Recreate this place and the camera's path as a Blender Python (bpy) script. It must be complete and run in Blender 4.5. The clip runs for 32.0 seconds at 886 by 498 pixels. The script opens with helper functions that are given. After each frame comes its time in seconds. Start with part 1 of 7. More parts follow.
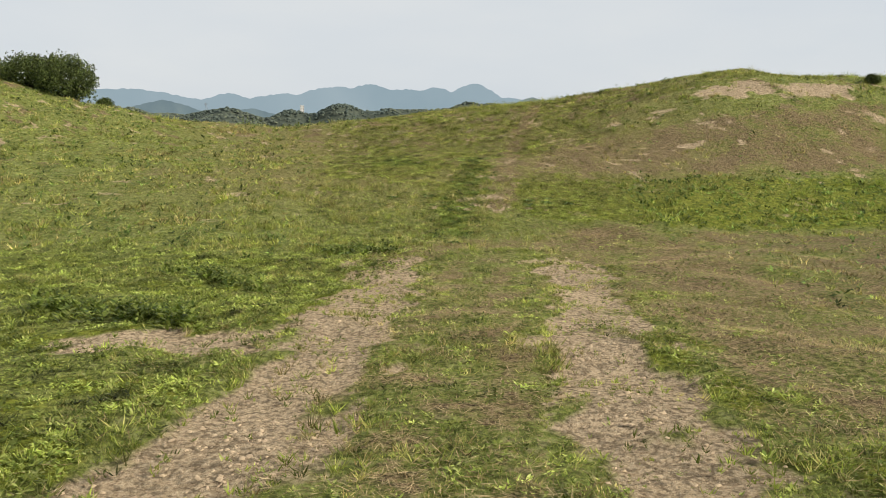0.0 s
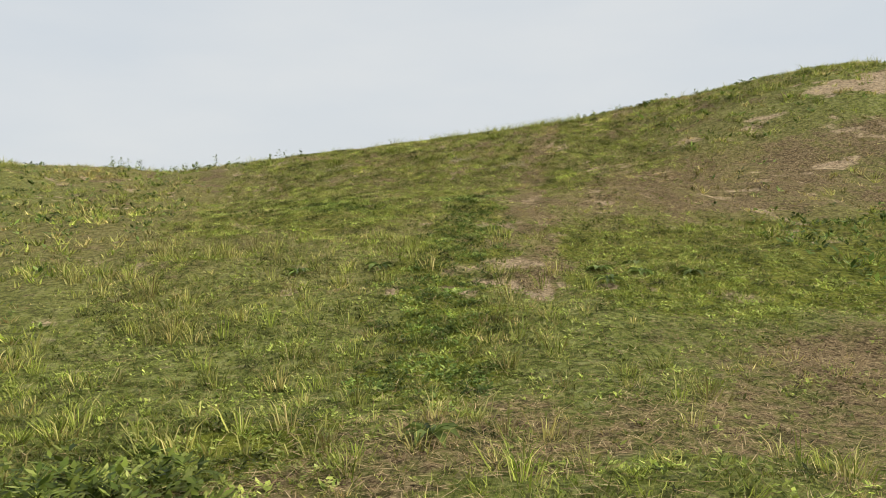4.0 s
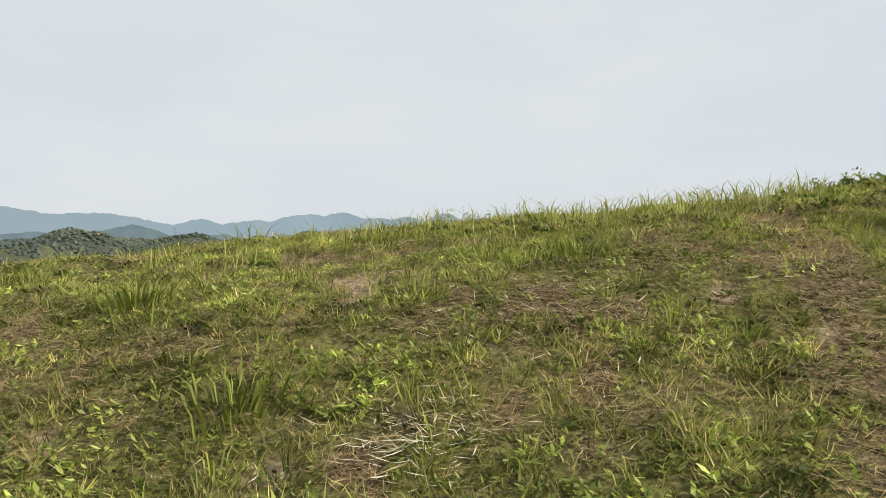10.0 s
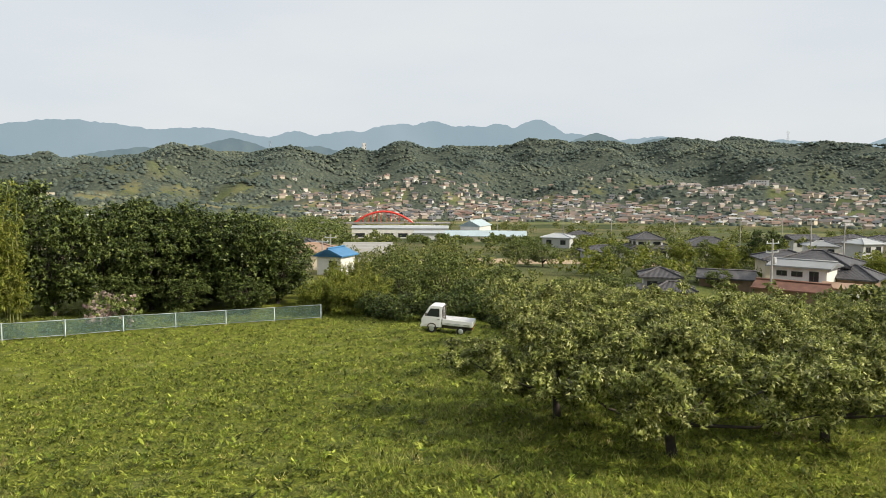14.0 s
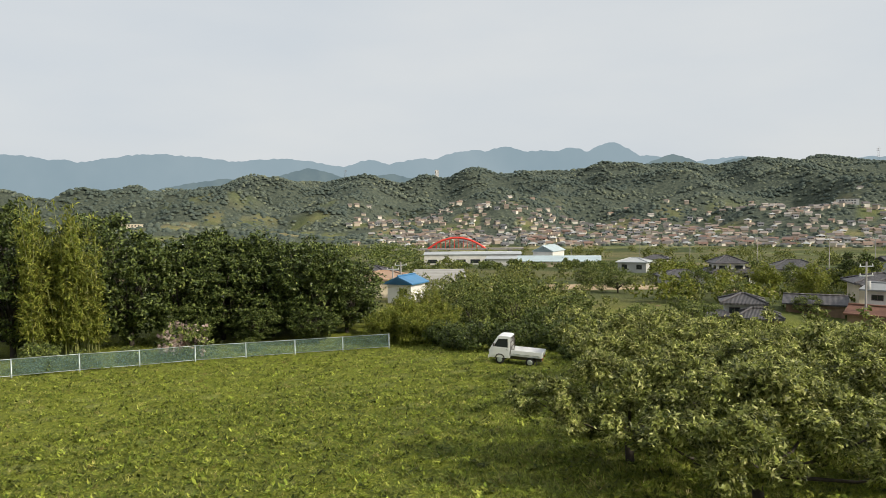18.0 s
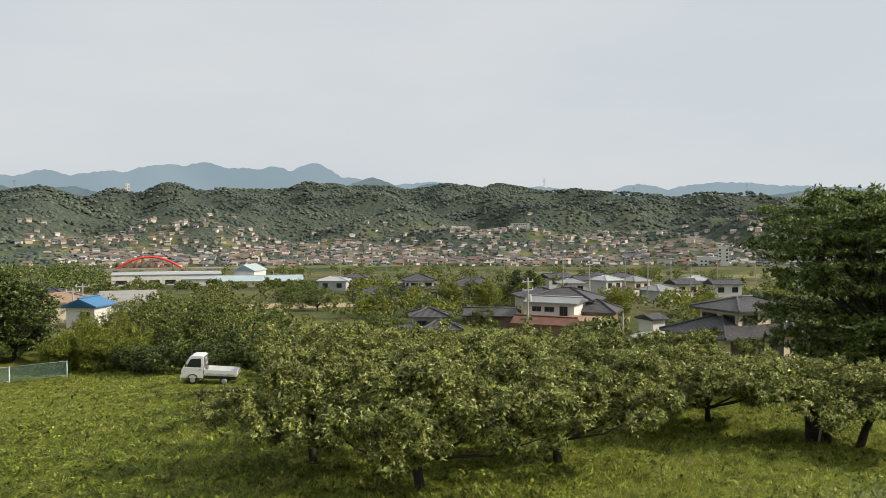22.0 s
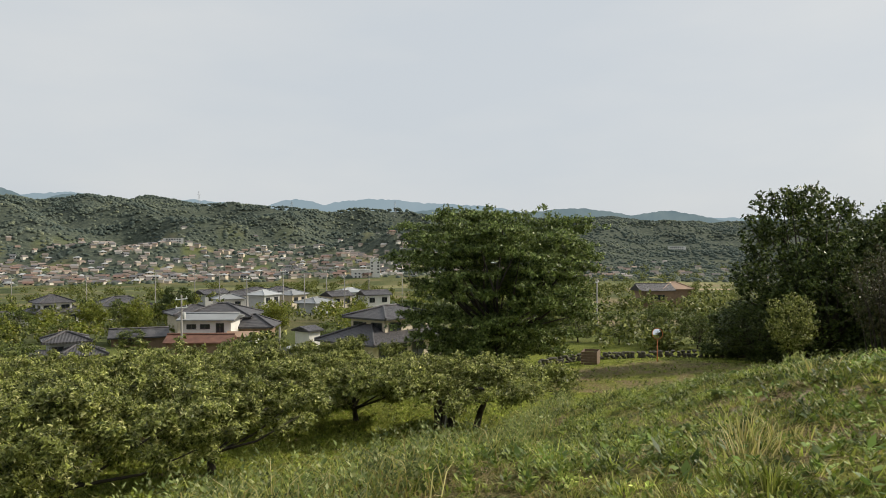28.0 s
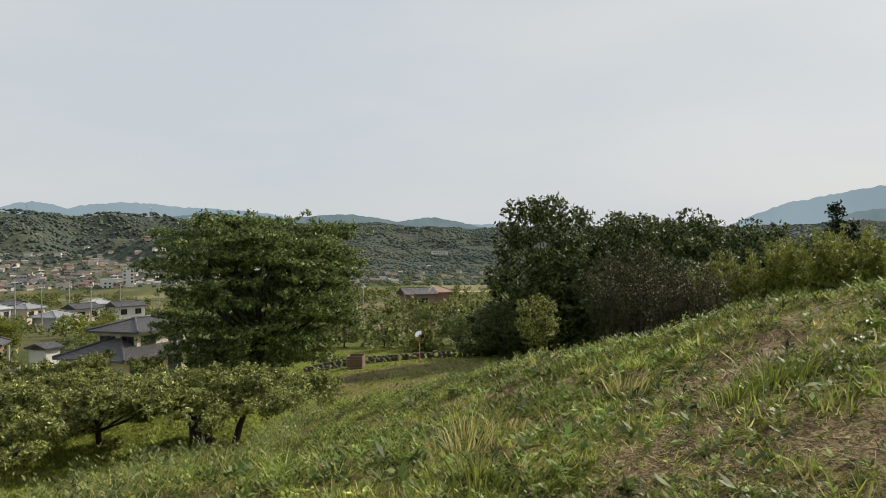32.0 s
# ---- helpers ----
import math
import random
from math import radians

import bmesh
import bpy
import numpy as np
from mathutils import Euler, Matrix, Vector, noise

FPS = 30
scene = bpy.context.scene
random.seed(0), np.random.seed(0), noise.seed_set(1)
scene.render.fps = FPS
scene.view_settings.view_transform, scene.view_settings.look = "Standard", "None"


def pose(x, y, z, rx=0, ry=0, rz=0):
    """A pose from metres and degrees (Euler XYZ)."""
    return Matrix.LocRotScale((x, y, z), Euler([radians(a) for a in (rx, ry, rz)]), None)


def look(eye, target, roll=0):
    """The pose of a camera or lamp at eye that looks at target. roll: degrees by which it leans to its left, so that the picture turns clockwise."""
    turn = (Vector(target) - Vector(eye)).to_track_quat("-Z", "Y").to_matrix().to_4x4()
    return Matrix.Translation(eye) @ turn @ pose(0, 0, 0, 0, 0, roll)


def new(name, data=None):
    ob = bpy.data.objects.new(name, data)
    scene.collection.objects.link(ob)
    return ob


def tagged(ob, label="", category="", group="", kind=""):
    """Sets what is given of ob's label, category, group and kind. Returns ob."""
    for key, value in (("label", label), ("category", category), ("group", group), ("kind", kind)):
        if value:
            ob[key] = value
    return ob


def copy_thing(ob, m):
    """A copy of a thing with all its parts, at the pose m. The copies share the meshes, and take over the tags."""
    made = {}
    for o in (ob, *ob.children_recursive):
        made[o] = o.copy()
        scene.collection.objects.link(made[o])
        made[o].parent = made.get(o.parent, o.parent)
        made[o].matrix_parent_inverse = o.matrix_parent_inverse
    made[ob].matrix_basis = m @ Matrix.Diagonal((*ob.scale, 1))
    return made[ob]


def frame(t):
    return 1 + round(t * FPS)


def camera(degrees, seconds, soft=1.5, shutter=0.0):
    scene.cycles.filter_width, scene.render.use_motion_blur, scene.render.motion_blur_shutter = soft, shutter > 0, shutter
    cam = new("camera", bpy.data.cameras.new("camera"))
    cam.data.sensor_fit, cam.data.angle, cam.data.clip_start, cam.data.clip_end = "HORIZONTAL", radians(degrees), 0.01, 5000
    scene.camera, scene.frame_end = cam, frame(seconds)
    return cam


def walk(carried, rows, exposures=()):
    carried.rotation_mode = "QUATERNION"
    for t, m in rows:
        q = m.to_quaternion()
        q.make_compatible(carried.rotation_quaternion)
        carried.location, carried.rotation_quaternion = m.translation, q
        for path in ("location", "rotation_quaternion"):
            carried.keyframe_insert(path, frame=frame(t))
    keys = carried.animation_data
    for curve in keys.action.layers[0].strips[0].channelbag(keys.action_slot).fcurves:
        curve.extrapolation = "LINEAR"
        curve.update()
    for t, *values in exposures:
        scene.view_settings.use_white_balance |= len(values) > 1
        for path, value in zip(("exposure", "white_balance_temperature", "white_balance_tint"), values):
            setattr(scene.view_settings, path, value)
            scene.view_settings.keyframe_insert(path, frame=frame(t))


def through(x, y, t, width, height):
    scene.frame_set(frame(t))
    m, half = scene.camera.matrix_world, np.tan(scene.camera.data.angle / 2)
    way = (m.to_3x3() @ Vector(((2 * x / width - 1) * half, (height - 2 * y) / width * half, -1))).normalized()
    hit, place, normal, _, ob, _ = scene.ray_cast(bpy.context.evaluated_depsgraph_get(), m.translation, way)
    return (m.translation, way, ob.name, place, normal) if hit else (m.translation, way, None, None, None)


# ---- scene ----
# camera and walk: seconds, eye x y z, turn to the left, tilt up, roll, in metres and degrees
cam = camera(61.46, 32.0, soft=0.6)
PATH = [
    (0, -1.640, -26.092, -2.643, -2.56, -7.51, 0.47),
    (0.5, -1.695, -25.475, -2.749, -2.15, -6.01, 0.68),
    (1, -1.709, -24.784, -2.864, -1.55, -4.41, 0.63),
    (1.5, -1.641, -24.142, -2.932, -0.68, -2.75, 0.40),
    (2, -1.423, -23.140, -3.020, 0.99, -1.42, -0.27),
    (2.5, -1.324, -21.755, -3.079, 0.20, -1.60, -0.66),
    (4.5, -1.120, -16.634, -3.179, -4.73, -2.83, -1.28),
    (5, -1.070, -15.946, -3.134, -3.67, -3.54, -1.57),
    (5.5, -0.968, -14.970, -3.071, -2.69, -3.25, -1.30),
    (6, -0.818, -13.790, -2.988, -1.99, -1.89, -1.23),
    (6.5, -0.755, -12.721, -2.892, -1.55, -0.39, -1.33),
    (7, -0.673, -11.570, -2.675, -0.92, 1.31, -1.05),
    (7.5, -0.642, -10.469, -2.473, -2.18, 1.46, -0.46),
    (8, -0.661, -9.489, -2.290, -5.73, -0.13, 0.12),
    (8.5, -0.614, -8.551, -2.108, -7.45, -0.83, 0.70),
    (9, -0.393, -7.435, -1.939, -5.77, 2.08, 1.30),
    (9.5, -0.113, -6.433, -1.824, -5.39, 3.43, 1.43),
    (10, 0.149, -5.556, -1.574, -4.67, 2.30, 1.17),
    (10.5, 0.253, -4.533, -1.389, -3.67, 2.23, 1.56),
    (11, 0.193, -3.680, -1.094, -3.91, 0.80, 0.60),
    (11.5, 0.106, -2.831, -0.746, -2.21, -1.03, 1.00),
    (12, -0.012, -1.938, -0.452, -1.32, -3.67, 0.74),
    (12.5, -0.128, -0.982, -0.235, -0.60, -6.24, 0.89),
    (13, 0.000, 0.000, -0.000, -0.00, -6.85, 0.53),
    (13.5, 0.153, 0.736, 0.131, 1.05, -5.14, 0.35),
    (14, 0.227, 1.092, 0.193, 2.23, -4.85, 0.36),
    (14.5, 0.306, 1.480, 0.276, 4.08, -4.50, 0.27),
    (15, 0.334, 1.799, 0.329, 6.34, -4.04, 0.09),
    (15.5, 0.347, 2.065, 0.384, 8.66, -3.57, -0.05),
    (17.5, 0.507, 2.388, 0.268, 9.89, -3.04, -0.73),
    (18, 0.534, 2.203, 0.253, 7.88, -2.86, -0.69),
    (18.5, 0.592, 1.967, 0.247, 4.90, -2.65, -0.75),
    (19, 0.728, 1.574, 0.261, 2.30, -2.33, -0.79),
    (19.5, 0.803, 1.243, 0.292, -0.41, -1.91, -0.84),
    (20, 0.824, 0.963, 0.302, -3.31, -1.69, -0.87),
    (20.5, 0.832, 0.828, 0.296, -6.26, -1.59, -0.79),
    (21, 0.833, 0.800, 0.286, -9.19, -1.53, -0.49),
    (21.5, 0.868, 0.780, 0.267, -12.03, -1.50, -0.09),
    (22, 0.924, 0.733, 0.238, -14.64, -1.45, 0.21),
    (22.5, 0.951, 0.517, 0.232, -17.50, -1.40, 0.39),
    (23, 0.879, 0.294, 0.232, -20.64, -1.39, 0.60),
    (23.5, 0.764, 0.086, 0.241, -23.03, -1.33, 0.70),
    (24, 0.754, -0.033, 0.244, -25.08, -1.33, 0.74),
    (24.5, 0.819, -0.096, 0.237, -26.84, -1.24, 0.75),
    (25, 0.853, -0.144, 0.238, -28.80, -1.12, 0.71),
    (25.5, 0.814, -0.203, 0.244, -30.81, -0.97, 0.64),
    (27.5, 0.578, -0.442, 0.288, -38.53, -0.47, 0.06),
    (28, 0.540, -0.494, 0.297, -40.45, -0.32, -0.11),
    (28.5, 0.499, -0.552, 0.304, -42.32, -0.22, -0.23),
    (29, 0.520, -0.579, 0.309, -44.17, -0.10, -0.37),
    (29.5, 0.544, -0.605, 0.316, -45.92, -0.01, -0.46),
    (30, 0.514, -0.652, 0.322, -47.81, 0.10, -0.42),
    (30.5, 0.543, -0.653, 0.325, -49.47, 0.24, -0.31),
    (31, 0.614, -0.626, 0.316, -51.94, 0.28, -0.24),
    (31.5, 0.680, -0.624, 0.314, -54.96, 0.16, -0.24),
    (32, 0.759, -0.649, 0.303, -58.13, 0.04, -0.47),
]


def aimed(x, y, z, turn, tilt, roll):
    a, b = radians(turn), radians(tilt)
    way = Vector((-math.sin(a) * math.cos(b), math.cos(a) * math.cos(b), math.sin(b)))
    eye = Vector((x, y, z))
    return look(eye, eye + 2 * way, roll)


walk(cam, [(row[0], aimed(*row[1:])) for row in PATH], [(0, 0.0), (3, -0.05), (5, 0.05), (8, 0.0), (10, 0.05), (12, -0.05), (12.8, 0.2), (13.4, 0.17), (14, 0.1), (15, 0.03), (18, -0.05), (22, -0.08), (25, -0.06), (28, -0.12), (32, -0.16)])

# ---- sky and sun ----
SUN_AZ, SUN_EL = 108.0, 33.0     # degrees clockwise from +y, and above the horizon
world = bpy.data.worlds.new("sky")
scene.world = world
world.use_nodes = True
wn = world.node_tree.nodes
sky = wn.new("ShaderNodeTexSky")
sky.sky_type = "NISHITA"
sky.sun_disc = False
sky.sun_elevation = radians(SUN_EL)
sky.sun_rotation = radians(SUN_AZ)
sky.air_density, sky.dust_density, sky.ozone_density, sky.altitude = 1.0, 4.0, 1.0, 200
veil = wn.new("ShaderNodeMix")
veil.data_type = "RGBA"
veil.inputs["Factor"].default_value = 0.9
tc = wn.new("ShaderNodeTexCoord")
stretch = wn.new("ShaderNodeMapping")
stretch.inputs["Scale"].default_value = (1.0, 1.0, 3.5)
streak = wn.new("ShaderNodeTexNoise")
streak.inputs["Scale"].default_value, streak.inputs["Detail"].default_value = 2.2, 5
tint = wn.new("ShaderNodeValToRGB")
tint.color_ramp.elements[0].position, tint.color_ramp.elements[0].color = 0.35, (8.35, 8.95, 9.5, 1)
tint.color_ramp.elements[1].position, tint.color_ramp.elements[1].color = 0.65, (9.25, 9.6, 9.8, 1)
for a, b in ((tc.outputs["Generated"], stretch.inputs["Vector"]), (stretch.outputs[0], streak.inputs["Vector"]), (streak.outputs["Fac"], tint.inputs["Fac"]), (tint.outputs["Color"], veil.inputs["B"])):
    world.node_tree.links.new(a, b)
world.node_tree.links.new(sky.outputs[0], veil.inputs["A"])
back = wn["Background"]
back.inputs["Strength"].default_value = 0.083
world.node_tree.links.new(veil.outputs["Result"], back.inputs["Color"])
sun = new("sun", bpy.data.lights.new("sun", "SUN"))
sun.data.energy, sun.data.angle, sun.data.color = 5.0, radians(2.0), (1.0, 0.91, 0.76)
sa, se = radians(SUN_AZ), radians(SUN_EL)
toward = Vector((math.sin(sa) * math.cos(se), math.cos(sa) * math.cos(se), math.sin(se)))
sun.matrix_world = look(toward * 50, (0, 0, 0))
scene.view_settings.exposure = 0.0


# ---- materials ----
def mat(name):
    m = bpy.data.materials.new(name)
    m.use_nodes = True
    n = m.node_tree.nodes
    return m, n, m.node_tree.links, n["Principled BSDF"]


def add_noise(n, l, scale, detail=4.0, rough=0.55, coord="pos"):
    t = n.new("ShaderNodeTexNoise")
    t.inputs["Scale"].default_value, t.inputs["Detail"].default_value, t.inputs["Roughness"].default_value = scale, detail, rough
    if coord == "pos":
        g = n.new("ShaderNodeNewGeometry")
        l.new(g.outputs["Position"], t.inputs["Vector"])
    else:
        g = n.new("ShaderNodeTexCoord")
        l.new(g.outputs["Object"], t.inputs["Vector"])
    return t.outputs["Fac"]


def add_ramp(n, l, fac, stops):
    r = n.new("ShaderNodeValToRGB")
    while len(r.color_ramp.elements) < len(stops):
        r.color_ramp.elements.new(0.5)
    for e, (p, c) in zip(r.color_ramp.elements, stops):
        e.position, e.color = p, (*c, 1)
    l.new(fac, r.inputs["Fac"])
    return r.outputs["Color"]


def add_mix(n, l, fac, a, b, how="MIX"):
    m = n.new("ShaderNodeMix")
    m.data_type, m.blend_type = "RGBA", how
    for key, v in (("Factor", fac), ("A", a), ("B", b)):
        if isinstance(v, (int, float)):
            m.inputs[key].default_value = v
        elif isinstance(v, tuple):
            m.inputs[key].default_value = (*v, 1)
        else:
            l.new(v, m.inputs[key])
    return m.outputs["Result"]


def add_bump(n, l, bsdf, height, strength=0.3, dist=0.02):
    b = n.new("ShaderNodeBump")
    b.inputs["Strength"].default_value, b.inputs["Distance"].default_value = strength, dist
    l.new(height, b.inputs["Height"])
    l.new(b.outputs[0], bsdf.inputs["Normal"])


def plain(name, colour, rough=0.6, metal=0.0, vary=0.12, scale=3.0, bump=0.15, coord="pos"):
    """A painted, rendered or metal surface with faint mottling at two scales."""
    m, n, l, b = mat(name)
    lo, hi = tuple(c * (1 - vary) for c in colour), tuple(min(1, c * (1 + vary)) for c in colour)
    big = add_ramp(n, l, add_noise(n, l, scale, 5, coord=coord), [(0.3, lo), (0.7, hi)])
    fine = add_noise(n, l, scale * 14, 3, coord=coord)
    c = add_mix(n, l, 0.25, big, add_ramp(n, l, fine, [(0.35, lo), (0.65, hi)]))
    l.new(c, b.inputs["Base Color"])
    b.inputs["Roughness"].default_value, b.inputs["Metallic"].default_value = rough, metal
    if bump:
        add_bump(n, l, b, fine, bump, 0.01)
    return m


def leafy(name, dark, light, through=0.35, rough=0.5, tip=None, toned=False):
    """Leaves: colour by leaf, some light passing through."""
    m, n, l, b = mat(name)
    g = n.new("ShaderNodeNewGeometry")
    stops = [(0.0, dark), (0.75, light)] + ([(1.0, tip)] if tip else [])
    c = add_ramp(n, l, g.outputs["Random Per Island"], stops)
    patch = add_noise(n, l, 2.4, 4, 0.6)
    c = add_mix(n, l, 1.0, c, add_ramp(n, l, patch, [(0.38, (0.42, 0.42, 0.42)), (0.6, (1.15, 1.15, 1.15))]), "MULTIPLY")
    if toned:
        a = n.new("ShaderNodeAttribute")
        a.attribute_name = "tone"
        c = add_mix(n, l, 1.0, c, a.outputs["Color"], "MULTIPLY")
    l.new(c, b.inputs["Base Color"])
    b.inputs["Roughness"].default_value = rough
    b.inputs["Specular IOR Level"].default_value = 0.2
    tr = n.new("ShaderNodeBsdfTranslucent")
    l.new(c, tr.inputs["Color"])
    mx = n.new("ShaderNodeMixShader")
    mx.inputs[0].default_value = through
    l.new(b.outputs[0], mx.inputs[1])
    l.new(tr.outputs[0], mx.inputs[2])
    l.new(mx.outputs[0], n["Material Output"].inputs["Surface"])
    return m


# ---- lie of the land ----
def smooth(a, b, x):
    t = np.clip((np.asarray(x, float) - a) / (b - a), 0.0, 1.0)
    return t * t * (3 - 2 * t)


def soft_max(a, b, k):
    return (a + b + np.sqrt((a - b) ** 2 + k * k)) / 2


def soft_min(a, b, k):
    return (a + b - np.sqrt((a - b) ** 2 + k * k)) / 2


def soft_plus(x, k):
    return (x + np.sqrt(x * x + k * k)) / 2


def waves(x, y, size, seed):
    """Smooth uneven ground noise of about -1 to 1."""
    r = np.random.RandomState(seed)
    out = 0 * x
    for k in range(7):
        a, p = r.uniform(0, 6.283), r.uniform(0, 6.283)
        f = (6.283 / size) * r.uniform(0.6, 1.7)
        out = out + np.sin((x * math.cos(a) + y * math.sin(a)) * f + p + 1.3 * np.sin(f * 0.6 * (y * math.cos(a) - x * math.sin(a)) + a))
    return out / 3.2


RIDGE = ((-40, 1.4), (-33, 1.7), (-26, 2.3), (-22.7, 2.65), (-18.4, 2.8), (-14.3, 3.05), (-10, 2.7), (-5.9, 2.85), (-1.5, 3.35), (2.8, 3.5), (7, 3.95), (9.6, 3.65), (11.2, 3.55), (15.2, 3.8), (19, 3.75), (22.7, 3.5), (28.4, 2.9),
         (36, 2.55), (42, 2.4), (48, 2.5), (51.4, 2.55), (55, 2.35), (60, 2.1), (64, 2.1), (82, 1.9), (88, 2.2), (104, 2.3))


def ridge_angle(az):
    """How high the wooded ridge stands over the horizon, by bearing."""
    e = sum(np.interp(az + k, [p[0] for p in RIDGE], [p[1] for p in RIDGE]) for k in (-0.6, 0, 0.6)) / 3
    return e + 0.05 * np.sin(az * 1.31 + 1) + 0.03 * np.sin(az * 3.1)


def far_land(x, y):
    r, az = np.hypot(x, y), np.degrees(np.arctan2(x, y))
    z = -9.5 - 0.0435 * (np.clip(r, 60, 600) - 60)
    top = 1600 * np.tan(np.radians(ridge_angle(az))) - 13
    foot = 740 + 60 * np.sin(az * 0.09 + 1) + 25 * np.sin(az * 0.31) + 300 * smooth(38, 52, az)
    rise = smooth(0, 1, (r - foot) / (1620 - foot)) * 0.55 + 0.45 * np.clip((r - foot) / (1620 - foot), 0, 1)
    bump = (waves(x, y, 330, 5) * 24 + waves(x, y, 140, 6) * 9) * (1 - 0.6 * smooth(34, 44, az))
    hill = -33 + (top + 33) * rise + bump * smooth(foot - 20, foot + 350, r) * (1 - 0.75 * smooth(1350, 1600, r))
    z = np.where(r > foot - 30, soft_max(z, hill, 4), z)
    z = z + (-60 - z) * smooth(1650, 2100, r)
    return z


def brow_line(x):
    return 3.6 + 0.5 * np.clip(x, -6, 0) - 0.25 * np.clip(x, 0, 1.6) + 0.7 * np.clip(x - 3, 0, 40)


def land(x, y):
    x, y = np.asarray(x, float), np.asarray(y, float)
    r = np.hypot(x, y)
    way_up = -4.32 + 0.2 * soft_plus(y + 13.6, 1.5) + 0.1 * soft_plus(y + 5, 1.5) + 0.015 * np.clip(-y - 14, 0, 20)
    lean = np.where(x > 0, 0.14 * np.clip(x, 0, 9), 0.1 * np.clip(x, -6, 0) + 0.012 * np.clip(-x - 4, 0, 20) ** 2)
    way_up = way_up + lean * smooth(-9, -2.5, y) + 1.5 * smooth(3, 8, x) * smooth(-9.5, -4, y) * 0.5
    crest = -1.05 + np.where(x > 0, 0.1 * np.clip(x, 0, 9) + 0.22 * smooth(1.5, 4.5, x) - 0.07 * np.clip(x - 9, 0, 60), 0.1 * np.clip(x, -22, 0) + 0.0195 * np.clip(-x - 4, 0, 18) ** 2)
    z = soft_min(way_up, crest, 0.35)
    z = z - 0.29 * soft_plus(y + 0.5, 1.0) * smooth(1.0, 6.5, x)
    brow = brow_line(x)
    z = z - 0.6 * soft_plus(y - brow, 0.9)
    z = z + 0.035 * waves(x, y, 1.6, 1) + 0.05 * waves(x, y, 5.5, 2)
    field = -6.1 + 0.08 * np.clip(x, -14, 0) - 0.04 * np.clip(x, 0, 40) - 0.085 * np.clip(y - 20, -10, 40) + 0.06 * waves(x, y, 6.0, 3)
    z = soft_max(z, field, 0.5)
    w = smooth(50, 78, r) * smooth(-25, 0, y)
    dip = 1.6 * np.exp(-(((x - 42) / 13) ** 2) - ((y - 59) / 12) ** 2) + 1.5 * np.exp(-(((x - 38) / 13) ** 2) - ((y - 85) / 11) ** 2)
    z = z + (far_land(x, y) - z) * w - dip
    return z + (-8.23 - 0.07 * (x + 1.14) - z) * np.exp(-(((x + 1.14) / 2.6) ** 2 + ((y - 43.5) / 2.0) ** 2) ** 2)


def height(x, y):
    return float(land(np.array([x]), np.array([y]))[0])

# ---- builders ----
def raw_mesh(name, verts, faces, attrs=()):
    """A mesh from arrays: verts n x 3, faces a list of arrays m x 3 or m x 4; attrs: (name, values per vertex)."""
    me = bpy.data.meshes.new(name)
    me.vertices.add(len(verts))
    me.vertices.foreach_set("co", np.ascontiguousarray(verts, dtype=np.float32).ravel())
    loops = np.concatenate([np.asarray(f, np.int32).ravel() for f in faces])
    sizes = np.concatenate([np.full(len(f), np.asarray(f).shape[1], np.int32) for f in faces])
    me.loops.add(len(loops))
    me.loops.foreach_set("vertex_index", loops)
    me.polygons.add(len(sizes))
    me.polygons.foreach_set("loop_start", np.concatenate([[0], np.cumsum(sizes)[:-1]]).astype(np.int32))
    for key, values in attrs:
        me.attributes.new(key, "FLOAT", "POINT").data.foreach_set("value", np.asarray(values, np.float32))
    me.update(calc_edges=True)
    me.validate()
    return me


def shade(me):
    me.polygons.foreach_set("use_smooth", np.ones(len(me.polygons), bool))


def thing(name, me, m, label, category="", group="", kind=""):
    ob = new(name, me)
    if m:
        me.materials.append(m)
    return tagged(ob, label, category, group, kind)


def part(name, me, m, parent, label=""):
    """One mesh object under a thing or a part; me is a bmesh or a mesh."""
    if isinstance(me, bmesh.types.BMesh):
        bm, me = me, bpy.data.meshes.new(name)
        bm.to_mesh(me)
        bm.free()
    ob = new(name, me)
    if m and not me.materials:
        me.materials.append(m)
    ob.parent = parent
    return tagged(ob, label)


def empty(name, m, label, category, group=""):
    ob = new(name)
    ob.matrix_world = m
    return tagged(ob, label, category, group)


def box(bm, x0, y0, z0, x1, y1, z1, bevel=0.0):
    made = bmesh.ops.create_cube(bm, size=1, matrix=Matrix.Translation(((x0 + x1) / 2, (y0 + y1) / 2, (z0 + z1) / 2)) @ Matrix.Diagonal((abs(x1 - x0), abs(y1 - y0), abs(z1 - z0), 1)))
    if bevel:
        edges = list({e for v in made["verts"] for e in v.link_edges})
        bmesh.ops.bevel(bm, geom=edges, offset=bevel, segments=1, affect="EDGES")
    return bm


def boxed(*args, bevel=0.0):
    return box(bmesh.new(), *args, bevel=bevel)


def tube(points, radii, sides=7):
    """A tapered round limb along points."""
    pts = [Vector(p) for p in points]
    verts, quads = [], []
    for k, p in enumerate(pts):
        way = (pts[min(k + 1, len(pts) - 1)] - pts[max(k - 1, 0)]).normalized()
        a = way.orthogonal().normalized()
        b = way.cross(a)
        for s in range(sides):
            t = 6.28318 * s / sides
            verts.append(p + (a * math.cos(t) + b * math.sin(t)) * radii[k])
    for k in range(len(pts) - 1):
        for s in range(sides):
            q = (s + 1) % sides
            quads.append((k * sides + s, k * sides + q, (k + 1) * sides + q, (k + 1) * sides + s))
    verts.append(pts[-1])
    n = len(verts) - 1
    tris = [(n - sides + s, n - sides + (s + 1) % sides, n) for s in range(sides)]
    return np.array([tuple(v) for v in verts]), np.array(quads), np.array(tris)


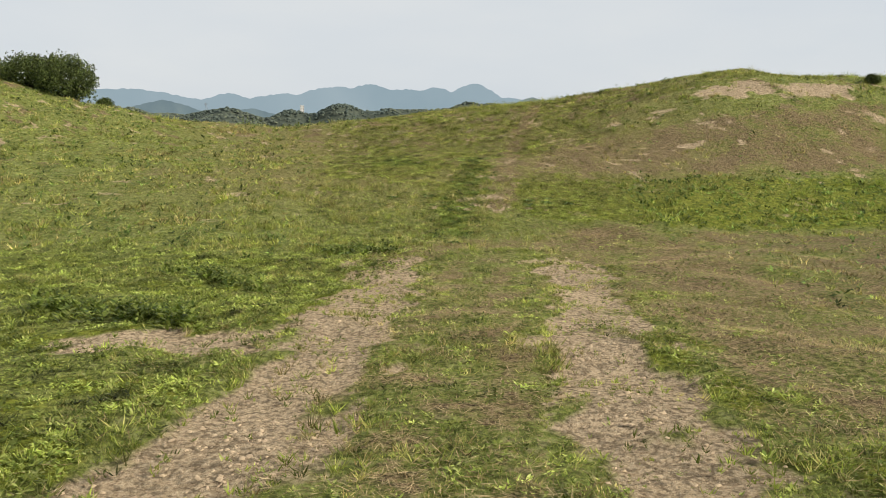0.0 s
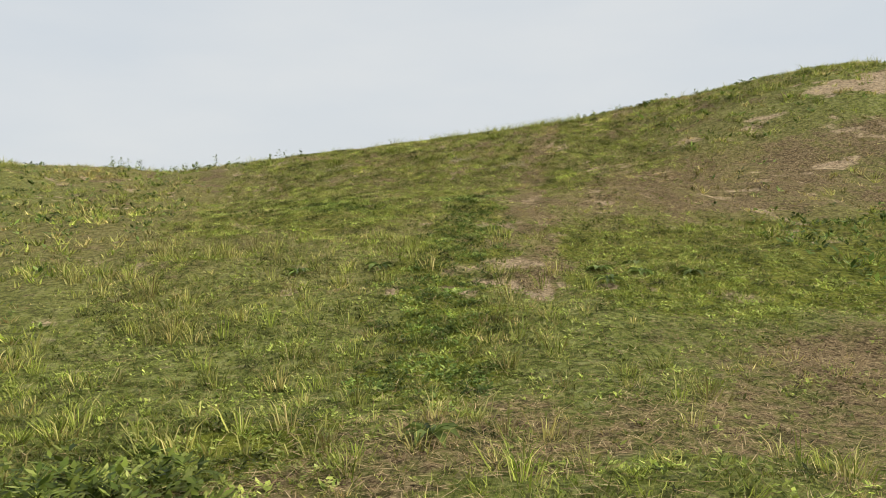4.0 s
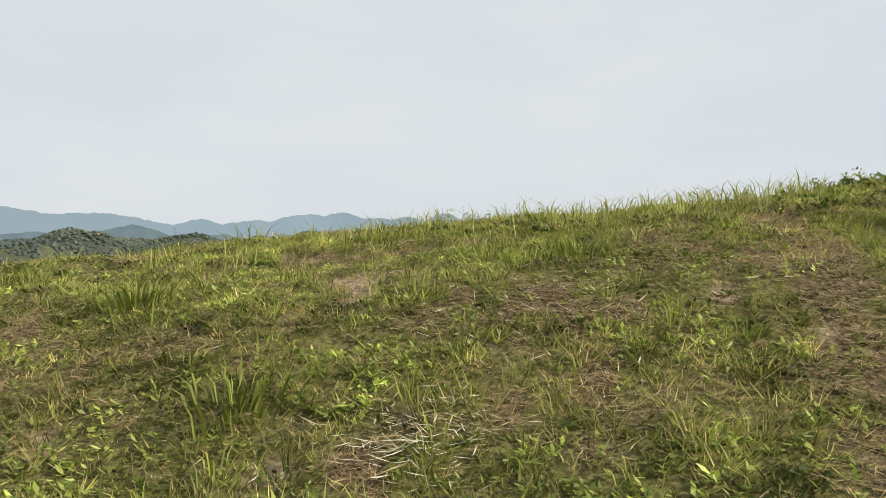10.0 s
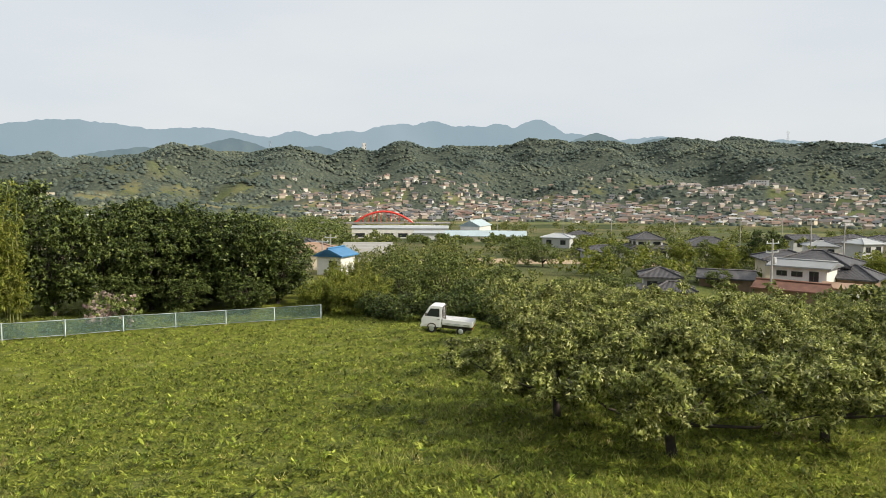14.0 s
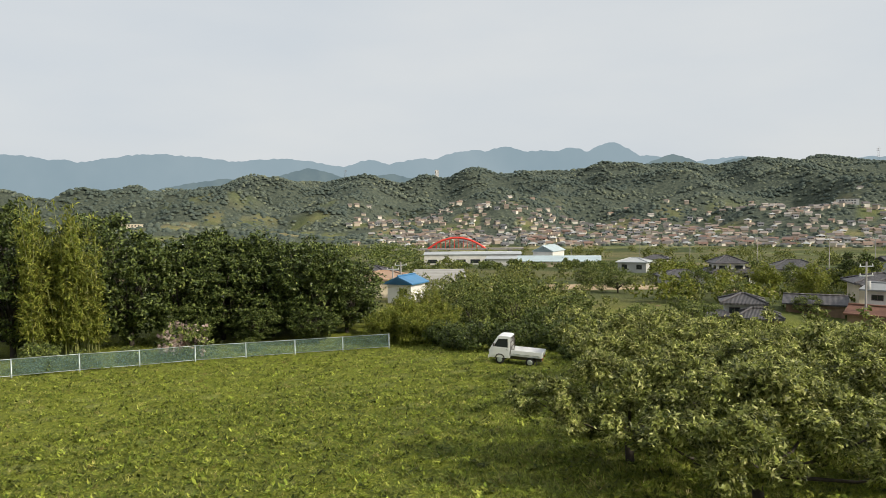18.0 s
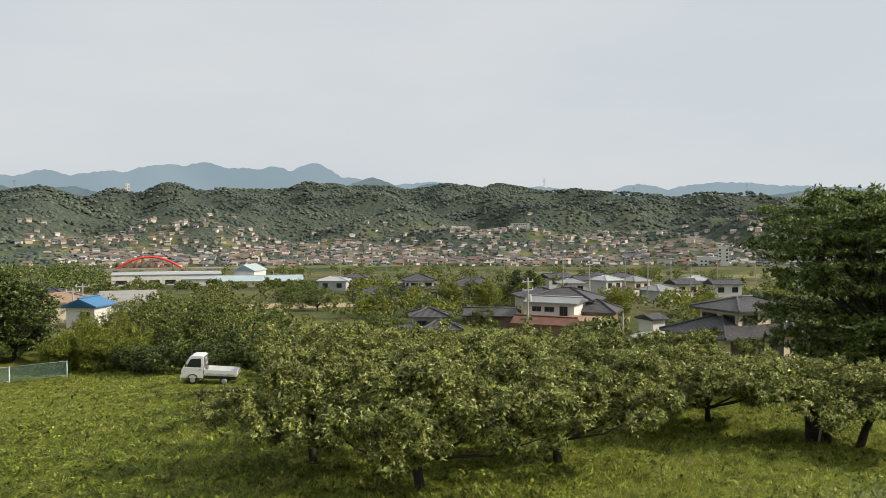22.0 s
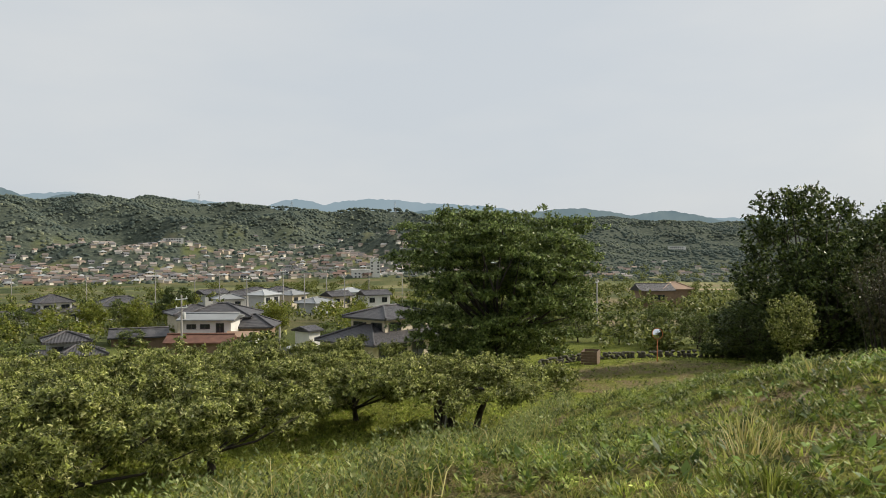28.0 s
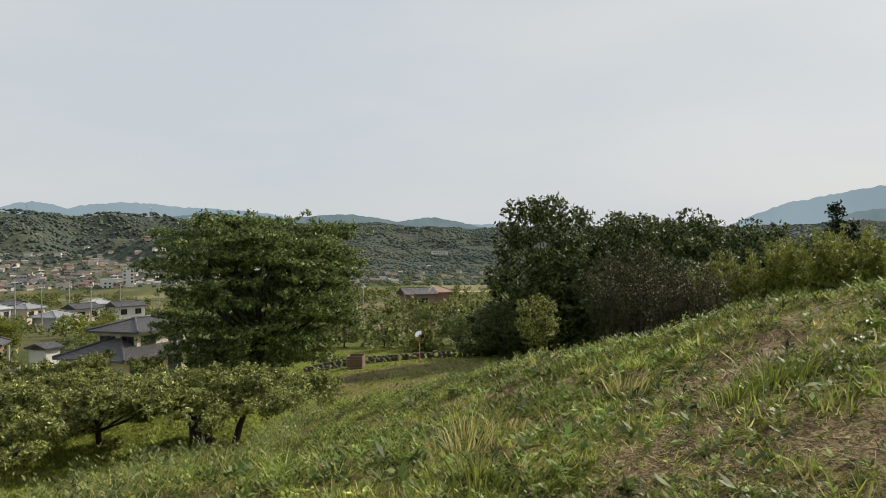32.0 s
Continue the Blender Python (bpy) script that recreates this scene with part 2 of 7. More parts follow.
def joined(pieces):
    """Arrays of several (verts, quads, tris) as one."""
    v, q, t, n = [], [], [], 0
    for a, b, c in pieces:
        v.append(a)
        q.append(b + n)
        t.append(c + n)
        n += len(a)
    return np.concatenate(v), np.concatenate(q), np.concatenate(t)


# ---- what grows where ----
def near_line(x, y, points, width):
    """1 on a line of points, falling to 0 over its half width."""
    best = 0 * x + 99.0
    for (ax, ay), (bx, by) in zip(points[:-1], points[1:]):
        t = np.clip(((x - ax) * (bx - ax) + (y - ay) * (by - ay)) / ((bx - ax) ** 2 + (by - ay) ** 2), 0, 1)
        best = np.minimum(best, np.hypot(x - ax - t * (bx - ax), y - ay - t * (by - ay)))
    return smooth(width * 1.25, width * 0.7, best)


def spot(x, y, cx, cy, rx, ry):
    return smooth(1.3, 0.6, np.hypot((x - cx) / rx, (y - cy) / ry))


def verge(x, y):
    """The leafy ground beside the outer wheel rut."""
    return smooth(-12.5, -16, y) * smooth(-2.55 + 0.22 * (y + 20.4), -2.95 + 0.22 * (y + 20.4), x) * smooth(-9, -7.5, x)


def clover_strip(x, y):
    """The band of dense clover beside the trodden line, and the patch left of it."""
    return np.maximum(near_line(x, y, [(-0.95, -13.4), (-0.78, -11.3), (-0.36, -9.1), (-0.15, -8.3), (-0.02, -6.8)], 0.36), 0.9 * spot(x, y, -1.9, -6.9, 0.75, 0.6))


def cover(x, y):
    """Bare soil, dry mown straw and lush leafy green, each 0 to 1."""
    wob = 0.5 * waves(x, y, 1.1, 11) + 0.5 * waves(x, y, 0.45, 12)
    wx, wy = x + 0.16 * wob, y + 0.22 * waves(x, y, 0.9, 13)
    wx, wy = wx + 0.2 * waves(x, y, 0.7, 25), wy + 0.15 * waves(x, y, 0.5, 26)
    bare = np.maximum(near_line(wx, wy, [(-3.0, -32), (-2.55, -22.4), (-2.3, -20.3), (-2.05, -17.7), (-1.9, -15.4)], 0.5), near_line(wx, wy, [(-0.6, -32), (-0.28, -22.3), (-0.1, -20.5), (0.1, -19.4), (0.35, -17.7), (0.65, -15.4)], 0.44))
    bare = bare * smooth(-14.6, -15.9, y) * (0.86 + 0.3 * waves(x, y, 1.3, 14) + 0.22 * waves(x, y, 0.4, 27))
    bare = np.maximum(bare, spot(wx, wy, -3.65, -20.2, 1.0, 0.34))
    for cx, cy, rx, ry in ((-0.97, -11.0, 0.2, 0.16), (-0.2, -11.2, 0.5, 0.34), (0.61, -11.2, 0.2, 0.14), (2.45, -5.0, 0.28, 0.16), (2.8, -6.0, 0.25, 0.14), (3.24, -5.9, 0.25, 0.16), (3.8, -7.2, 0.3, 0.18), (3.95, -8.0, 0.35, 0.16), (5.6, -6.6, 0.5, 0.2), (-1.4, -1.6, 0.3, 0.12), (0.1, -1.5, 0.2, 0.35), (8.0, -4.2, 1.2, 0.5), (10.2, -4.6, 1.2, 0.5)):
        bare = np.maximum(bare, spot(wx, wy, cx, cy, rx, ry) * 0.95)
    rnd = waves(x, y, 2.3, 15) * 0.6 + waves(x, y, 0.8, 16) * 0.5
    hillside = smooth(-14, -11, y) * smooth(4.5, 3.0, y)
    bare = np.maximum(bare, smooth(0.75, 1.1, rnd) * 0.6 * hillside)
    bare = np.maximum(bare, smooth(0.55, 1.0, waves(x, y, 0.55, 23) * 0.7 + waves(x, y, 2.9, 24) * 0.5) * (0.55 + 0.25 * smooth(-5, -2, y)) * hillside)
    right = smooth(0.2, 0.9, wx)
    straw = right * np.maximum(smooth(-12.2, -12.9, wy) * (0.5 + 0.14 * waves(x, y, 1.9, 34)), smooth(-8.6, -7.9, wy) * smooth(-5.0, -5.9, wy) * smooth(0.9, 1.7, wx + 0.45 * (wy + 7.5) * -1) * (0.56 + 0.14 * waves(x, y, 1.4, 35)))
    straw = np.maximum(straw, near_line(wx, wy, [(0.1, -11.2), (0.55, -9.4), (0.78, -7.8), (1.32, -4.6), (1.95, -2.8), (2.75, -0.6)], 0.27) * 0.6)
    straw = np.maximum(straw, near_line(wx, wy, [(-1.9, -15.2), (-0.8, -14.3), (0.7, -14.2)], 0.5) * 0.5)
    straw = np.maximum(straw, near_line(wx, wy, [(-1.8, -32), (-1.4, -22.6), (-1.2, -20.4), (-0.7, -15.6)], 0.75) * smooth(-14.5, -16, y) * np.clip(0.34 + 0.35 * waves(x, y, 0.9, 28), 0, 0.6))
    brow = brow_line(x)
    straw = np.maximum(straw, smooth(-1.7, -1.2, wy - brow) * smooth(-0.35, -0.8, wy - brow - 0.9 * smooth(0.2, -1.2, x)) * smooth(-2.6, -1.2, x) * smooth(4.0, 2.0, x) * 0.8)
    straw = np.maximum(straw, near_line(wx, wy, [(-16, 15.6), (-8, 14.6), (-4, 13.2)], 1.0) * 0.62)
    straw = np.maximum(straw, smooth(0.55, 0.95, waves(x, y, 3.4, 17) * 0.7 + waves(x, y, 1.2, 18) * 0.4) * smooth(-2, 0.5, y) * smooth(3, 5, x) * smooth(20, 12, x) * 0.7)
    for cx, cy, rx, ry in ((-2.1, -3.7, 0.4, 0.16), (0.8, -2.5, 0.5, 0.2), (0.28, -3.4, 0.2, 0.14), (6.65, 0.85, 0.7, 0.16), (6.1, 0.45, 0.6, 0.16), (4.1, 0.2, 0.5, 0.3), (4.9, -0.5, 0.7, 0.22), (4.6, 0.35, 0.9, 0.3), (3.3, 0.75, 0.45, 0.25), (6.3, 0.4, 1.2, 0.35), (4.8, -0.35, 1.0, 0.3), (7.5, 0.2, 1.0, 0.3), (3.0, 0.1, 0.5, 0.3), (5.6, 1.5, 0.5, 0.3)):
        straw = np.maximum(straw, spot(wx, wy, cx, cy, rx, ry) * 0.72)
    straw = np.maximum(straw, smooth(31, 34, x) * smooth(20, 24, y) * smooth(60, 54, x) * smooth(40, 34, y) * (0.5 + 0.15 * waves(x, y, 2.5, 36)))
    straw = np.maximum(straw, smooth(0.0, 1.1, 0.65 * waves(x, y, 1.7, 19) + 0.6 * waves(x, y, 0.45, 32)) * (0.45 + 0.3 * smooth(-6, -3, y)) * hillside)
    lush = clover_strip(wx, wy) * (1 - bare)
    lush = np.maximum(lush, spot(wx, wy, -2.3, -7.4, 1.6, 1.5) * 0.9)
    lush = np.maximum(lush, right * smooth(-12.7, -12.1, wy) * smooth(-8.2, -8.9, wy) * 0.8)
    lush = np.maximum(lush, near_line(wx, wy, [(0.6, -23), (0.5, -21), (0.85, -18.6), (1.0, -16.4)], 0.2) * 0.85 * np.clip(0.7 + 0.6 * waves(x, y, 1.2, 33), 0, 1))
    lush = np.maximum(lush, near_line(wx, wy, [(-5.2, -19.2), (-3.0, -18.6), (-2.4, -17.0), (-1.8, -14.4)], 0.4))
    lush = np.maximum(lush, verge(x, y) * np.clip(0.45 + 0.4 * waves(x, y, 1.6, 29) + 0.35 * waves(x, y, 0.5, 30), 0, 0.9) * (1 - bare))
    lush = np.maximum(lush, smooth(8, 12, y) * (0.65 + 0.3 * waves(x, y, 4, 20)))
    lush = np.maximum(lush, smooth(-0.9, 0.4, y) * smooth(3.2, 4.4, x) * (0.75 + 0.35 * waves(x, y, 3, 21)))
    return np.clip(bare, 0, 1), np.clip(straw, 0, 1), np.clip(lush, 0, 1)


def clearing(x, y):
    """Pale terraces and fields cut into the wooded slopes."""
    r = np.hypot(x, y)
    return smooth(0.42, 0.6, waves(x, 1.6 * y, 95, 75)) * smooth(690, 740, r) * smooth(1200, 900, r)


# ---- ground: one sheet out to the horizon ----
m_ground, n, l, bs = mat("ground")


def attr(n, key):
    a = n.new("ShaderNodeAttribute")
    a.attribute_name = key
    return a.outputs["Fac"]


fine, mid, big, wide = add_noise(n, l, 55, 6, 0.7), add_noise(n, l, 9, 5), add_noise(n, l, 1.3, 5), add_noise(n, l, 0.02, 5, 0.6)
turf = add_ramp(n, l, mid, [(0.3, (0.09, 0.12, 0.022)), (0.5, (0.20, 0.245, 0.052)), (0.72, (0.34, 0.36, 0.15))])
turf = add_mix(n, l, add_ramp(n, l, fine, [(0.45, (0, 0, 0)), (0.66, (0.7, 0.7, 0.7))]), turf, (0.36, 0.335, 0.12))


def ragged(key, amount=0.9):
    """A cover mask whose edge is broken up by clumps."""
    a = n.new("ShaderNodeMath")
    a.operation = "MULTIPLY_ADD"
    l.new(mid, a.inputs[0])
    a.inputs[1].default_value = amount
    l.new(attr(n, key), a.inputs[2])
    b = n.new("ShaderNodeMapRange")
    b.inputs["From Min"].default_value, b.inputs["From Max"].default_value = amount * 0.5 + 0.32, amount * 0.5 + 0.62
    l.new(a.outputs[0], b.inputs["Value"])
    return b.outputs[0]


treed = add_noise(n, l, 0.2, 5, 0.65)
soil = add_ramp(n, l, fine, [(0.3, (0.26, 0.18, 0.105)), (0.45, (0.52, 0.395, 0.25)), (0.7, (0.70, 0.57, 0.40))])
vor = n.new("ShaderNodeTexVoronoi")
vor.feature = "DISTANCE_TO_EDGE"
vor.inputs["Scale"].default_value = 7.0
warp = n.new("ShaderNodeVectorMath")
warp.operation = "MULTIPLY_ADD"
wt = n.new("ShaderNodeTexNoise")
wt.inputs["Scale"].default_value = 6.0
wg = n.new("ShaderNodeNewGeometry")
l.new(wg.outputs["Position"], wt.inputs["Vector"])
l.new(wt.outputs["Color"], warp.inputs[0])
warp.inputs[1].default_value = (0.3, 0.3, 0.3)
l.new(wg.outputs["Position"], warp.inputs[2])
l.new(warp.outputs[0], vor.inputs["Vector"])
soil = add_mix(n, l, 0.45, soil, add_ramp(n, l, vor.outputs["Distance"], [(0.0, (0.3, 0.25, 0.21)), (0.035, (0.75, 0.7, 0.66)), (0.09, (1.06, 1.05, 1.04))]), "MULTIPLY")
dry = add_ramp(n, l, fine, [(0.36, (0.07, 0.048, 0.025)), (0.5, (0.245, 0.18, 0.094)), (0.66, (0.46, 0.365, 0.21))])
green = add_ramp(n, l, mid, [(0.3, (0.10, 0.135, 0.018)), (0.55, (0.24, 0.27, 0.037)), (0.8, (0.37, 0.37, 0.075))])
far = add_ramp(n, l, wide, [(0.3, (0.05, 0.07, 0.03)), (0.45, (0.10, 0.12, 0.045)), (0.58, (0.17, 0.16, 0.07)), (0.68, (0.28, 0.225, 0.13))])
thatch = add_ramp(n, l, fine, [(0.34, (0.105, 0.074, 0.034)), (0.5, (0.28, 0.205, 0.095)), (0.68, (0.48, 0.365, 0.19))])
turf = add_mix(n, l, attr(n, "thatch"), turf, thatch)
green = add_mix(n, l, attr(n, "thatch"), green, add_mix(n, l, 0.55, green, thatch))
c = add_mix(n, l, ragged("lush"), turf, green)
c = add_mix(n, l, attr(n, "far"), c, far)
# wooded slopes: greyed and blued like the crowns, haze put into the colour
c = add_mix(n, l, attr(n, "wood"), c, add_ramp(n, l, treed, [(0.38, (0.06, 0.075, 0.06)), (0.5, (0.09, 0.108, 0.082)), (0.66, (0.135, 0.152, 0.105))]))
c = add_mix(n, l, attr(n, "paddy"), c, add_ramp(n, l, wide, [(0.35, (0.15, 0.18, 0.07)), (0.5, (0.23, 0.24, 0.10)), (0.65, (0.33, 0.29, 0.15))]))
c = add_mix(n, l, ragged("straw"), c, dry)
c = add_mix(n, l, ragged("bare", 0.7), c, soil)
clump = add_noise(n, l, 22, 4, 0.6)
c = add_mix(n, l, 0.85, c, add_ramp(n, l, clump, [(0.4, (0.4, 0.4, 0.4)), (0.55, (1.0, 1.0, 1.0))]), "MULTIPLY")
c = add_mix(n, l, 0.35, c, add_ramp(n, l, big, [(0.3, (0.55, 0.55, 0.55)), (0.7, (1.0, 1.0, 1.0))]), "MULTIPLY")
l.new(c, bs.inputs["Base Color"])
bs.inputs["Roughness"].default_value = 0.95
bs.inputs["Specular IOR Level"].default_value = 0.1
add_bump(n, l, bs, add_mix(n, l, 0.55, fine, mid), 1.0, 0.09)

rings = np.concatenate([[0.0], np.arange(0.3, 44, 0.25), 44 * 1.034 ** np.arange(0, 140)])
rings = rings[rings < 4700]
turns = 600
ang = np.linspace(0, 2 * math.pi, turns, endpoint=False)
rr, aa = np.meshgrid(rings[1:], ang, indexing="ij")
gx, gy = (rr * np.sin(aa)).ravel(), (rr * np.cos(aa)).ravel() - 6 * (1 - smooth(20, 60, rr.ravel()))
gx, gy = np.concatenate([[0.0], gx]), np.concatenate([[-6.0], gy])
gz = land(gx, gy)
bare, straw, lush = cover(gx, gy)
gz = gz - 0.05 * bare * (np.hypot(gx, gy) < 40)
paddy = np.zeros(len(gx))
for px, py, qx, qy, w in ((150, 560, 640, 330, 34), (180, 500, 600, 250, 20), (-60, 300, 120, 250, 8), (-130, 640, 120, 690, 20), (470, 420, 640, 300, 30)):
    paddy = np.maximum(paddy, near_line(gx, gy, [(px, py), (qx, qy)], w) * 0.85)
paddy = np.maximum(paddy, clearing(gx, gy) * (0.6 + 0.3 * waves(gx, gy, 40, 76)))
bare = np.maximum(bare, near_line(gx, gy, [(330, 380), (520, 240)], 26) * 0.8)
bare = np.maximum(bare, np.maximum(spot(gx, gy, 7, 127, 17, 8), spot(gx, gy, 29, 121, 12, 6)) * 0.9)
faraway = smooth(60, 110, np.hypot(gx, gy)) * smooth(-25, 5, gy)
i, j = np.meshgrid(np.arange(len(rings) - 2), np.arange(turns), indexing="ij")
a, b = 1 + i * turns + j, 1 + i * turns + (j + 1) % turns
quads = np.stack([a, a + turns, b + turns, b], -1).reshape(-1, 4)
tip = np.stack([np.zeros(turns, int), 1 + np.arange(turns), 1 + (np.arange(turns) + 1) % turns], -1)
me = raw_mesh("ground", np.stack([gx, gy, gz], -1), [quads, tip], (("bare", bare), ("straw", straw), ("lush", lush), ("far", faraway), ("thatch", 0.5 * smooth(-13, -8, gy) * smooth(9, 5, gy - 0.5 * gx) * smooth(9, 4, np.abs(gx + 0.4) - 0.6 * np.clip(gy + 4, 0, 12))), ("paddy", paddy), ("wood", smooth(705, 760, np.hypot(gx, gy)) * (1 - clearing(gx, gy)) * smooth(-25, 5, gy))))
shade(me)
thing("ground", me, m_ground, "rough grassy mound, sloping fields and valley floor", kind="structure")

# ---- grass and weeds ----
m_grass, n, l, bs = mat("grass_blades")
g = n.new("ShaderNodeNewGeometry")
isl = g.outputs["Random Per Island"]
gr = add_ramp(n, l, isl, [(0.0, (0.105, 0.155, 0.018)), (0.5, (0.275, 0.345, 0.045)), (0.85, (0.39, 0.44, 0.085)), (1.0, (0.52, 0.50, 0.16))])
dr = add_ramp(n, l, isl, [(0.0, (0.24, 0.17, 0.06)), (0.5, (0.46, 0.36, 0.14)), (1.0, (0.64, 0.55, 0.27))])
c = add_mix(n, l, attr(n, "dry"), gr, dr)
at = n.new("ShaderNodeAttribute")
at.attribute_name = "tone"
c = add_mix(n, l, 1.0, c, at.outputs["Color"], "MULTIPLY")
l.new(c, bs.inputs["Base Color"])
bs.inputs["Roughness"].default_value = 0.6
bs.inputs["Specular IOR Level"].default_value = 0.3
tr = n.new("ShaderNodeBsdfTranslucent")
l.new(c, tr.inputs["Color"])
mx = n.new("ShaderNodeMixShader")
mx.inputs[0].default_value = 0.35
l.new(bs.outputs[0], mx.inputs[1])
l.new(tr.outputs[0], mx.inputs[2])
l.new(mx.outputs[0], n["Material Output"].inputs["Surface"])
m_weed = leafy("weed_leaves", (0.06, 0.1, 0.016), (0.235, 0.30, 0.05), 0.3, 0.5, (0.43, 0.47, 0.13))
m_low = leafy("low_weed_leaves", (0.088, 0.135, 0.015), (0.265, 0.31, 0.04), 0.33, 0.55, (0.40, 0.42, 0.08), True)
m_trefoil = leafy("trefoil_leaves", (0.08, 0.14, 0.028), (0.23, 0.325, 0.07), 0.35, 0.55, (0.32, 0.42, 0.12), True)
m_pale = leafy("pale_weed_leaves", (0.14, 0.19, 0.06), (0.31, 0.37, 0.12), 0.35, 0.7, (0.56, 0.57, 0.29))


def mottle(x, y):
    """Light and dark clumps of growth, a hand to a pace across."""
    return np.clip(1.0 + 0.42 * waves(x, y, 0.38, 48) + 0.25 * waves(x, y, 1.3, 49), 0.25, 1.9)


def scatter(rng, x0, x1, y0, y1, per_m2):
    k = int((x1 - x0) * (y1 - y0) * per_m2)
    return rng.uniform(x0, x1, k), rng.uniform(y0, y1, k)


def blades(name, rng, x, y, high, wide, dry, label, la=None, bent=True, tone=None):
    """Bent grass blades, one mesh: high, wide and dry per blade; la: the way each leans."""
    k = len(x)
    tone = np.ones(k) if tone is None else tone
    a = rng.uniform(0, 6.283, k)
    lean = high * rng.uniform(0.25, 1.1, k)
    la = rng.uniform(0, 6.283, k) if la is None else la
    z = land(x, y) - 0.015
    dx, dy = np.cos(a) * wide / 2, np.sin(a) * wide / 2
    ox, oy = np.cos(la) * lean, np.sin(la) * lean
    foot = [np.stack([x - dx, y - dy, z], -1), np.stack([x + dx, y + dy, z], -1)]
    tip = np.stack([x + ox, y + oy, z + high * rng.uniform(0.7, 1.0, k)], -1)
    if bent:
        v = np.stack(foot + [np.stack([x + ox * 0.35 + dx * 0.8, y + oy * 0.35 + dy * 0.8, z + high * 0.62], -1), np.stack([x + ox * 0.35 - dx * 0.8, y + oy * 0.35 - dy * 0.8, z + high * 0.62], -1), tip], 1).reshape(-1, 3)
        f = np.arange(k)[:, None] * 5
        me = raw_mesh(name, v, [f + [0, 1, 2, 3], f + [3, 2, 4]], (("dry", np.repeat(dry, 5)), ("tone", np.repeat(tone, 5))))
    else:
        v = np.stack(foot + [tip], 1).reshape(-1, 3)
        f = np.arange(k)[:, None] * 3
        me = raw_mesh(name, v, [f + [0, 1, 2]], (("dry", np.repeat(dry, 3)), ("tone", np.repeat(tone, 3))))
    return thing(name, me, m_grass, label, kind="stuff")


def leaves_low(name, rng, x, y, size, rise, label, m=None, slim=(0.35, 0.6)):
    """Small broad leaves lying low over the ground, one mesh."""
    k = len(x)
    z = land(x, y) + rise * rng.uniform(0.2, 1.0, k)
    a = rng.uniform(0, 6.283, k)
    u = np.stack([np.cos(a), np.sin(a), rng.uniform(-0.3, 0.5, k)], -1)
    w = np.stack([-np.sin(a), np.cos(a), rng.uniform(-0.3, 0.3, k)], -1)
    p = np.stack([x, y, z], -1)
    s, t = size[:, None], (size * rng.uniform(*slim, k))[:, None]
    up = np.array([0, 0, 0.3]) * t
    v = np.stack([p - u * s * 0.5, p + w * t * 0.5 - up, p + u * s * 0.5, p - w * t * 0.5 - up], 1).reshape(-1, 3)
    f = np.arange(k)[:, None] * 4
    me = raw_mesh(name, v, [f + [0, 1, 2], f + [0, 2, 3]])
    return thing(name, me, m or m_weed, label, kind="stuff")


def clumps_low(name, rng, cx, cy, size, each, label, m=None):
    """Low leafy weeds: a few short leaves rising outward from each root, one mesh."""
    i = np.repeat(np.arange(len(cx)), each)
    k = len(i)
    a = rng.uniform(0, 6.283, k)
    s = size[i] * rng.uniform(0.6, 1.3, k)
    off = s * rng.uniform(0.2, 0.9, k)
    p = np.stack([cx[i] + np.cos(a) * off, cy[i] + np.sin(a) * off, land(cx, cy)[i] + s * rng.uniform(0.1, 0.9, k)], -1)
    u = np.stack([np.cos(a), np.sin(a), rng.uniform(-0.2, 1.0, k)], -1)
    w = np.stack([-np.sin(a), np.cos(a), rng.uniform(-0.4, 0.4, k)], -1)
    t = (s * rng.uniform(0.3, 0.55, k) * 0.5)[:, None]
    s = s[:, None]
    v = np.stack([p - u * s * 0.5, p + w * t, p + u * s * 0.5, p - w * t], 1).reshape(-1, 3)
    f = np.arange(k)[:, None] * 4
    tone = np.repeat((rng.uniform(0.55, 1.25, len(cx)) * mottle(cx, cy))[i], 4)
    return thing(name, raw_mesh(name, v, [f + [0, 1, 2], f + [0, 2, 3]], (("tone", tone),)), m or m_low, label, kind="stuff")


m_straw, n, l, bs = mat("straw_litter")
g = n.new("ShaderNodeNewGeometry")
l.new(add_ramp(n, l, g.outputs["Random Per Island"], [(0.0, (0.15, 0.09, 0.042)), (0.5, (0.35, 0.245, 0.115)), (1.0, (0.55, 0.43, 0.23))]), bs.inputs["Base Color"])
bs.inputs["Roughness"].default_value = 0.8


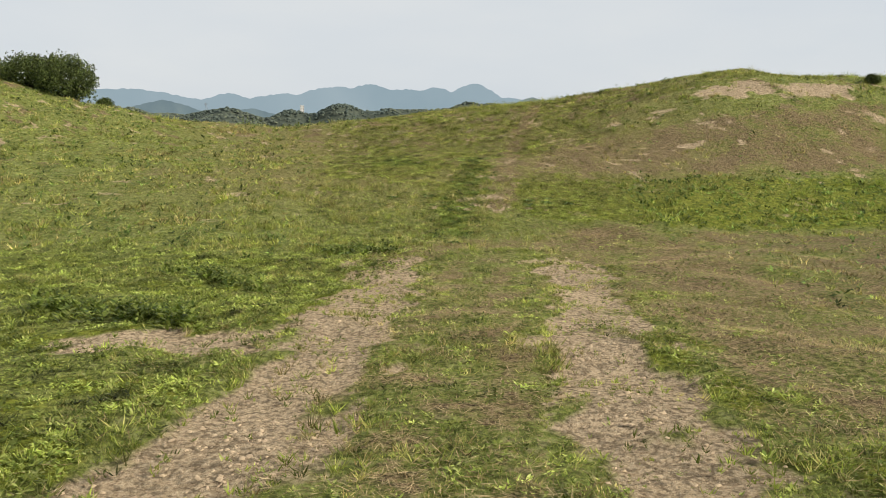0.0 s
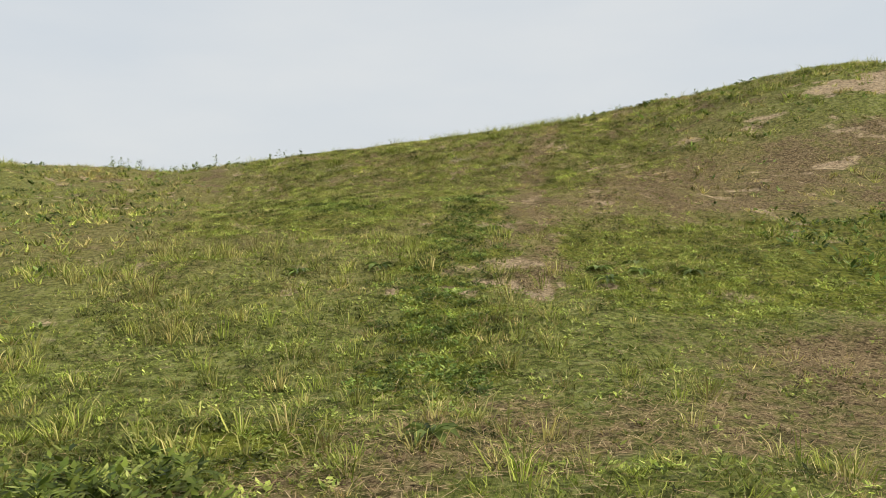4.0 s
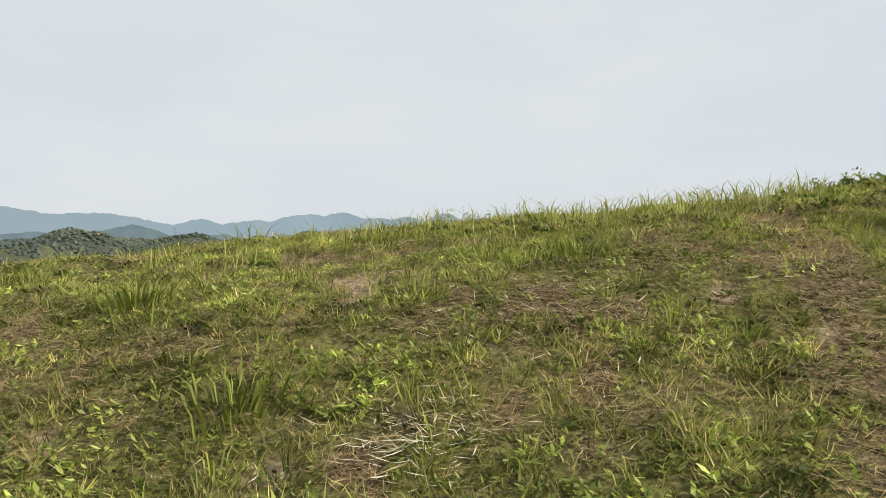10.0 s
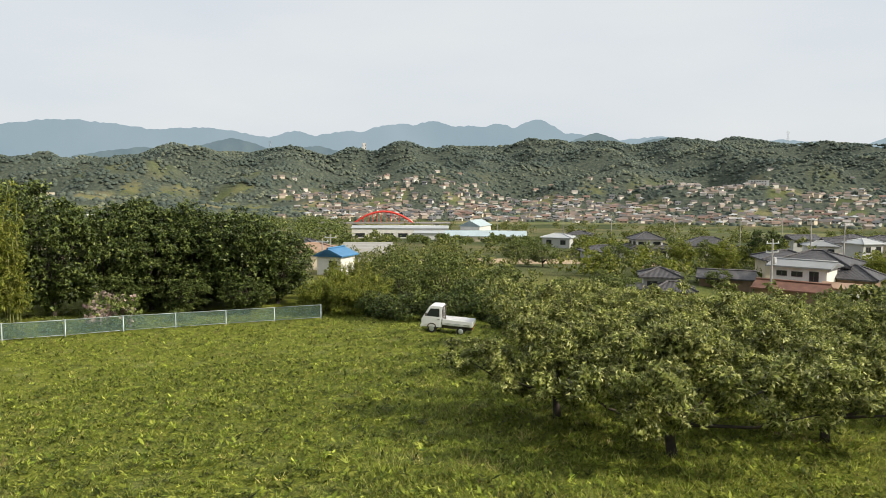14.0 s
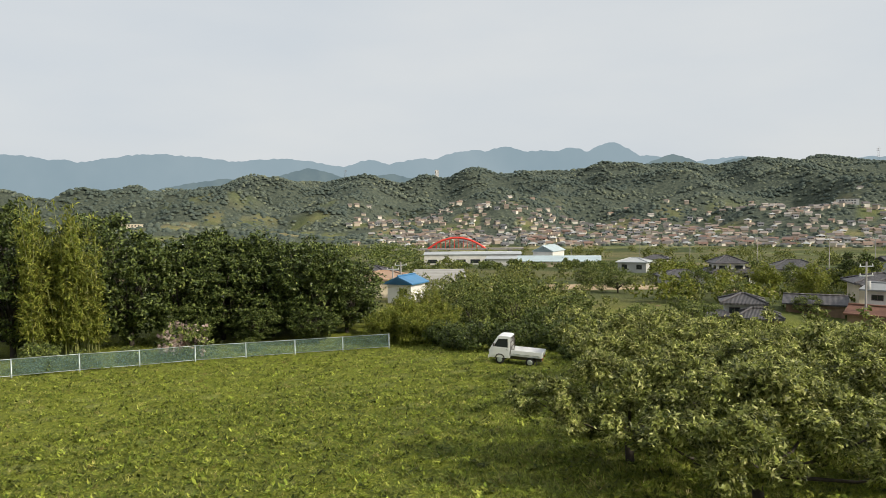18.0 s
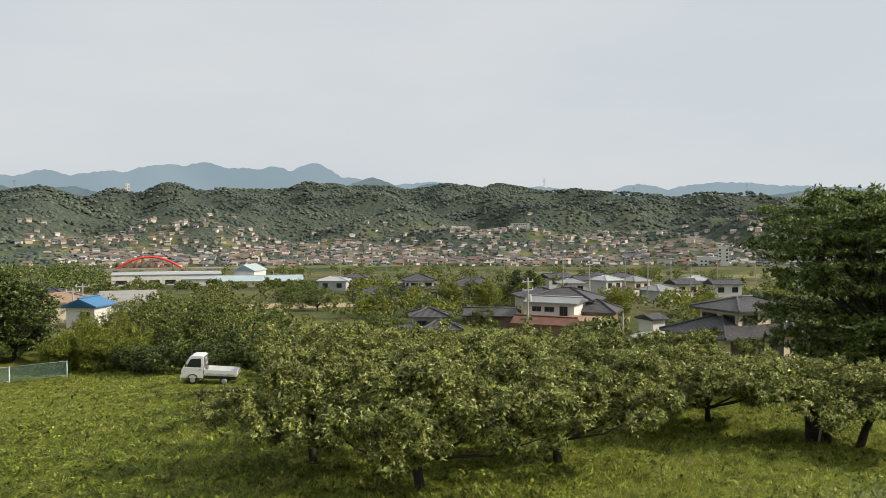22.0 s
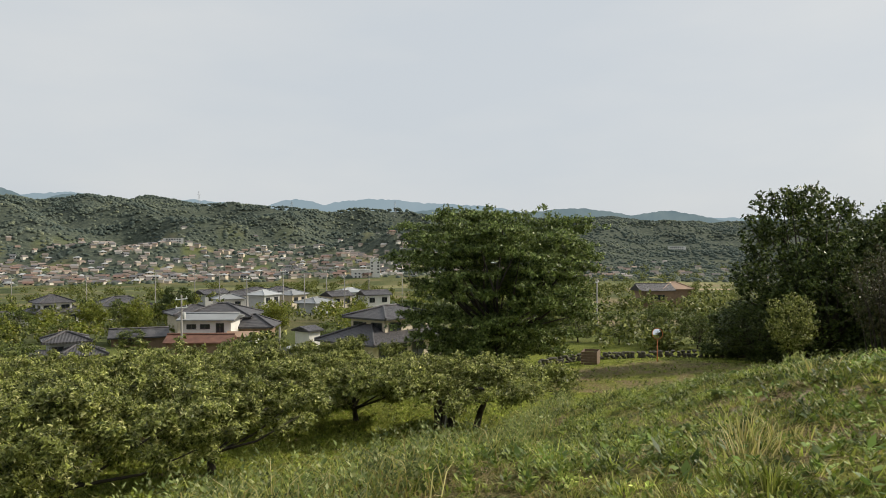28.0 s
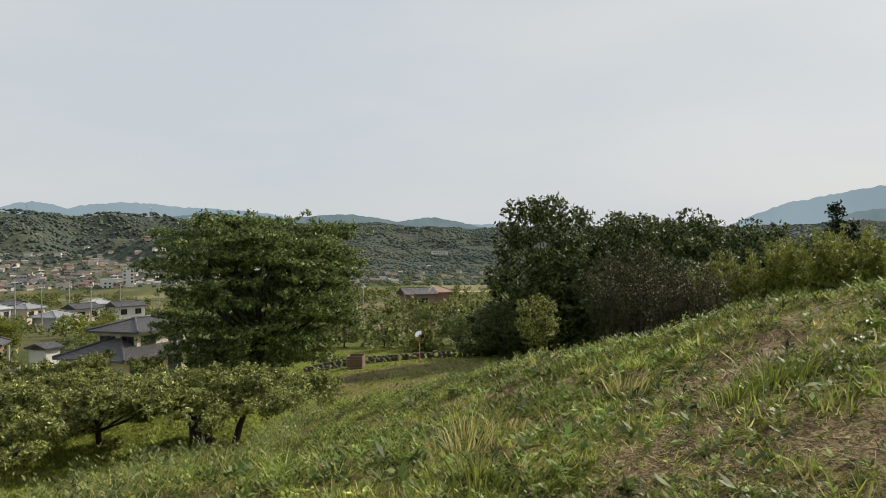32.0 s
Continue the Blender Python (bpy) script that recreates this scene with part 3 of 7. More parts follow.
def turf_zone(seed, x0, x1, y0, y1, tufts, each, tall, wide, leaf_per, leaf_size, litter, label, keep=None, rise=0.06, straw_size=0.08, big_tufts=0.3, leaf_m=None, leafiness=0.3):
    """Tufts of grass, low broad leaves and straw litter over a stretch of ground."""
    rng = np.random.RandomState(seed)
    cx, cy = scatter(rng, x0, x1, y0, y1, tufts)
    if keep is not None:
        ok = keep(cx, cy)
        cx, cy = cx[ok], cy[ok]
    bare, straw, lush = cover(cx, cy)
    ok = rng.uniform(0, 1, len(cx)) > bare * 0.96 + 0.52 * straw
    cx, cy, straw, lush = cx[ok], cy[ok], straw[ok], lush[ok]
    patch = np.clip(0.5 + 0.5 * waves(cx, cy, 2.6, seed + 40), 0, 1.3)
    size = (rng.uniform(0.45, 1.2, len(cx)) + big_tufts * (rng.uniform(0, 1, len(cx)) < 0.1)) * (0.5 + 0.8 * patch) * (1 - 0.5 * straw)
    dry_t = np.clip(straw * 0.9 + 0.75 * (rng.uniform(0, 1, len(cx)) < 0.2) + 0.3 * waves(cx, cy, 4.5, seed + 41) - 0.4 * lush + 0.14 * smooth(-15, -12, cy) * smooth(4, 2, cy), 0, 1)
    num = np.maximum(2, (each * (0.5 + size)).astype(int))
    i = np.repeat(np.arange(len(cx)), num)
    la = rng.uniform(0, 6.283, len(i))
    off = np.abs(rng.normal(0, tall * 0.35, len(i))) * (0.5 + 0.5 * size[i])
    high = tall * size[i] * rng.uniform(0.5, 1.1, len(i))
    dryness = np.clip(dry_t[i] + rng.normal(0, 0.2, len(i)), 0, 1)
    blades("grass", rng, cx[i] + np.cos(la) * off, cy[i] + np.sin(la) * off, high, wide * rng.uniform(0.6, 1.3, len(i)), dryness, label, la + rng.normal(0, 0.5, len(i)), False, (rng.uniform(0.55, 1.3, len(cx)) * mottle(cx, cy))[i])
    x, y = scatter(rng, x0, x1, y0, y1, leaf_per)
    bare, straw, lush = cover(x, y)
    ok = rng.uniform(0, 1, len(x)) < np.clip(leafiness + 0.7 * lush - 0.6 * straw - bare + 0.3 * waves(x, y, 1.1, seed + 43), 0.02, 1)
    if keep is not None:
        ok &= keep(x, y)
    x, y = x[ok], y[ok]
    clumps_low("weeds", rng, x, y, leaf_size * rng.uniform(0.5, 1.5, len(x)), 6, label, leaf_m)
    if litter:
        x, y = scatter(rng, x0, x1, y0, y1, litter)
        bare, straw, lush = cover(x, y)
        ok = rng.uniform(0, 1, len(x)) < np.clip(1.1 * straw + 0.12 - 0.4 * bare, 0, 1)
        if keep is not None:
            ok &= keep(x, y)
        x, y = x[ok], y[ok]
        leaves_low("straw_litter", rng, x, y, straw_size * rng.uniform(0.5, 1.5, len(x)), 0.035, "dry straw and cut stalks lying on the turf", m_straw, (0.018, 0.042))


def corridor(x, y):
    return np.abs(x + 0.4) < 3.2 + 0.1 * np.clip(y + 12, 0, 10)


m_clover = leafy("clover_leaves", (0.14, 0.20, 0.036), (0.40, 0.46, 0.095), 0.35, 0.6, (0.52, 0.56, 0.19), True)
turf_zone(1, -4.2, 4.6, -24, 3.9, 210, 7, 0.06, 0.009, 560, 0.023, 1500, "short patchy grass with dry blades along the climb", corridor, straw_size=0.075, big_tufts=0.45, leaf_m=m_clover, leafiness=0.5)
turf_zone(2, -19, 15, -24, 3.0, 44, 6, 0.11, 0.022, 50, 0.06, 80, "rough grass on the mound's flank", lambda x, y: ~corridor(x, y) & (verge(x, y) + 0.3 * waves(x, y, 1.2, 31) < 0.5), leaf_m=m_trefoil)
turf_zone(9, -8.5, -0.2, -23, -9.5, 120, 6, 0.07, 0.009, 700, 0.026, 0, "dense low clover and grass beside the wheel ruts", lambda x, y: verge(x, y) + 0.3 * waves(x, y, 1.2, 31) > 0.45, leaf_m=m_clover)
turf_zone(11, -3.2, 4.2, -6.5, 1.6, 300, 6, 0.065, 0.007, 700, 0.022, 2200, "dense small weeds and short grass near the crest", leaf_m=m_clover, leafiness=0.6, straw_size=0.06)
turf_zone(10, -2.4, 4.6, -23.4, -12.5, 420, 6, 0.03, 0.0055, 60, 0.016, 600, "short mossy turf between the wheel ruts", big_tufts=0.2)
turf_zone(3, 1.0, 11, -3.5, 8, 110, 7, 0.1, 0.009, 520, 0.026, 900, "leafy weeds and grass on the bank", lambda x, y: ((y > 2.5) | (x > 3.4)) & (y < brow_line(x) + 3))
turf_zone(5, -3, 26, -3, 16, 34, 6, 0.14, 0.016, 75, 0.062, 90, "leafy weeds and grass on the far bank", lambda x, y: ((y > 3.0) | (x > 5)) & ((x > 11) | (y > brow_line(x) + 3)))
turf_zone(4, -34, 26, 8, 60, 12, 8, 0.15, 0.03, 10, 0.12, 0, "green meadow grass below the mound", lambda x, y: y > 6 + 0.2 * x)

turf_zone(6, -2, 26, 11, 31, 34, 6, 0.24, 0.016, 0.01, 0.1, 0, "lush long grass under the fruit trees", lambda x, y: (y > brow_line(x) + 5) & (y < 33 - 0.1 * x))

turf_zone(7, 26, 60, 18, 46, 9, 5, 0.1, 0.045, 5, 0.12, 0, "mown grass of the terraced field")

turf_zone(8, -17, 9, 11, 35, 6, 5, 0.12, 0.025, 26, 0.1, 0, "leafy green weeds carpeting the field", lambda x, y: y > brow_line(x) + 7)

rng = np.random.RandomState(45)
cx, cy = scatter(rng, -3.0, 0.8, -14, -5.8, 1100)
ok = rng.uniform(0, 1, len(cx)) < clover_strip(cx + 0.22 * waves(cx, cy, 0.7, 46), cy + 0.2 * waves(cx, cy, 0.5, 50)) * np.clip(0.55 + 0.5 * waves(cx, cy, 0.6, 47), 0, 1) * (1 - cover(cx, cy)[0])
cx, cy = cx[ok], cy[ok]
clumps_low("clover", rng, cx, cy, rng.uniform(0.018, 0.034, len(cx)), 6, "dense dark green clover beside the trodden line", m_trefoil)

# taller clumps near the crest
rng = np.random.RandomState(66)
cx, cy = scatter(rng, -4.5, 4.0, -4.5, 2.6, 20)
ok = (waves(cx, cy, 1.1, 67) > -0.2) & (rng.uniform(0, 1, len(cx)) > 0.8 * cover(cx, cy)[1])
cx, cy = cx[ok], cy[ok]
i = np.repeat(np.arange(len(cx)), 16)
la = rng.uniform(0, 6.283, len(i))
off = np.abs(rng.normal(0, 0.035, len(i)))
blades("grass_clumps", rng, cx[i] + np.cos(la) * off, cy[i] + np.sin(la) * off, rng.uniform(0.05, 0.16, len(i)) * rng.uniform(0.5, 1.15, len(cx))[i], rng.uniform(0.003, 0.0065, len(i)), np.clip(rng.normal(0.15, 0.2, len(i)), 0, 1), "clumps of longer grass near the crest", la, True, rng.uniform(0.5, 1.3, len(cx))[i])

rng = np.random.RandomState(64)
cx, cy = scatter(rng, -5.0, 0.6, -15.2, -9.0, 17)
ok = (waves(cx, cy, 1.4, 65) > -0.15) & (rng.uniform(0, 1, len(cx)) > 0.9 * cover(cx, cy)[0] + 0.8 * clover_strip(cx, cy))
cx, cy = cx[ok], cy[ok]
i = np.repeat(np.arange(len(cx)), 22)
la = rng.uniform(0, 6.283, len(i))
off = np.abs(rng.normal(0, 0.05, len(i)))
blades("grass_clumps", rng, cx[i] + np.cos(la) * off, cy[i] + np.sin(la) * off, rng.uniform(0.07, 0.19, len(i)) * rng.uniform(0.5, 1.2, len(cx))[i], rng.uniform(0.004, 0.008, len(i)), np.clip(rng.uniform(0.0, 0.75, len(cx))[i] + rng.normal(0, 0.15, len(i)), 0, 1), "clumps of longer, partly dried grass at the foot of the climb", la, True, rng.uniform(0.55, 1.4, len(cx))[i])
m_bleached = plain("bleached_straw", (0.58, 0.52, 0.38), 0.9, vary=0.25, scale=20)
for px, py, rx, ry in ((-2.1, -3.7, 0.4, 0.14), (0.8, -2.5, 0.45, 0.16), (0.28, -3.4, 0.16, 0.1), (1.13, -4.26, 0.25, 0.1), (-2.1, -3.0, 0.25, 0.08)):
    k = 170
    cx, cy = px + rng.normal(0, rx * 0.9, k), py + rng.normal(0, ry * 1.3, k)
    leaves_low("bleached_litter", rng, cx, cy, rng.uniform(0.03, 0.09, k), 0.05, "bleached dry grass lying in a pale patch", m_bleached, (0.04, 0.09))

rng = np.random.RandomState(68)
cx, cy = np.concatenate([rng.uniform(-7.4, -5.0, 22), rng.uniform(-4.6, -3.0, 8)]), np.concatenate([rng.uniform(-0.9, 0.3, 22), rng.uniform(-1.6, -0.6, 8)])
CREST = (cx, cy)

# clods and pebbles in the wheel ruts
rng = np.random.RandomState(77)
x, y = scatter(rng, -5.2, 4.2, -24, 0, 420)
ok = rng.uniform(0, 1, len(x)) < cover(x, y)[0] ** 1.5
x, y = x[ok], y[ok]
size = 0.005 + 0.014 * rng.uniform(0, 1, len(x)) ** 3
form = np.array([(-1, -0.8, 0), (0.9, -1, 0), (1, 0.9, 0), (-0.8, 1, 0), (-0.5, -0.3, 0.7), (0.6, -0.4, 0.8), (0.3, 0.5, 0.6)])
a = rng.uniform(0, 6.283, len(x))
jit = form[None] * rng.uniform(0.6, 1.3, (len(x), 7, 3)) * size[:, None, None] * [1.3, 0.9, 0.9]
v = np.stack([x[:, None] + jit[:, :, 0] * np.cos(a)[:, None] - jit[:, :, 1] * np.sin(a)[:, None], y[:, None] + jit[:, :, 0] * np.sin(a)[:, None] + jit[:, :, 1] * np.cos(a)[:, None], (land(x, y) - 0.05 * cover(x, y)[0] - 0.004)[:, None] + jit[:, :, 2]], -1).reshape(-1, 3)
f = np.arange(len(x))[:, None] * 7
m_clod = plain("dry_clods", (0.44, 0.33, 0.21), 0.95, vary=0.4, scale=8)
thing("soil_clods", raw_mesh("soil_clods", v, [f + [0, 1, 5, 4], f + [1, 2, 6, 5], f + [3, 0, 4, 6], f + [4, 5, 6], f + [2, 3, 6]]), m_clod, "dry crumbled clods and pebbles in the wheel ruts", kind="stuff")

# tall weeds past the brow, and stalks along the crest
def stemmed(name, rng, cx, cy, high, each, leaf, m, label, spread=0.07, upright=0.9):
    """Upright weeds: narrow leaves in whorls up each stem, one mesh."""
    i = np.repeat(np.arange(len(cx)), each)
    k = len(i)
    t = rng.uniform(0.08, 1.0, k)
    a = rng.uniform(0, 6.283, k)
    lx, ly = rng.normal(0, 0.16, len(cx)), rng.normal(0, 0.16, len(cx))
    h = high[i] * t
    reach = spread * (1.15 - 0.8 * t) * rng.uniform(0.2, 1.2, k)
    p = np.stack([cx[i] + lx[i] * h + np.cos(a) * reach, cy[i] + ly[i] * h + np.sin(a) * reach, land(cx, cy)[i] + h], -1)
    u = np.stack([np.cos(a), np.sin(a), upright + rng.normal(0, 0.4, k)], -1)
    u /= np.linalg.norm(u, axis=1)[:, None]
    w = np.stack([-np.sin(a), np.cos(a), rng.uniform(-0.3, 0.3, k)], -1)
    s = (leaf * rng.uniform(0.6, 1.4, k) * (1.2 - 0.5 * t))[:, None]
    g = s * rng.uniform(0.14, 0.26, k)[:, None]
    v = np.stack([p - u * s * 0.5, p + w * g, p + u * s * 0.5, p - w * g], 1).reshape(-1, 3)
    f = np.arange(k)[:, None] * 4
    return thing(name, raw_mesh(name, v, [f + [0, 1, 2], f + [0, 2, 3]]), m, label, kind="stuff")


rng = np.random.RandomState(9)
cx, cy = scatter(rng, -1.6, 12.0, 1.6, 12.5, 190)
off = cy - brow_line(cx)
ok = (off > -0.9) & (off < 1.3) & (rng.uniform(0, 1, len(cx)) < (0.12 + 0.88 * smooth(-0.7, 0.6, cx)) * smooth(-0.9, -0.45, off) * np.clip(0.75 + 0.5 * waves(cx, cy, 1.5, 91), 0.1, 1))
cx, cy = cx[ok], cy[ok]
pick = waves(cx, cy, 0.8, 92) + rng.normal(0, 0.4, len(cx))
grey = pick > -0.35
stemmed("mugwort", rng, cx[grey], cy[grey], rng.uniform(0.16, 0.38, grey.sum()) * (0.5 + 0.5 * smooth(-0.2, 1.2, cx[grey])), 24, 0.038, m_pale, "pale grey-green upright weeds on the brow of the bank")
stemmed("tall_weeds", rng, cx[~grey], cy[~grey], rng.uniform(0.1, 0.3, (~grey).sum()) * (0.5 + 0.5 * smooth(-0.2, 1.2, cx[~grey])), 20, 0.046, m_weed, "tall leafy green weeds on the brow of the bank", 0.1, 0.5)
j = np.repeat(np.arange(len(cx)), 3)
blades("seeding_grass", rng, cx[j] + rng.normal(0, 0.06, len(j)), cy[j] + rng.normal(0, 0.06, len(j)), rng.uniform(0.1, 0.36, len(j)), rng.uniform(0.005, 0.010, len(j)), np.clip(rng.normal(0.45, 0.3, len(j)), 0, 1), "tall seeding grass stalks on the brow")
cx, cy = scatter(rng, 2.6, 20.0, -3.0, 10.0, 60)
off = cy - brow_line(cx)
ok = (off < 0.3) & (cy > -1.2 + 0.1 * (cx - 3)) & (rng.uniform(0, 1, len(cx)) < np.clip(0.15 + 0.8 * smooth(-0.5, 0.6, waves(cx, cy, 1.3, 93)) - 0.9 * cover(cx, cy)[1], 0, 1))
cx, cy = cx[ok], cy[ok]
stemmed("bank_weeds", rng, cx, cy, rng.uniform(0.07, 0.17, len(cx)) * (0.8 + 0.4 * waves(cx, cy, 0.9, 94)), 30, 0.042, m_weed, "leafy green weeds covering the sunny bank", 0.075, 0.8)
stemmed("crest_weeds", rng, CREST[0], CREST[1], rng.uniform(0.1, 0.3, len(CREST[0])), 22, 0.07, m_weed, "small leafy weeds on the crest", 0.09, 0.5)
for px, py, size in ((5.1, 1.9, 0.32), (5.3, 1.75, 0.26), (4.6, 1.6, 0.24), (6.4, 1.2, 0.28), (6.6, 1.3, 0.22), (7.8, 2.6, 0.26)):
    k = 60
    a, q = rng.uniform(0, 6.283, k), np.abs(rng.normal(0, 0.14, k))
    blades("dry_tuft", rng, px + np.cos(a) * q, py + np.sin(a) * q, size * rng.uniform(0.4, 1.0, k), rng.uniform(0.005, 0.011, k), rng.uniform(0.3, 1, k), "dried pale tuft of tall grass on the bank", a)
cx = np.concatenate([rng.uniform(-7, -4, 60), rng.uniform(1.2, 3.4, 70), rng.uniform(-1.6, 6, 60), rng.uniform(7, 14, 60)])
cy = np.concatenate([rng.uniform(0.5, 2.2, 60), rng.uniform(-0.9, 0.3, 70), rng.uniform(-0.8, 1.0, 60), rng.uniform(-4.5, -2, 60)])
i = np.repeat(np.arange(len(cx)), 9)
la = rng.uniform(0, 6.283, len(i))
blades("crest_stalks", rng, cx[i] + rng.normal(0, 0.06, len(i)), cy[i] + rng.normal(0, 0.06, len(i)), rng.uniform(0.08, 0.26, len(i)), rng.uniform(0.005, 0.011, len(i)), rng.uniform(0, 0.5, len(i)), "thin grass stalks standing along the crest", la)


rng = np.random.RandomState(88)
for x0, y0, x1, y1, k in ((-2.9, -14.6, -1.9, -14.9, 46), (-5.2, -18.8, -3.6, -19.6, 90), (-4.6, -16.8, -3.2, -17.6, 40)):
    t = rng.uniform(0, 1, k)
    cx, cy = x0 + (x1 - x0) * t + rng.normal(0, 0.1, k), y0 + (y1 - y0) * t + rng.normal(0, 0.16, k)
    stemmed("rut_weeds", rng, cx, cy, rng.uniform(0.08, 0.2, k), 20, 0.075, m_weed, "dark leafy weeds growing beside the wheel ruts", 0.11, 0.5)
for px, py, size in ((5.9, 0.1, 0.26), (6.15, -0.05, 0.24), (5.6, 0.25, 0.2), (3.95, 1.15, 0.2), (-2.1, -2.6, 0.2), (-1.0, -1.9, 0.18), (-0.3, -3.1, 0.16), (1.2, -1.6, 0.16)):
    k = 110
    a, q = rng.uniform(0, 6.283, k), np.abs(rng.normal(0, 0.12, k))
    blades("grass_clump", rng, px + np.cos(a) * q, py + np.sin(a) * q, size * rng.uniform(0.45, 1.0, k), rng.uniform(0.006, 0.012, k), rng.uniform(0, 0.15, k), "thick clump of long green grass", a, True, rng.uniform(0.35, 0.95, k))


m_dock = leafy("dock_leaves", (0.06, 0.10, 0.022), (0.16, 0.22, 0.05), 0.25, 0.45, (0.22, 0.28, 0.07))


def rosettes(name, seed, spots, size, each, label):
    """Broad-leaved weeds: long arching leaves from one root, each with a raised midrib."""
    rng = np.random.RandomState(seed)
    for cx, cy in spots:
        vs, fs = [], []
        g0 = height(cx, cy)
        for k in range(each):
            a, ln = k * 2.4 + rng.uniform(-0.3, 0.3), size * rng.uniform(0.6, 1.15)
            w, up = ln * rng.uniform(0.26, 0.4), rng.uniform(0.25, 0.7)
            base = len(vs)
            for t, wd in ((0.05, 0.25), (0.35, 0.9), (0.7, 1.0), (1.0, 0.1)):
                px, py, pz = math.cos(a) * ln * t, math.sin(a) * ln * t, ln * (up * t - 0.55 * t * t) + 0.02
                qx, qy = -math.sin(a) * w * wd / 2, math.cos(a) * w * wd / 2
                vs += [(px - qx, py - qy, pz + 0.02 * wd), (px, py, pz), (px + qx, py + qy, pz + 0.02 * wd)]
            for r in range(3):
                b = base + r * 3
                fs += [(b, b + 1, b + 4, b + 3), (b + 1, b + 2, b + 5, b + 4)]
        me = raw_mesh(name, np.array(vs), [np.array(fs)])
        shade(me)
        ob = thing(name, me, m_dock, label, "weed", "broad-leaved weeds")
        ob.location = (cx, cy, g0)


rng = np.random.RandomState(12)
rosettes("dock_plant", 3, [(0.85, -10.6), (1.15, -10.9), (0.75, -11.2), (1.3, -10.3), (1.6, -11.0), (-1.25, -10.4), (-2.0, -10.6), (-2.9, -14.6), (-3.2, -14.3), (-2.6, -15.0), (-1.0, -14.4)], 0.15, 11, "green dock plant with broad arching leaves")
rosettes("dock_plant", 4, [(rng.uniform(2.4, 13), rng.uniform(-0.6, 4.2)) for k in range(30)], 0.13, 12, "leafy green weed with long arching leaves")
rosettes("dock_plant", 5, [(rng.uniform(-2.5, 3.5), rng.uniform(-2.0, 2.2)) for k in range(16)], 0.10, 9, "low broad-leaved weed in dry turf")

# ---- trees ----
m_bark = plain("bark", (0.05, 0.04, 0.032), 0.95, vary=0.4, scale=9, bump=0.9)
m_cane = plain("bamboo_canes", (0.16, 0.17, 0.05), 0.6, vary=0.3, scale=5)
m_orchard = leafy("orchard_leaves", (0.04, 0.06, 0.015), (0.37, 0.405, 0.10), 0.3, 0.42, (0.74, 0.72, 0.32))
m_dark = leafy("dark_leaves", (0.024, 0.042, 0.013), (0.125, 0.165, 0.042), 0.1, 0.42, (0.25, 0.29, 0.08))
m_hedge = leafy("hedge_leaves", (0.058, 0.082, 0.022), (0.265, 0.295, 0.075), 0.28, 0.5, (0.42, 0.42, 0.14))
m_mid = leafy("tree_leaves", (0.045, 0.07, 0.02), (0.215, 0.265, 0.065), 0.26, 0.42, (0.37, 0.40, 0.12))
m_cherry = leafy("garden_tree_leaves", (0.045, 0.075, 0.025), (0.245, 0.315, 0.09), 0.28, 0.4, (0.43, 0.49, 0.18))
m_yellow = leafy("bamboo_leaves", (0.11, 0.145, 0.022), (0.29, 0.32, 0.055), 0.35, 0.5, (0.42, 0.40, 0.09))
m_russet = leafy("russet_leaves", (0.035, 0.038, 0.016), (0.105, 0.105, 0.042), 0.15, 0.5, (0.15, 0.12, 0.06))
m_cedar = leafy("cedar_leaves", (0.01, 0.022, 0.008), (0.03, 0.05, 0.016), 0.12, 0.6)
m_bloom = leafy("blossom", (0.48, 0.34, 0.32), (0.66, 0.54, 0.48), 0.3, 0.6, (0.7, 0.58, 0.5))


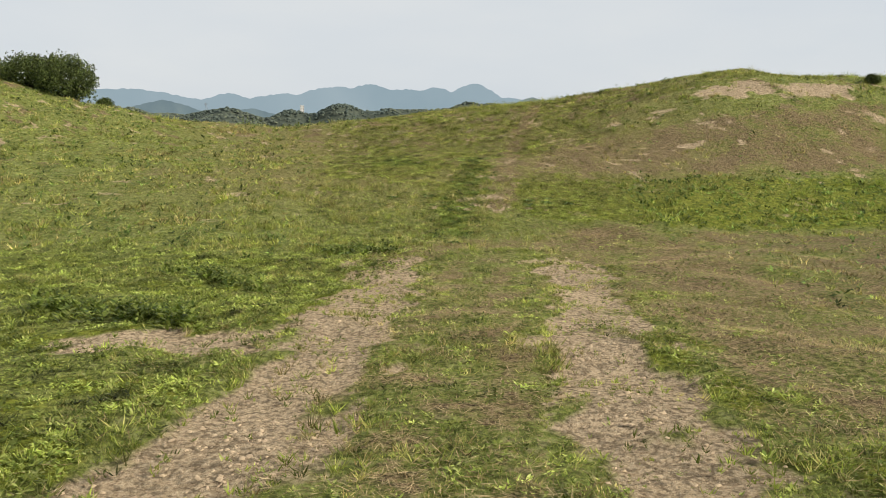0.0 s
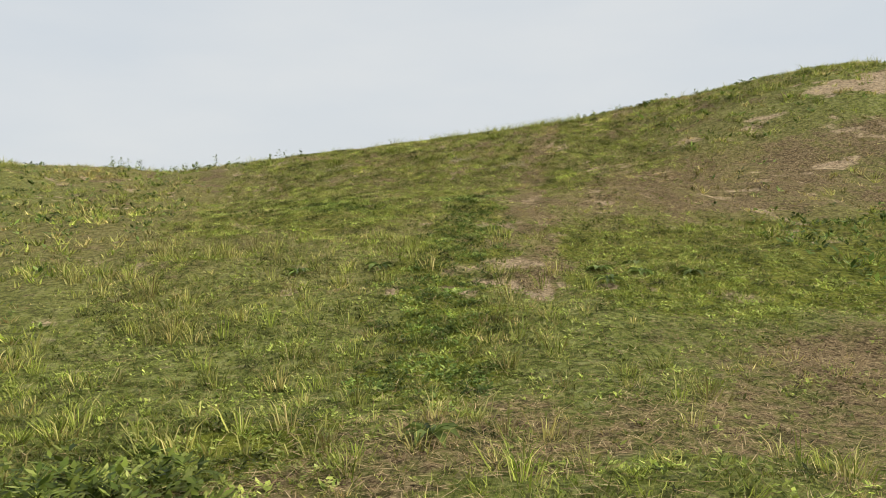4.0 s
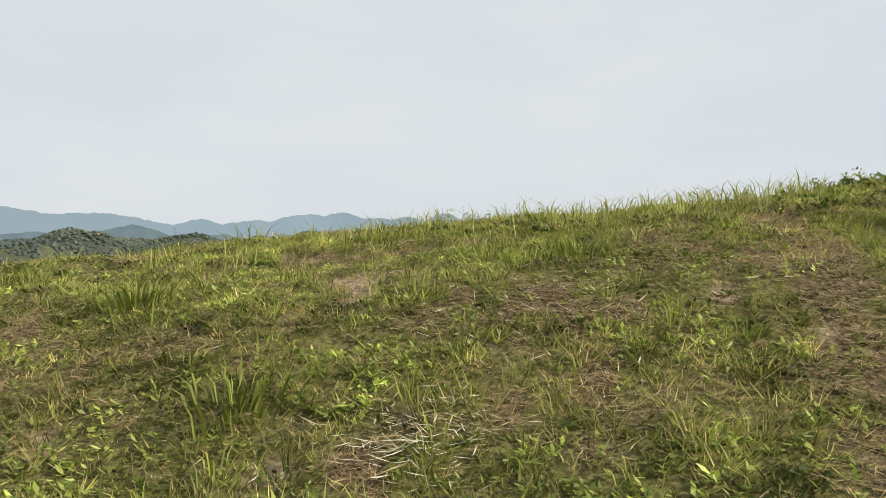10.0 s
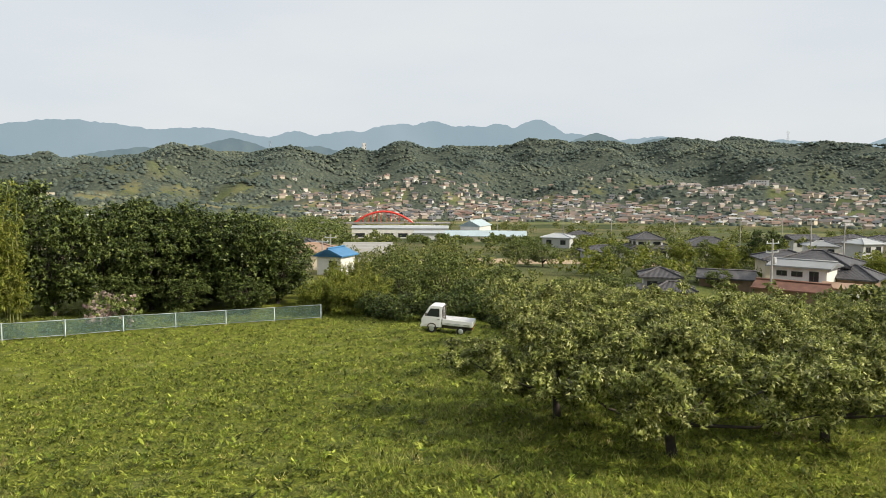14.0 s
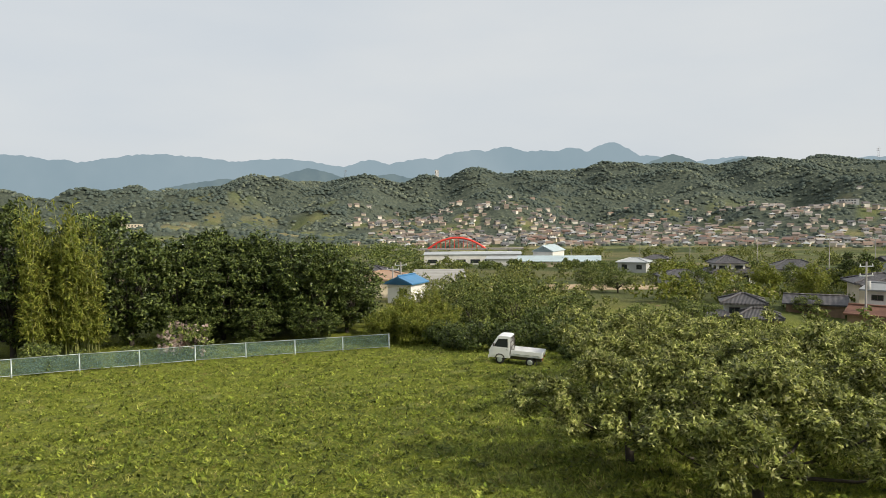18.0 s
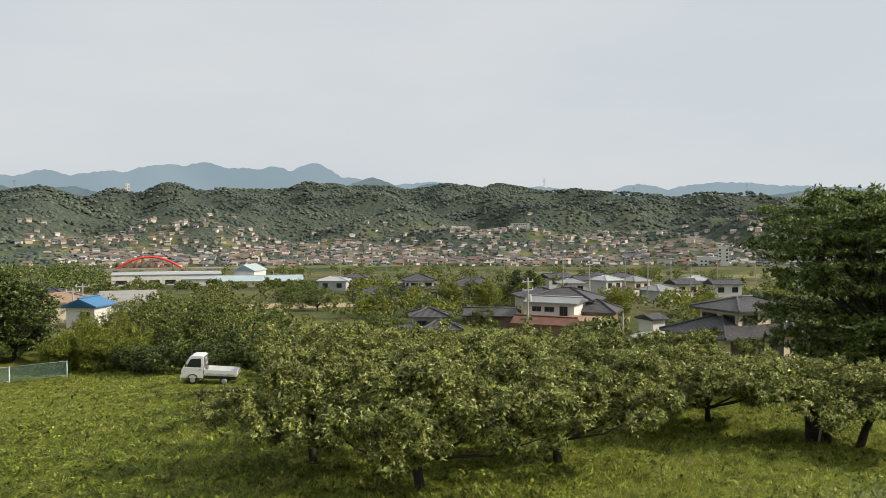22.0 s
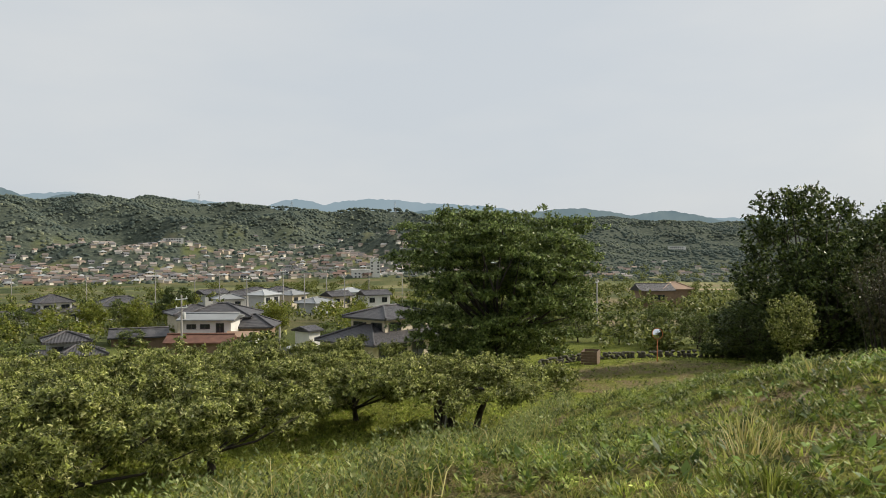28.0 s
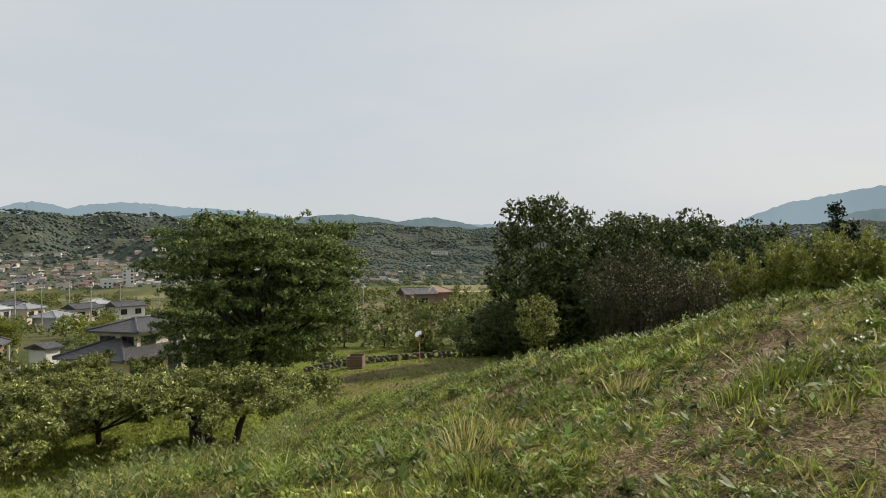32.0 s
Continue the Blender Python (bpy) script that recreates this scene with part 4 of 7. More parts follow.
def leaf_cloud(rng, clumps, count, size, narrow=0.5, droop=0.2, shell=0.5, flat=0.8, each=6, single=False):
    """Leaves in sprays over round clumps (x, y, z, radius): each twig bears a few leaves, folded kites or, far off, single blades."""
    cl = np.array(clumps, float)
    w = cl[:, 3] ** 2
    twigs = max(1, count // each)
    pick = rng.choice(len(cl), twigs, p=w / w.sum())
    d = rng.normal(size=(twigs, 3))
    d /= np.linalg.norm(d, axis=1)[:, None]
    rad = cl[pick, 3] * (shell + (1 - shell) * rng.uniform(0, 1, twigs) ** 0.6) * rng.uniform(0.8, 1.15, twigs)
    root = cl[pick, :3] + d * rad[:, None] * [1, 1, flat]
    out = d * [1, 1, flat] + rng.normal(size=(twigs, 3)) * 0.45 + [0, 0, 0.25]
    out /= np.linalg.norm(out, axis=1)[:, None]
    i = np.repeat(np.arange(twigs), each)
    k = len(i)
    t = rng.uniform(-0.6, 1.0, k)[:, None]
    p = root[i] + out[i] * t * size * 0.9 + rng.normal(size=(k, 3)) * size * 0.2
    u = out[i] * 0.6 + rng.normal(size=(k, 3)) * 0.62
    u[:, 2] -= droop
    u /= np.linalg.norm(u, axis=1)[:, None] + 1e-9
    nrm = out[i] * 0.5 + rng.normal(size=(k, 3)) * 0.45 + [0, 0, 0.7]
    v = np.cross(nrm, u)
    v /= np.linalg.norm(v, axis=1)[:, None] + 1e-9
    s = (size * rng.uniform(0.6, 1.35, k))[:, None]
    if single:
        vs = np.stack([p - u * s * 0.45, p + u * s * 0.1 + v * s * narrow * 0.75, p + u * s * 0.55 - v * s * narrow * 0.35], 1).reshape(-1, 3)
        return raw_mesh("crown", vs, [np.arange(k)[:, None] * 3 + [0, 1, 2]])
    fold = nrm / np.linalg.norm(nrm, axis=1)[:, None] * s * 0.1
    vs = np.stack([p - u * s * 0.5, p + v * s * narrow * 0.5 + fold, p + u * s * 0.5, p - v * s * narrow * 0.5 + fold], 1).reshape(-1, 3)
    f = np.arange(k)[:, None] * 4
    return raw_mesh("crown", vs, [f + [0, 1, 2], f + [0, 2, 3]])


def limbs_of(rng, trunk_top, radius, ends, lean=(0, 0)):
    """A trunk and limbs that fork from it to the given ends."""
    base = Vector((0, 0, -0.15))
    top = Vector((lean[0], lean[1], trunk_top))
    pieces = [tube([base, Vector((0.02, 0, 0.05)), top * 0.5, top], [radius * 1.45, radius * 1.1, radius * 0.95, radius * 0.8], 9)]
    for e in ends:
        e = Vector(e)
        mid = top.lerp(e, 0.5) + Vector((rng.uniform(-0.1, 0.1), rng.uniform(-0.1, 0.1), -0.06)) * (e - top).length
        start = top * rng.uniform(0.72, 1.0)
        pieces.append(tube([start, start.lerp(mid, 0.55), mid, e], [radius * 0.55, radius * 0.42, radius * 0.3, radius * 0.1], 6))
    v, q, t = joined(pieces)
    me = raw_mesh("trunk", v, [q, t])
    shade(me)
    return me


def broadleaf(seed, high, wide, leaves, size, m, low=0.25, clump=0.2, count=46, trunk=None, narrow=0.55, top=1.0):
    """Trunk and crown meshes of a tree of that height and width, with a lumpy crown."""
    rng = np.random.RandomState(seed)
    clumps, ends = [], []
    for k in range(count):
        d = rng.normal(size=3)
        d /= np.linalg.norm(d)
        reach = rng.uniform(0.5, 1.0) ** 0.6
        zc = high * (low + 1) / 2
        x, y, z = d[0] * wide / 2 * reach * 0.85, d[1] * wide / 2 * reach * 0.85, zc + d[2] * high * (1 - low) / 2 * reach * 0.88 * top
        r = wide * clump * rng.uniform(0.6, 1.15)
        clumps.append((x, y, z, r))
        if k % 4 == 0:
            ends.append((x, y, z))
    return limbs_of(rng, high * max(low, 0.18) * 1.1, trunk or high * 0.02, ends), leaf_cloud(rng, clumps, leaves, size, narrow, 0.15, 0.55, 0.7, 7, True)


def orchard_tree(seed, leaves, size):
    """Low spreading fruit tree with drooping limbs."""
    rng = np.random.RandomState(seed)
    clumps, ends = [], []
    for k in range(8):
        a = k * 0.785 + rng.uniform(-0.3, 0.3)
        reach, z = rng.uniform(1.9, 2.8), rng.uniform(1.7, 2.5)
        ends.append((math.cos(a) * reach, math.sin(a) * reach, z))
        for s in (0.4, 0.62, 0.82, 1.0, 1.12):
            for q in range(3):
                clumps.append((math.cos(a) * reach * s + rng.normal() * 0.3, math.sin(a) * reach * s + rng.normal() * 0.3, 1.3 + (z - 1.2) * s + rng.uniform(-0.6, 0.75), rng.uniform(0.17, 0.31)))
    for k in range(14):
        a, r = rng.uniform(0, 6.283), rng.uniform(0, 1.2)
        clumps.append((math.cos(a) * r, math.sin(a) * r, rng.uniform(2.2, 3.2), rng.uniform(0.3, 0.5)))
    ends += [(0.4, 0.3, 2.9), (-0.5, 0.1, 2.8)]
    return limbs_of(rng, 0.95, 0.11, ends, (rng.uniform(-0.15, 0.15), rng.uniform(-0.1, 0.1))), leaf_cloud(rng, clumps, leaves, size, 0.36, 0.5, 0.25, 0.8, 8, True)


def old_fruit_tree(seed):
    """A wide flat crown on several dark leaning stems, one limb reaching far out."""
    rng = np.random.RandomState(seed)
    clumps, pieces = [], []
    stems = [((-0.25, 0, 0), (-0.45, 0.1, 1.7), 0.17), ((0.1, 0.1, 0), (0.15, 0.1, 1.8), 0.15), ((1.0, 0.1, 0), (1.5, 0.2, 1.5), 0.11), ((0.0, -0.2, 0), (-0.2, -0.5, 1.6), 0.12)]
    for a, b, r in stems:
        a, b = Vector(a), Vector(b)
        pieces.append(tube([a - Vector((0, 0, 0.2)), a.lerp(b, 0.5) + Vector((rng.normal() * 0.05, 0, 0)), b], [r * 1.25, r, r * 0.75], 8))
    for k in range(13):
        a = k * 0.483 + rng.uniform(-0.2, 0.2)
        rx, ry = 4.2 * rng.uniform(0.75, 1.1), 2.6 * rng.uniform(0.7, 1.1)
        start = Vector(stems[k % 4][1])
        end = Vector((math.cos(a) * rx + 0.5, math.sin(a) * ry, rng.uniform(1.7, 2.3)))
        mid = start.lerp(end, 0.5) + Vector((0, 0, rng.uniform(0.2, 0.6)))
        pieces.append(tube([start, start.lerp(mid, 0.6), mid, end], [0.09, 0.075, 0.055, 0.02], 6))
        for s in (0.2, 0.4, 0.6, 0.8, 0.95, 1.05):
            p = start.lerp(mid, s * 2) if s < 0.5 else mid.lerp(end, s * 2 - 1)
            for q in range(3):
                clumps.append((p.x + rng.normal() * 0.4, p.y + rng.normal() * 0.4, p.z + rng.uniform(-0.25, 0.85) * (1.2 - 0.6 * s), rng.uniform(0.28, 0.5)))
    v, q, t = joined(pieces)
    me = raw_mesh("trunk", v, [q, t])
    shade(me)
    return me, leaf_cloud(rng, clumps, 90000, 0.13, 0.4, 0.45, 0.2, 0.8, 8, True)


def layered_tree(seed, high, wide, leaves, size):
    """A broad, flat-topped crown of many flat sprays of foliage on long spreading limbs."""
    rng = np.random.RandomState(seed)
    clumps, ends = [], []
    for k in range(230):
        t = rng.uniform(0.1, 0.97) ** 0.85
        girth = wide / 2 * float(np.interp(t, (0.05, 0.2, 0.36, 0.55, 0.73, 0.86, 0.94, 1.0), (0.35, 0.7, 0.9, 0.97, 0.98, 0.9, 0.72, 0.35)))
        a = k * 2.399 + rng.uniform(-0.4, 0.4)
        girth *= 1 + 0.08 * math.sin(3 * a + 5 * t) + 0.06 * math.sin(7 * a - 9 * t) + rng.uniform(-0.12, 0.06)
        lift = rng.uniform(0.0, 0.09) * girth
        for q in (0.25, 0.45, 0.62, 0.77, 0.9, 1.0):
            side = rng.normal() * 0.16
            x, y = math.cos(a + side) * girth * q, math.sin(a + side) * girth * q
            clumps.append((x, y, max(0.5, high * t - 0.5 + lift * q * 3 - 0.55 * q * q), rng.uniform(0.45, 0.85)))
        if k % 7 == 0:
            ends.append((x * 0.92, y * 0.92, clumps[-1][2] - 0.1))
    for k in range(9):
        a, q = rng.uniform(0, 6.283), rng.uniform(0.1, 0.55) * wide / 2
        clumps.append((math.cos(a) * q, math.sin(a) * q, high * rng.uniform(0.92, 0.985), rng.uniform(0.4, 0.7)))
    return limbs_of(rng, high * 0.3, 0.24, ends), leaf_cloud(rng, clumps, leaves, size, 0.5, 0.25, 0.2, 0.32, 9, True)


def conifer(seed, high, wide, leaves, size):
    rng = np.random.RandomState(seed)
    clumps = []
    for k in range(90):
        t = rng.uniform(0, 1)
        a, r = rng.uniform(0, 6.283), wide / 2 * (1 - t) * rng.uniform(0.4, 1)
        clumps.append((math.cos(a) * r, math.sin(a) * r, high * (0.12 + 0.85 * t), wide * 0.17 * (1.2 - t) + 0.25))
    return limbs_of(rng, high * 0.5, high * 0.015, [(0, 0, high * 0.85)]), leaf_cloud(rng, clumps, leaves, size, 0.4, 0.35, 0.4, 0.8, 6, True)


def bamboo(seed, high, wide, leaves, size):
    """A stand of leaning canes with feathery tops."""
    rng = np.random.RandomState(seed)
    pieces, clumps = [], []
    for k in range(24):
        a, r = rng.uniform(0, 6.283), wide * 0.4 * math.sqrt(rng.uniform(0, 1))
        x, y, h = math.cos(a) * r, math.sin(a) * r, high * rng.uniform(0.62, 1)
        bend = Vector((x * 1.3 + rng.normal() * 0.3, y * 1.3 + rng.normal() * 0.3, h))
        pieces.append(tube([(x, y, -0.2), (x * 1.05, y * 1.05, h * 0.5), bend], [0.05, 0.045, 0.012], 5))
        for s in np.linspace(0.3, 1, 9):
            clumps.append((x + (bend.x - x) * s * s, y + (bend.y - y) * s * s, h * s, wide * 0.17 * (1.2 - 0.75 * s)))
    return [raw_mesh("cane", v, [q, t]) for v, q, t in pieces], leaf_cloud(rng, clumps, leaves, size, 0.22, 0.3, 0.3, 0.9, 8, True)


def shrub(seed, high, wide, leaves, size, narrow=0.55):
    rng = np.random.RandomState(seed)
    clumps = []
    for k in range(30):
        a, r, t = rng.uniform(0, 6.283), wide / 2 * math.sqrt(rng.uniform(0, 1)) * 0.8, rng.uniform(0.2, 1)
        clumps.append((math.cos(a) * r, math.sin(a) * r, high * t * (1 - 0.5 * (2 * r / wide) ** 2) * 0.85, wide * 0.14))
    return limbs_of(rng, high * 0.2, 0.03, [c[:3] for c in clumps[::4]]), leaf_cloud(rng, clumps, leaves, size, narrow, 0.1, 0.4, 0.8, 6, True)


def stemmy_bush(seed, high, wide, leaves, size):
    """A thicket of many thin upright branches with thin foliage, bare near the ground."""
    rng = np.random.RandomState(seed)
    pieces, clumps = [], []
    for k in range(90):
        a, r = rng.uniform(0, 6.283), wide * 0.32 * math.sqrt(rng.uniform(0, 1))
        h = high * rng.uniform(0.55, 1.0) * (1 - 0.35 * (r / wide * 2) ** 2)
        x, y = math.cos(a) * r, math.sin(a) * r
        tip = (x * 1.5 + rng.normal() * 0.35, y * 1.5 + rng.normal() * 0.35, h)
        mid = (x * 1.15 + rng.normal() * 0.12, y * 1.15 + rng.normal() * 0.12, h * 0.5)
        pieces.append(tube([(x, y, -0.2), mid, tip], [0.04, 0.028, 0.008], 4))
        for q in (0.45, 0.62, 0.78, 0.92, 1.0):
            clumps.append((mid[0] + (tip[0] - mid[0]) * (q * 2 - 1) + rng.normal() * 0.15, mid[1] + (tip[1] - mid[1]) * (q * 2 - 1) + rng.normal() * 0.15, h * q, rng.uniform(0.3, 0.55)))
    v, q, t = joined(pieces)
    return raw_mesh("stem", v, [q, t]), leaf_cloud(rng, clumps, leaves, size, 0.5, 0.2, 0.2, 0.9, 6, True)


KINDS = {}


def plant(kind, x, y, scale=1.0, turn=0.0, tall=1.0, sink=0.05, label=""):
    """A tree of a kind, copied from the first of its kind."""
    m = Matrix.Translation((x, y, height(x, y) - sink)) @ Matrix.Rotation(turn, 4, "Z") @ Matrix.Diagonal((scale, scale, scale * tall, 1))
    first = KINDS[kind]
    if isinstance(first, tuple):
        name, (wood, crown), m_leaf, words, group = first
        ob = empty(name, m, words, name.split("_")[-1], group)
        for w in wood if isinstance(wood, list) else [wood]:
            part(w.name.split(".")[0], w, m_cane if isinstance(wood, list) else m_bark, ob)
        part("crown", crown, m_leaf, ob)
        KINDS[kind] = ob
    else:
        ob = copy_thing(first, m)
        ob.scale = m.to_scale()
    if label:
        tagged(ob, label)
    return ob


for k in range(7):
    KINDS["orchard%d" % k] = ("fruit_tree", orchard_tree(20 + k, *((56000, 0.125) if k < 4 else (20000, 0.17))), m_orchard, "low spreading fruit tree with drooping leafy limbs in grass", "orchard trees")
for k in range(4):
    KINDS["dark%d" % k] = ("broadleaf_tree", broadleaf(40 + k, 10, 8.5, 17000, 0.3, m_dark, 0.02, 0.085, 150, narrow=0.6), m_dark, "dense dark green broadleaf tree at the field edge", "grove trees")
for k in range(4):
    KINDS["mid%d" % k] = ("broadleaf_tree", broadleaf(50 + k, 6, 6.0, 7000, 0.24, m_mid, 0.06, 0.11, 80), m_mid, "rounded green broadleaf tree among the fields", "valley trees")
for k in range(2):
    KINDS["near%d" % k] = ("broadleaf_tree", broadleaf(46 + k, 10, 9.0, 26000, 0.23, m_dark, 0.0, 0.075, 190, narrow=0.55), m_dark, "tall green broadleaf tree at the end of the bank", "bank trees")
KINDS["bamboo"] = ("bamboo_stand", bamboo(60, 9, 4.2, 20000, 0.34), m_yellow, "yellow-green bamboo stand with feathery drooping tops", "bamboo")
KINDS["shrub"] = ("garden_shrub", shrub(61, 1.5, 2.4, 4000, 0.13), m_mid, "rounded green shrub at the edge of the field", "shrubs")
KINDS["dshrub"] = ("hedge_shrub", shrub(62, 3.0, 4.4, 7500, 0.2), m_dark, "dark leafy bush growing wild at the field edge", "shrubs")
KINDS["yshrub"] = ("bamboo_bush", shrub(63, 3.2, 3.4, 7000, 0.26, 0.2), m_yellow, "pale yellow-green bamboo grass thicket", "bamboo")
KINDS["russet"] = ("stemmy_bush", stemmy_bush(64, 6.4, 6.5, 17000, 0.15), m_russet, "stemmy brownish bush with many thin upright branches", "shrubs")
KINDS["small"] = ("small_tree", broadleaf(65, 4.6, 3.4, 9000, 0.14, m_mid, 0.16, 0.15, 60, 0.06), m_orchard, "small slim tree with pale leaves on the slope", "")
KINDS["cedar"] = ("cedar_tree", conifer(66, 14, 5.6, 13000, 0.4), m_cedar, "dark pointed cedar standing above the other trees", "cedars")
KINDS["big"] = ("garden_tree", layered_tree(67, 11.9, 13.4, 185000, 0.215), m_cherry, "large wide-crowned broadleaf tree with layered foliage", "")
KINDS["old"] = ("fruit_tree", old_fruit_tree(70), m_orchard, "old spreading fruit tree with dark leaning stems and a propped limb", "orchard trees")
KINDS["clipped"] = ("clipped_bush", broadleaf(68, 1.9, 3.2, 34000, 0.085, m_dark, -0.15, 0.17, 120, 0.05), m_dark, "dense rounded dark bush standing on the grassy crest", "crest bushes")

rng = np.random.RandomState(7)
ORCHARD = [(2.65, 21.5), (4.95, 18.3), (9.6, 20.7), (11.0, 29.0), (14.2, 25.6), (6.9, 25.4), (4.6, 29.5), (8.0, 33.2), (4.2, 37.0), (12.1, 33.6), (8.6, 39.4), (16.4, 31.0),
           (13.4, 38.2), (18.2, 36.4), (5.4, 43.6), (21.4, 31.8), (22.8, 38.6), (21.6, 44.6), (18.9, 27.0)]
for k, (x, y) in enumerate(ORCHARD):
    plant("orchard%d" % (k % 4 if y < 32 else 4 + k % 3), x, y, rng.uniform(1.0, 1.18), rng.uniform(0, 6.28), rng.uniform(0.78, 0.92))
plant("old", 20.0, 22.1, 1.1, radians(-42), 0.86)

for k, (x, y, s, t) in enumerate([(-37, 50, 1.0, 1.1), (-31.5, 56.0, 0.95, 1.05), (-29.0, 59.2, 0.9, 1.0), (-26.0, 60.6, 0.9, 0.86), (-22.4, 62.2, 0.9, 0.86), (-18.8, 62.6, 0.95, 0.9), (-16.6, 64.6, 0.8, 0.85),
                                  (-23.5, 68, 0.9, 0.9), (-30, 68, 1.0, 0.95), (-38, 62, 1.1, 1.05), (-17.5, 70, 0.8, 0.8), (-42, 48, 1.1, 1.2), (-44, 58, 1.1, 1.1), (-34, 52, 0.95, 0.9), (-25, 64.5, 0.95, 1.0), (-20.5, 65.5, 0.9, 0.95), (-28.5, 62.5, 0.95, 1.0), (-27.5, 57.0, 0.6, 0.6), (-22.5, 58.8, 0.55, 0.6), (-18.0, 59.6, 0.55, 0.6)]):
    plant("dark%d" % (k % 4), x, y, s, k * 1.3, t)
plant("bamboo", -32.4, 48.7, 1.1, 0, 1.15)
plant("bamboo", -31.5, 49.6, 0.95, 2, 1.05)
plant("bamboo", -11.6, 66.5, 0.48, 1, 0.9)
plant("bamboo", -9.6, 65.0, 0.55, 3, 0.85)
for x, y, s in ((-29.8, 43.2, 1.35), (-28.2, 45.0, 1.0), (-27.0, 48.2, 0.9), (-33, 40.5, 1.2), (-21.5, 55.3, 0.8)):
    plant("shrub", x, y, s, x)
bloom = plant("shrub", -24.6, 51.0, 2.0, 1.2, 0.95, label="flowering shrub with pale pink blossom behind the fence")
flowers = leaf_cloud(np.random.RandomState(5), [(c * 0.42, s * 0.42, 0.75 + 0.25 * s, 0.34) for c, s in ((1, 0), (-1, 0.2), (0.2, 1), (0, -1), (1.6, 0.5), (-1.6, -0.4), (0.6, -0.8))], 900, 0.16, 0.8, 0, 0.8)
part("blossom", flowers, m_bloom, bloom, "pale pink blossom heads")
for x, y, s in ((-10.2, 61.0, 1.15), (-8.2, 60.0, 0.9), (-11.6, 62.8, 1.1), (-6.6, 57.5, 0.8), (-9.4, 58.6, 0.9), (-7.6, 61.6, 1.0), (-12.6, 60.2, 0.9)):
    plant("yshrub", x, y, s, x * 2)
for k, (x, y, s, t) in enumerate([(-3.8, 52.2, 0.85, 0.9), (-1.2, 51.0, 0.75, 0.9), (1.4, 50.0, 0.8, 0.9), (3.6, 48.4, 0.85, 0.9), (-5.6, 54.5, 0.8, 0.9), (0.4, 55.5, 1.0, 1.0), (4.0, 53.5, 1.0, 0.9), (2.2, 45.6, 0.5, 0.9), (-7.0, 57.5, 0.8, 0.9)]):
    plant("dshrub", x, y, s, k * 2.1, t)
for k, (x, y, s, t) in enumerate([(-2.0, 60.5, 0.85, 0.95), (-5.8, 65.0, 0.7, 0.8), (2.5, 63, 0.75, 0.75), (7.5, 60, 0.7, 0.7), (12.0, 62, 0.75, 0.7), (7.0, 117, 0.85, 0.75), (10.8, 112, 0.85, 0.75), (19.4, 100.5, 0.9, 0.8), (14.5, 84, 0.4, 0.8),
                                  (38, 122, 0.8, 0.9), (-9, 84, 0.7, 0.8), (-4, 92, 0.7, 0.7), (29.5, 90, 0.6, 0.7), (24, 96, 0.7, 0.7), (30.5, 64.5, 0.6, 0.7), (31.6, 44.8, 0.4, 0.9), (47, 75, 0.7, 0.7), (29.4, 49.2, 0.5, 0.6)]):
    plant("mid%d" % (k % 4), x, y, s, k * 0.9, t)
plant("dark1", 45.6, 117.5, 0.78, 0.4, 0.85, label="large dark round tree standing among the valley houses")
for x, y, s in ((36, 108, 1.6), (31, 112, 1.5), (41, 104, 1.5), (52, 98, 1.4), (58, 84, 1.4), (64, 80, 1.2), (50, 64, 1.1), (54, 60, 1.0)):
    plant("yshrub", x, y, s, x)
plant("big", 35.6, 35.0, 1.0, 0.6)
for k, (x, y, s, t) in enumerate([(60.6, 25.6, 1.35, 1.12), (58.0, 23.0, 1.0, 0.95), (66.0, 21.0, 1.25, 1.12), (73.0, 17.0, 1.3, 1.18), (62.5, 31.5, 0.8, 0.7), (80.5, 12.0, 1.25, 1.2), (72.0, 26.0, 1.1, 1.0), (88, 8.0, 1.25, 1.12), (94, 1, 1.2, 1.1), (78, 3.0, 0.9, 0.85), (64.5, 15.5, 1.0, 0.9), (70, 10.5, 0.95, 0.85), (100, -4, 1.2, 1.0), (86, 14, 1.2, 1.1), (69, 25, 1.2, 1.1), (68, 17.5, 1.15, 1.15), (76, 20.5, 1.2, 1.2), (56, 27.5, 0.75, 0.7), (63, 21.5, 1.0, 1.0), (83, 6, 1.1, 1.2)]):
    plant("near%d" % (k % 2) if k in (0, 1, 2, 3, 5, 7, 9, 10, 11, 13, 15, 16, 17, 19) else "dark%d" % (k % 4), x, y, s, k * 1.7, t)
plant("russet", 52.0, 15.6, 1.1, 0, 1.15)
plant("russet", 56.5, 13.2, 1.0, 2.2, 1.1)
plant("small", 50.4, 22.3, 1.05, 0, 1.1)
for x, y, s in ((63.0, 11.0, 0.95), (64.5, 8.4, 1.05), (65.0, 5.6, 1.1), (65.5, 2.8, 1.1), (66.0, 0.4, 1.0), (62.0, 13.0, 0.8), (68.5, 7.0, 1.15), (69, 3.0, 1.15)):
    plant("bamboo", x, y, s, x)
plant("cedar", 98, 6.2, 1.3, 0, 0.95)
plant("cedar", 99.5, 4.6, 1.15, 1.0, 0.95)
for x, y, s in ((58, 10.5, 0.7), (59, 6.5, 0.6), (60, 3.5, 0.6), (60, 0.5, 0.6), (57, 19.0, 0.9), (55.5, 26.5, 0.7), (61, 33, 0.9)):
    plant("dshrub", x, y, s, x)
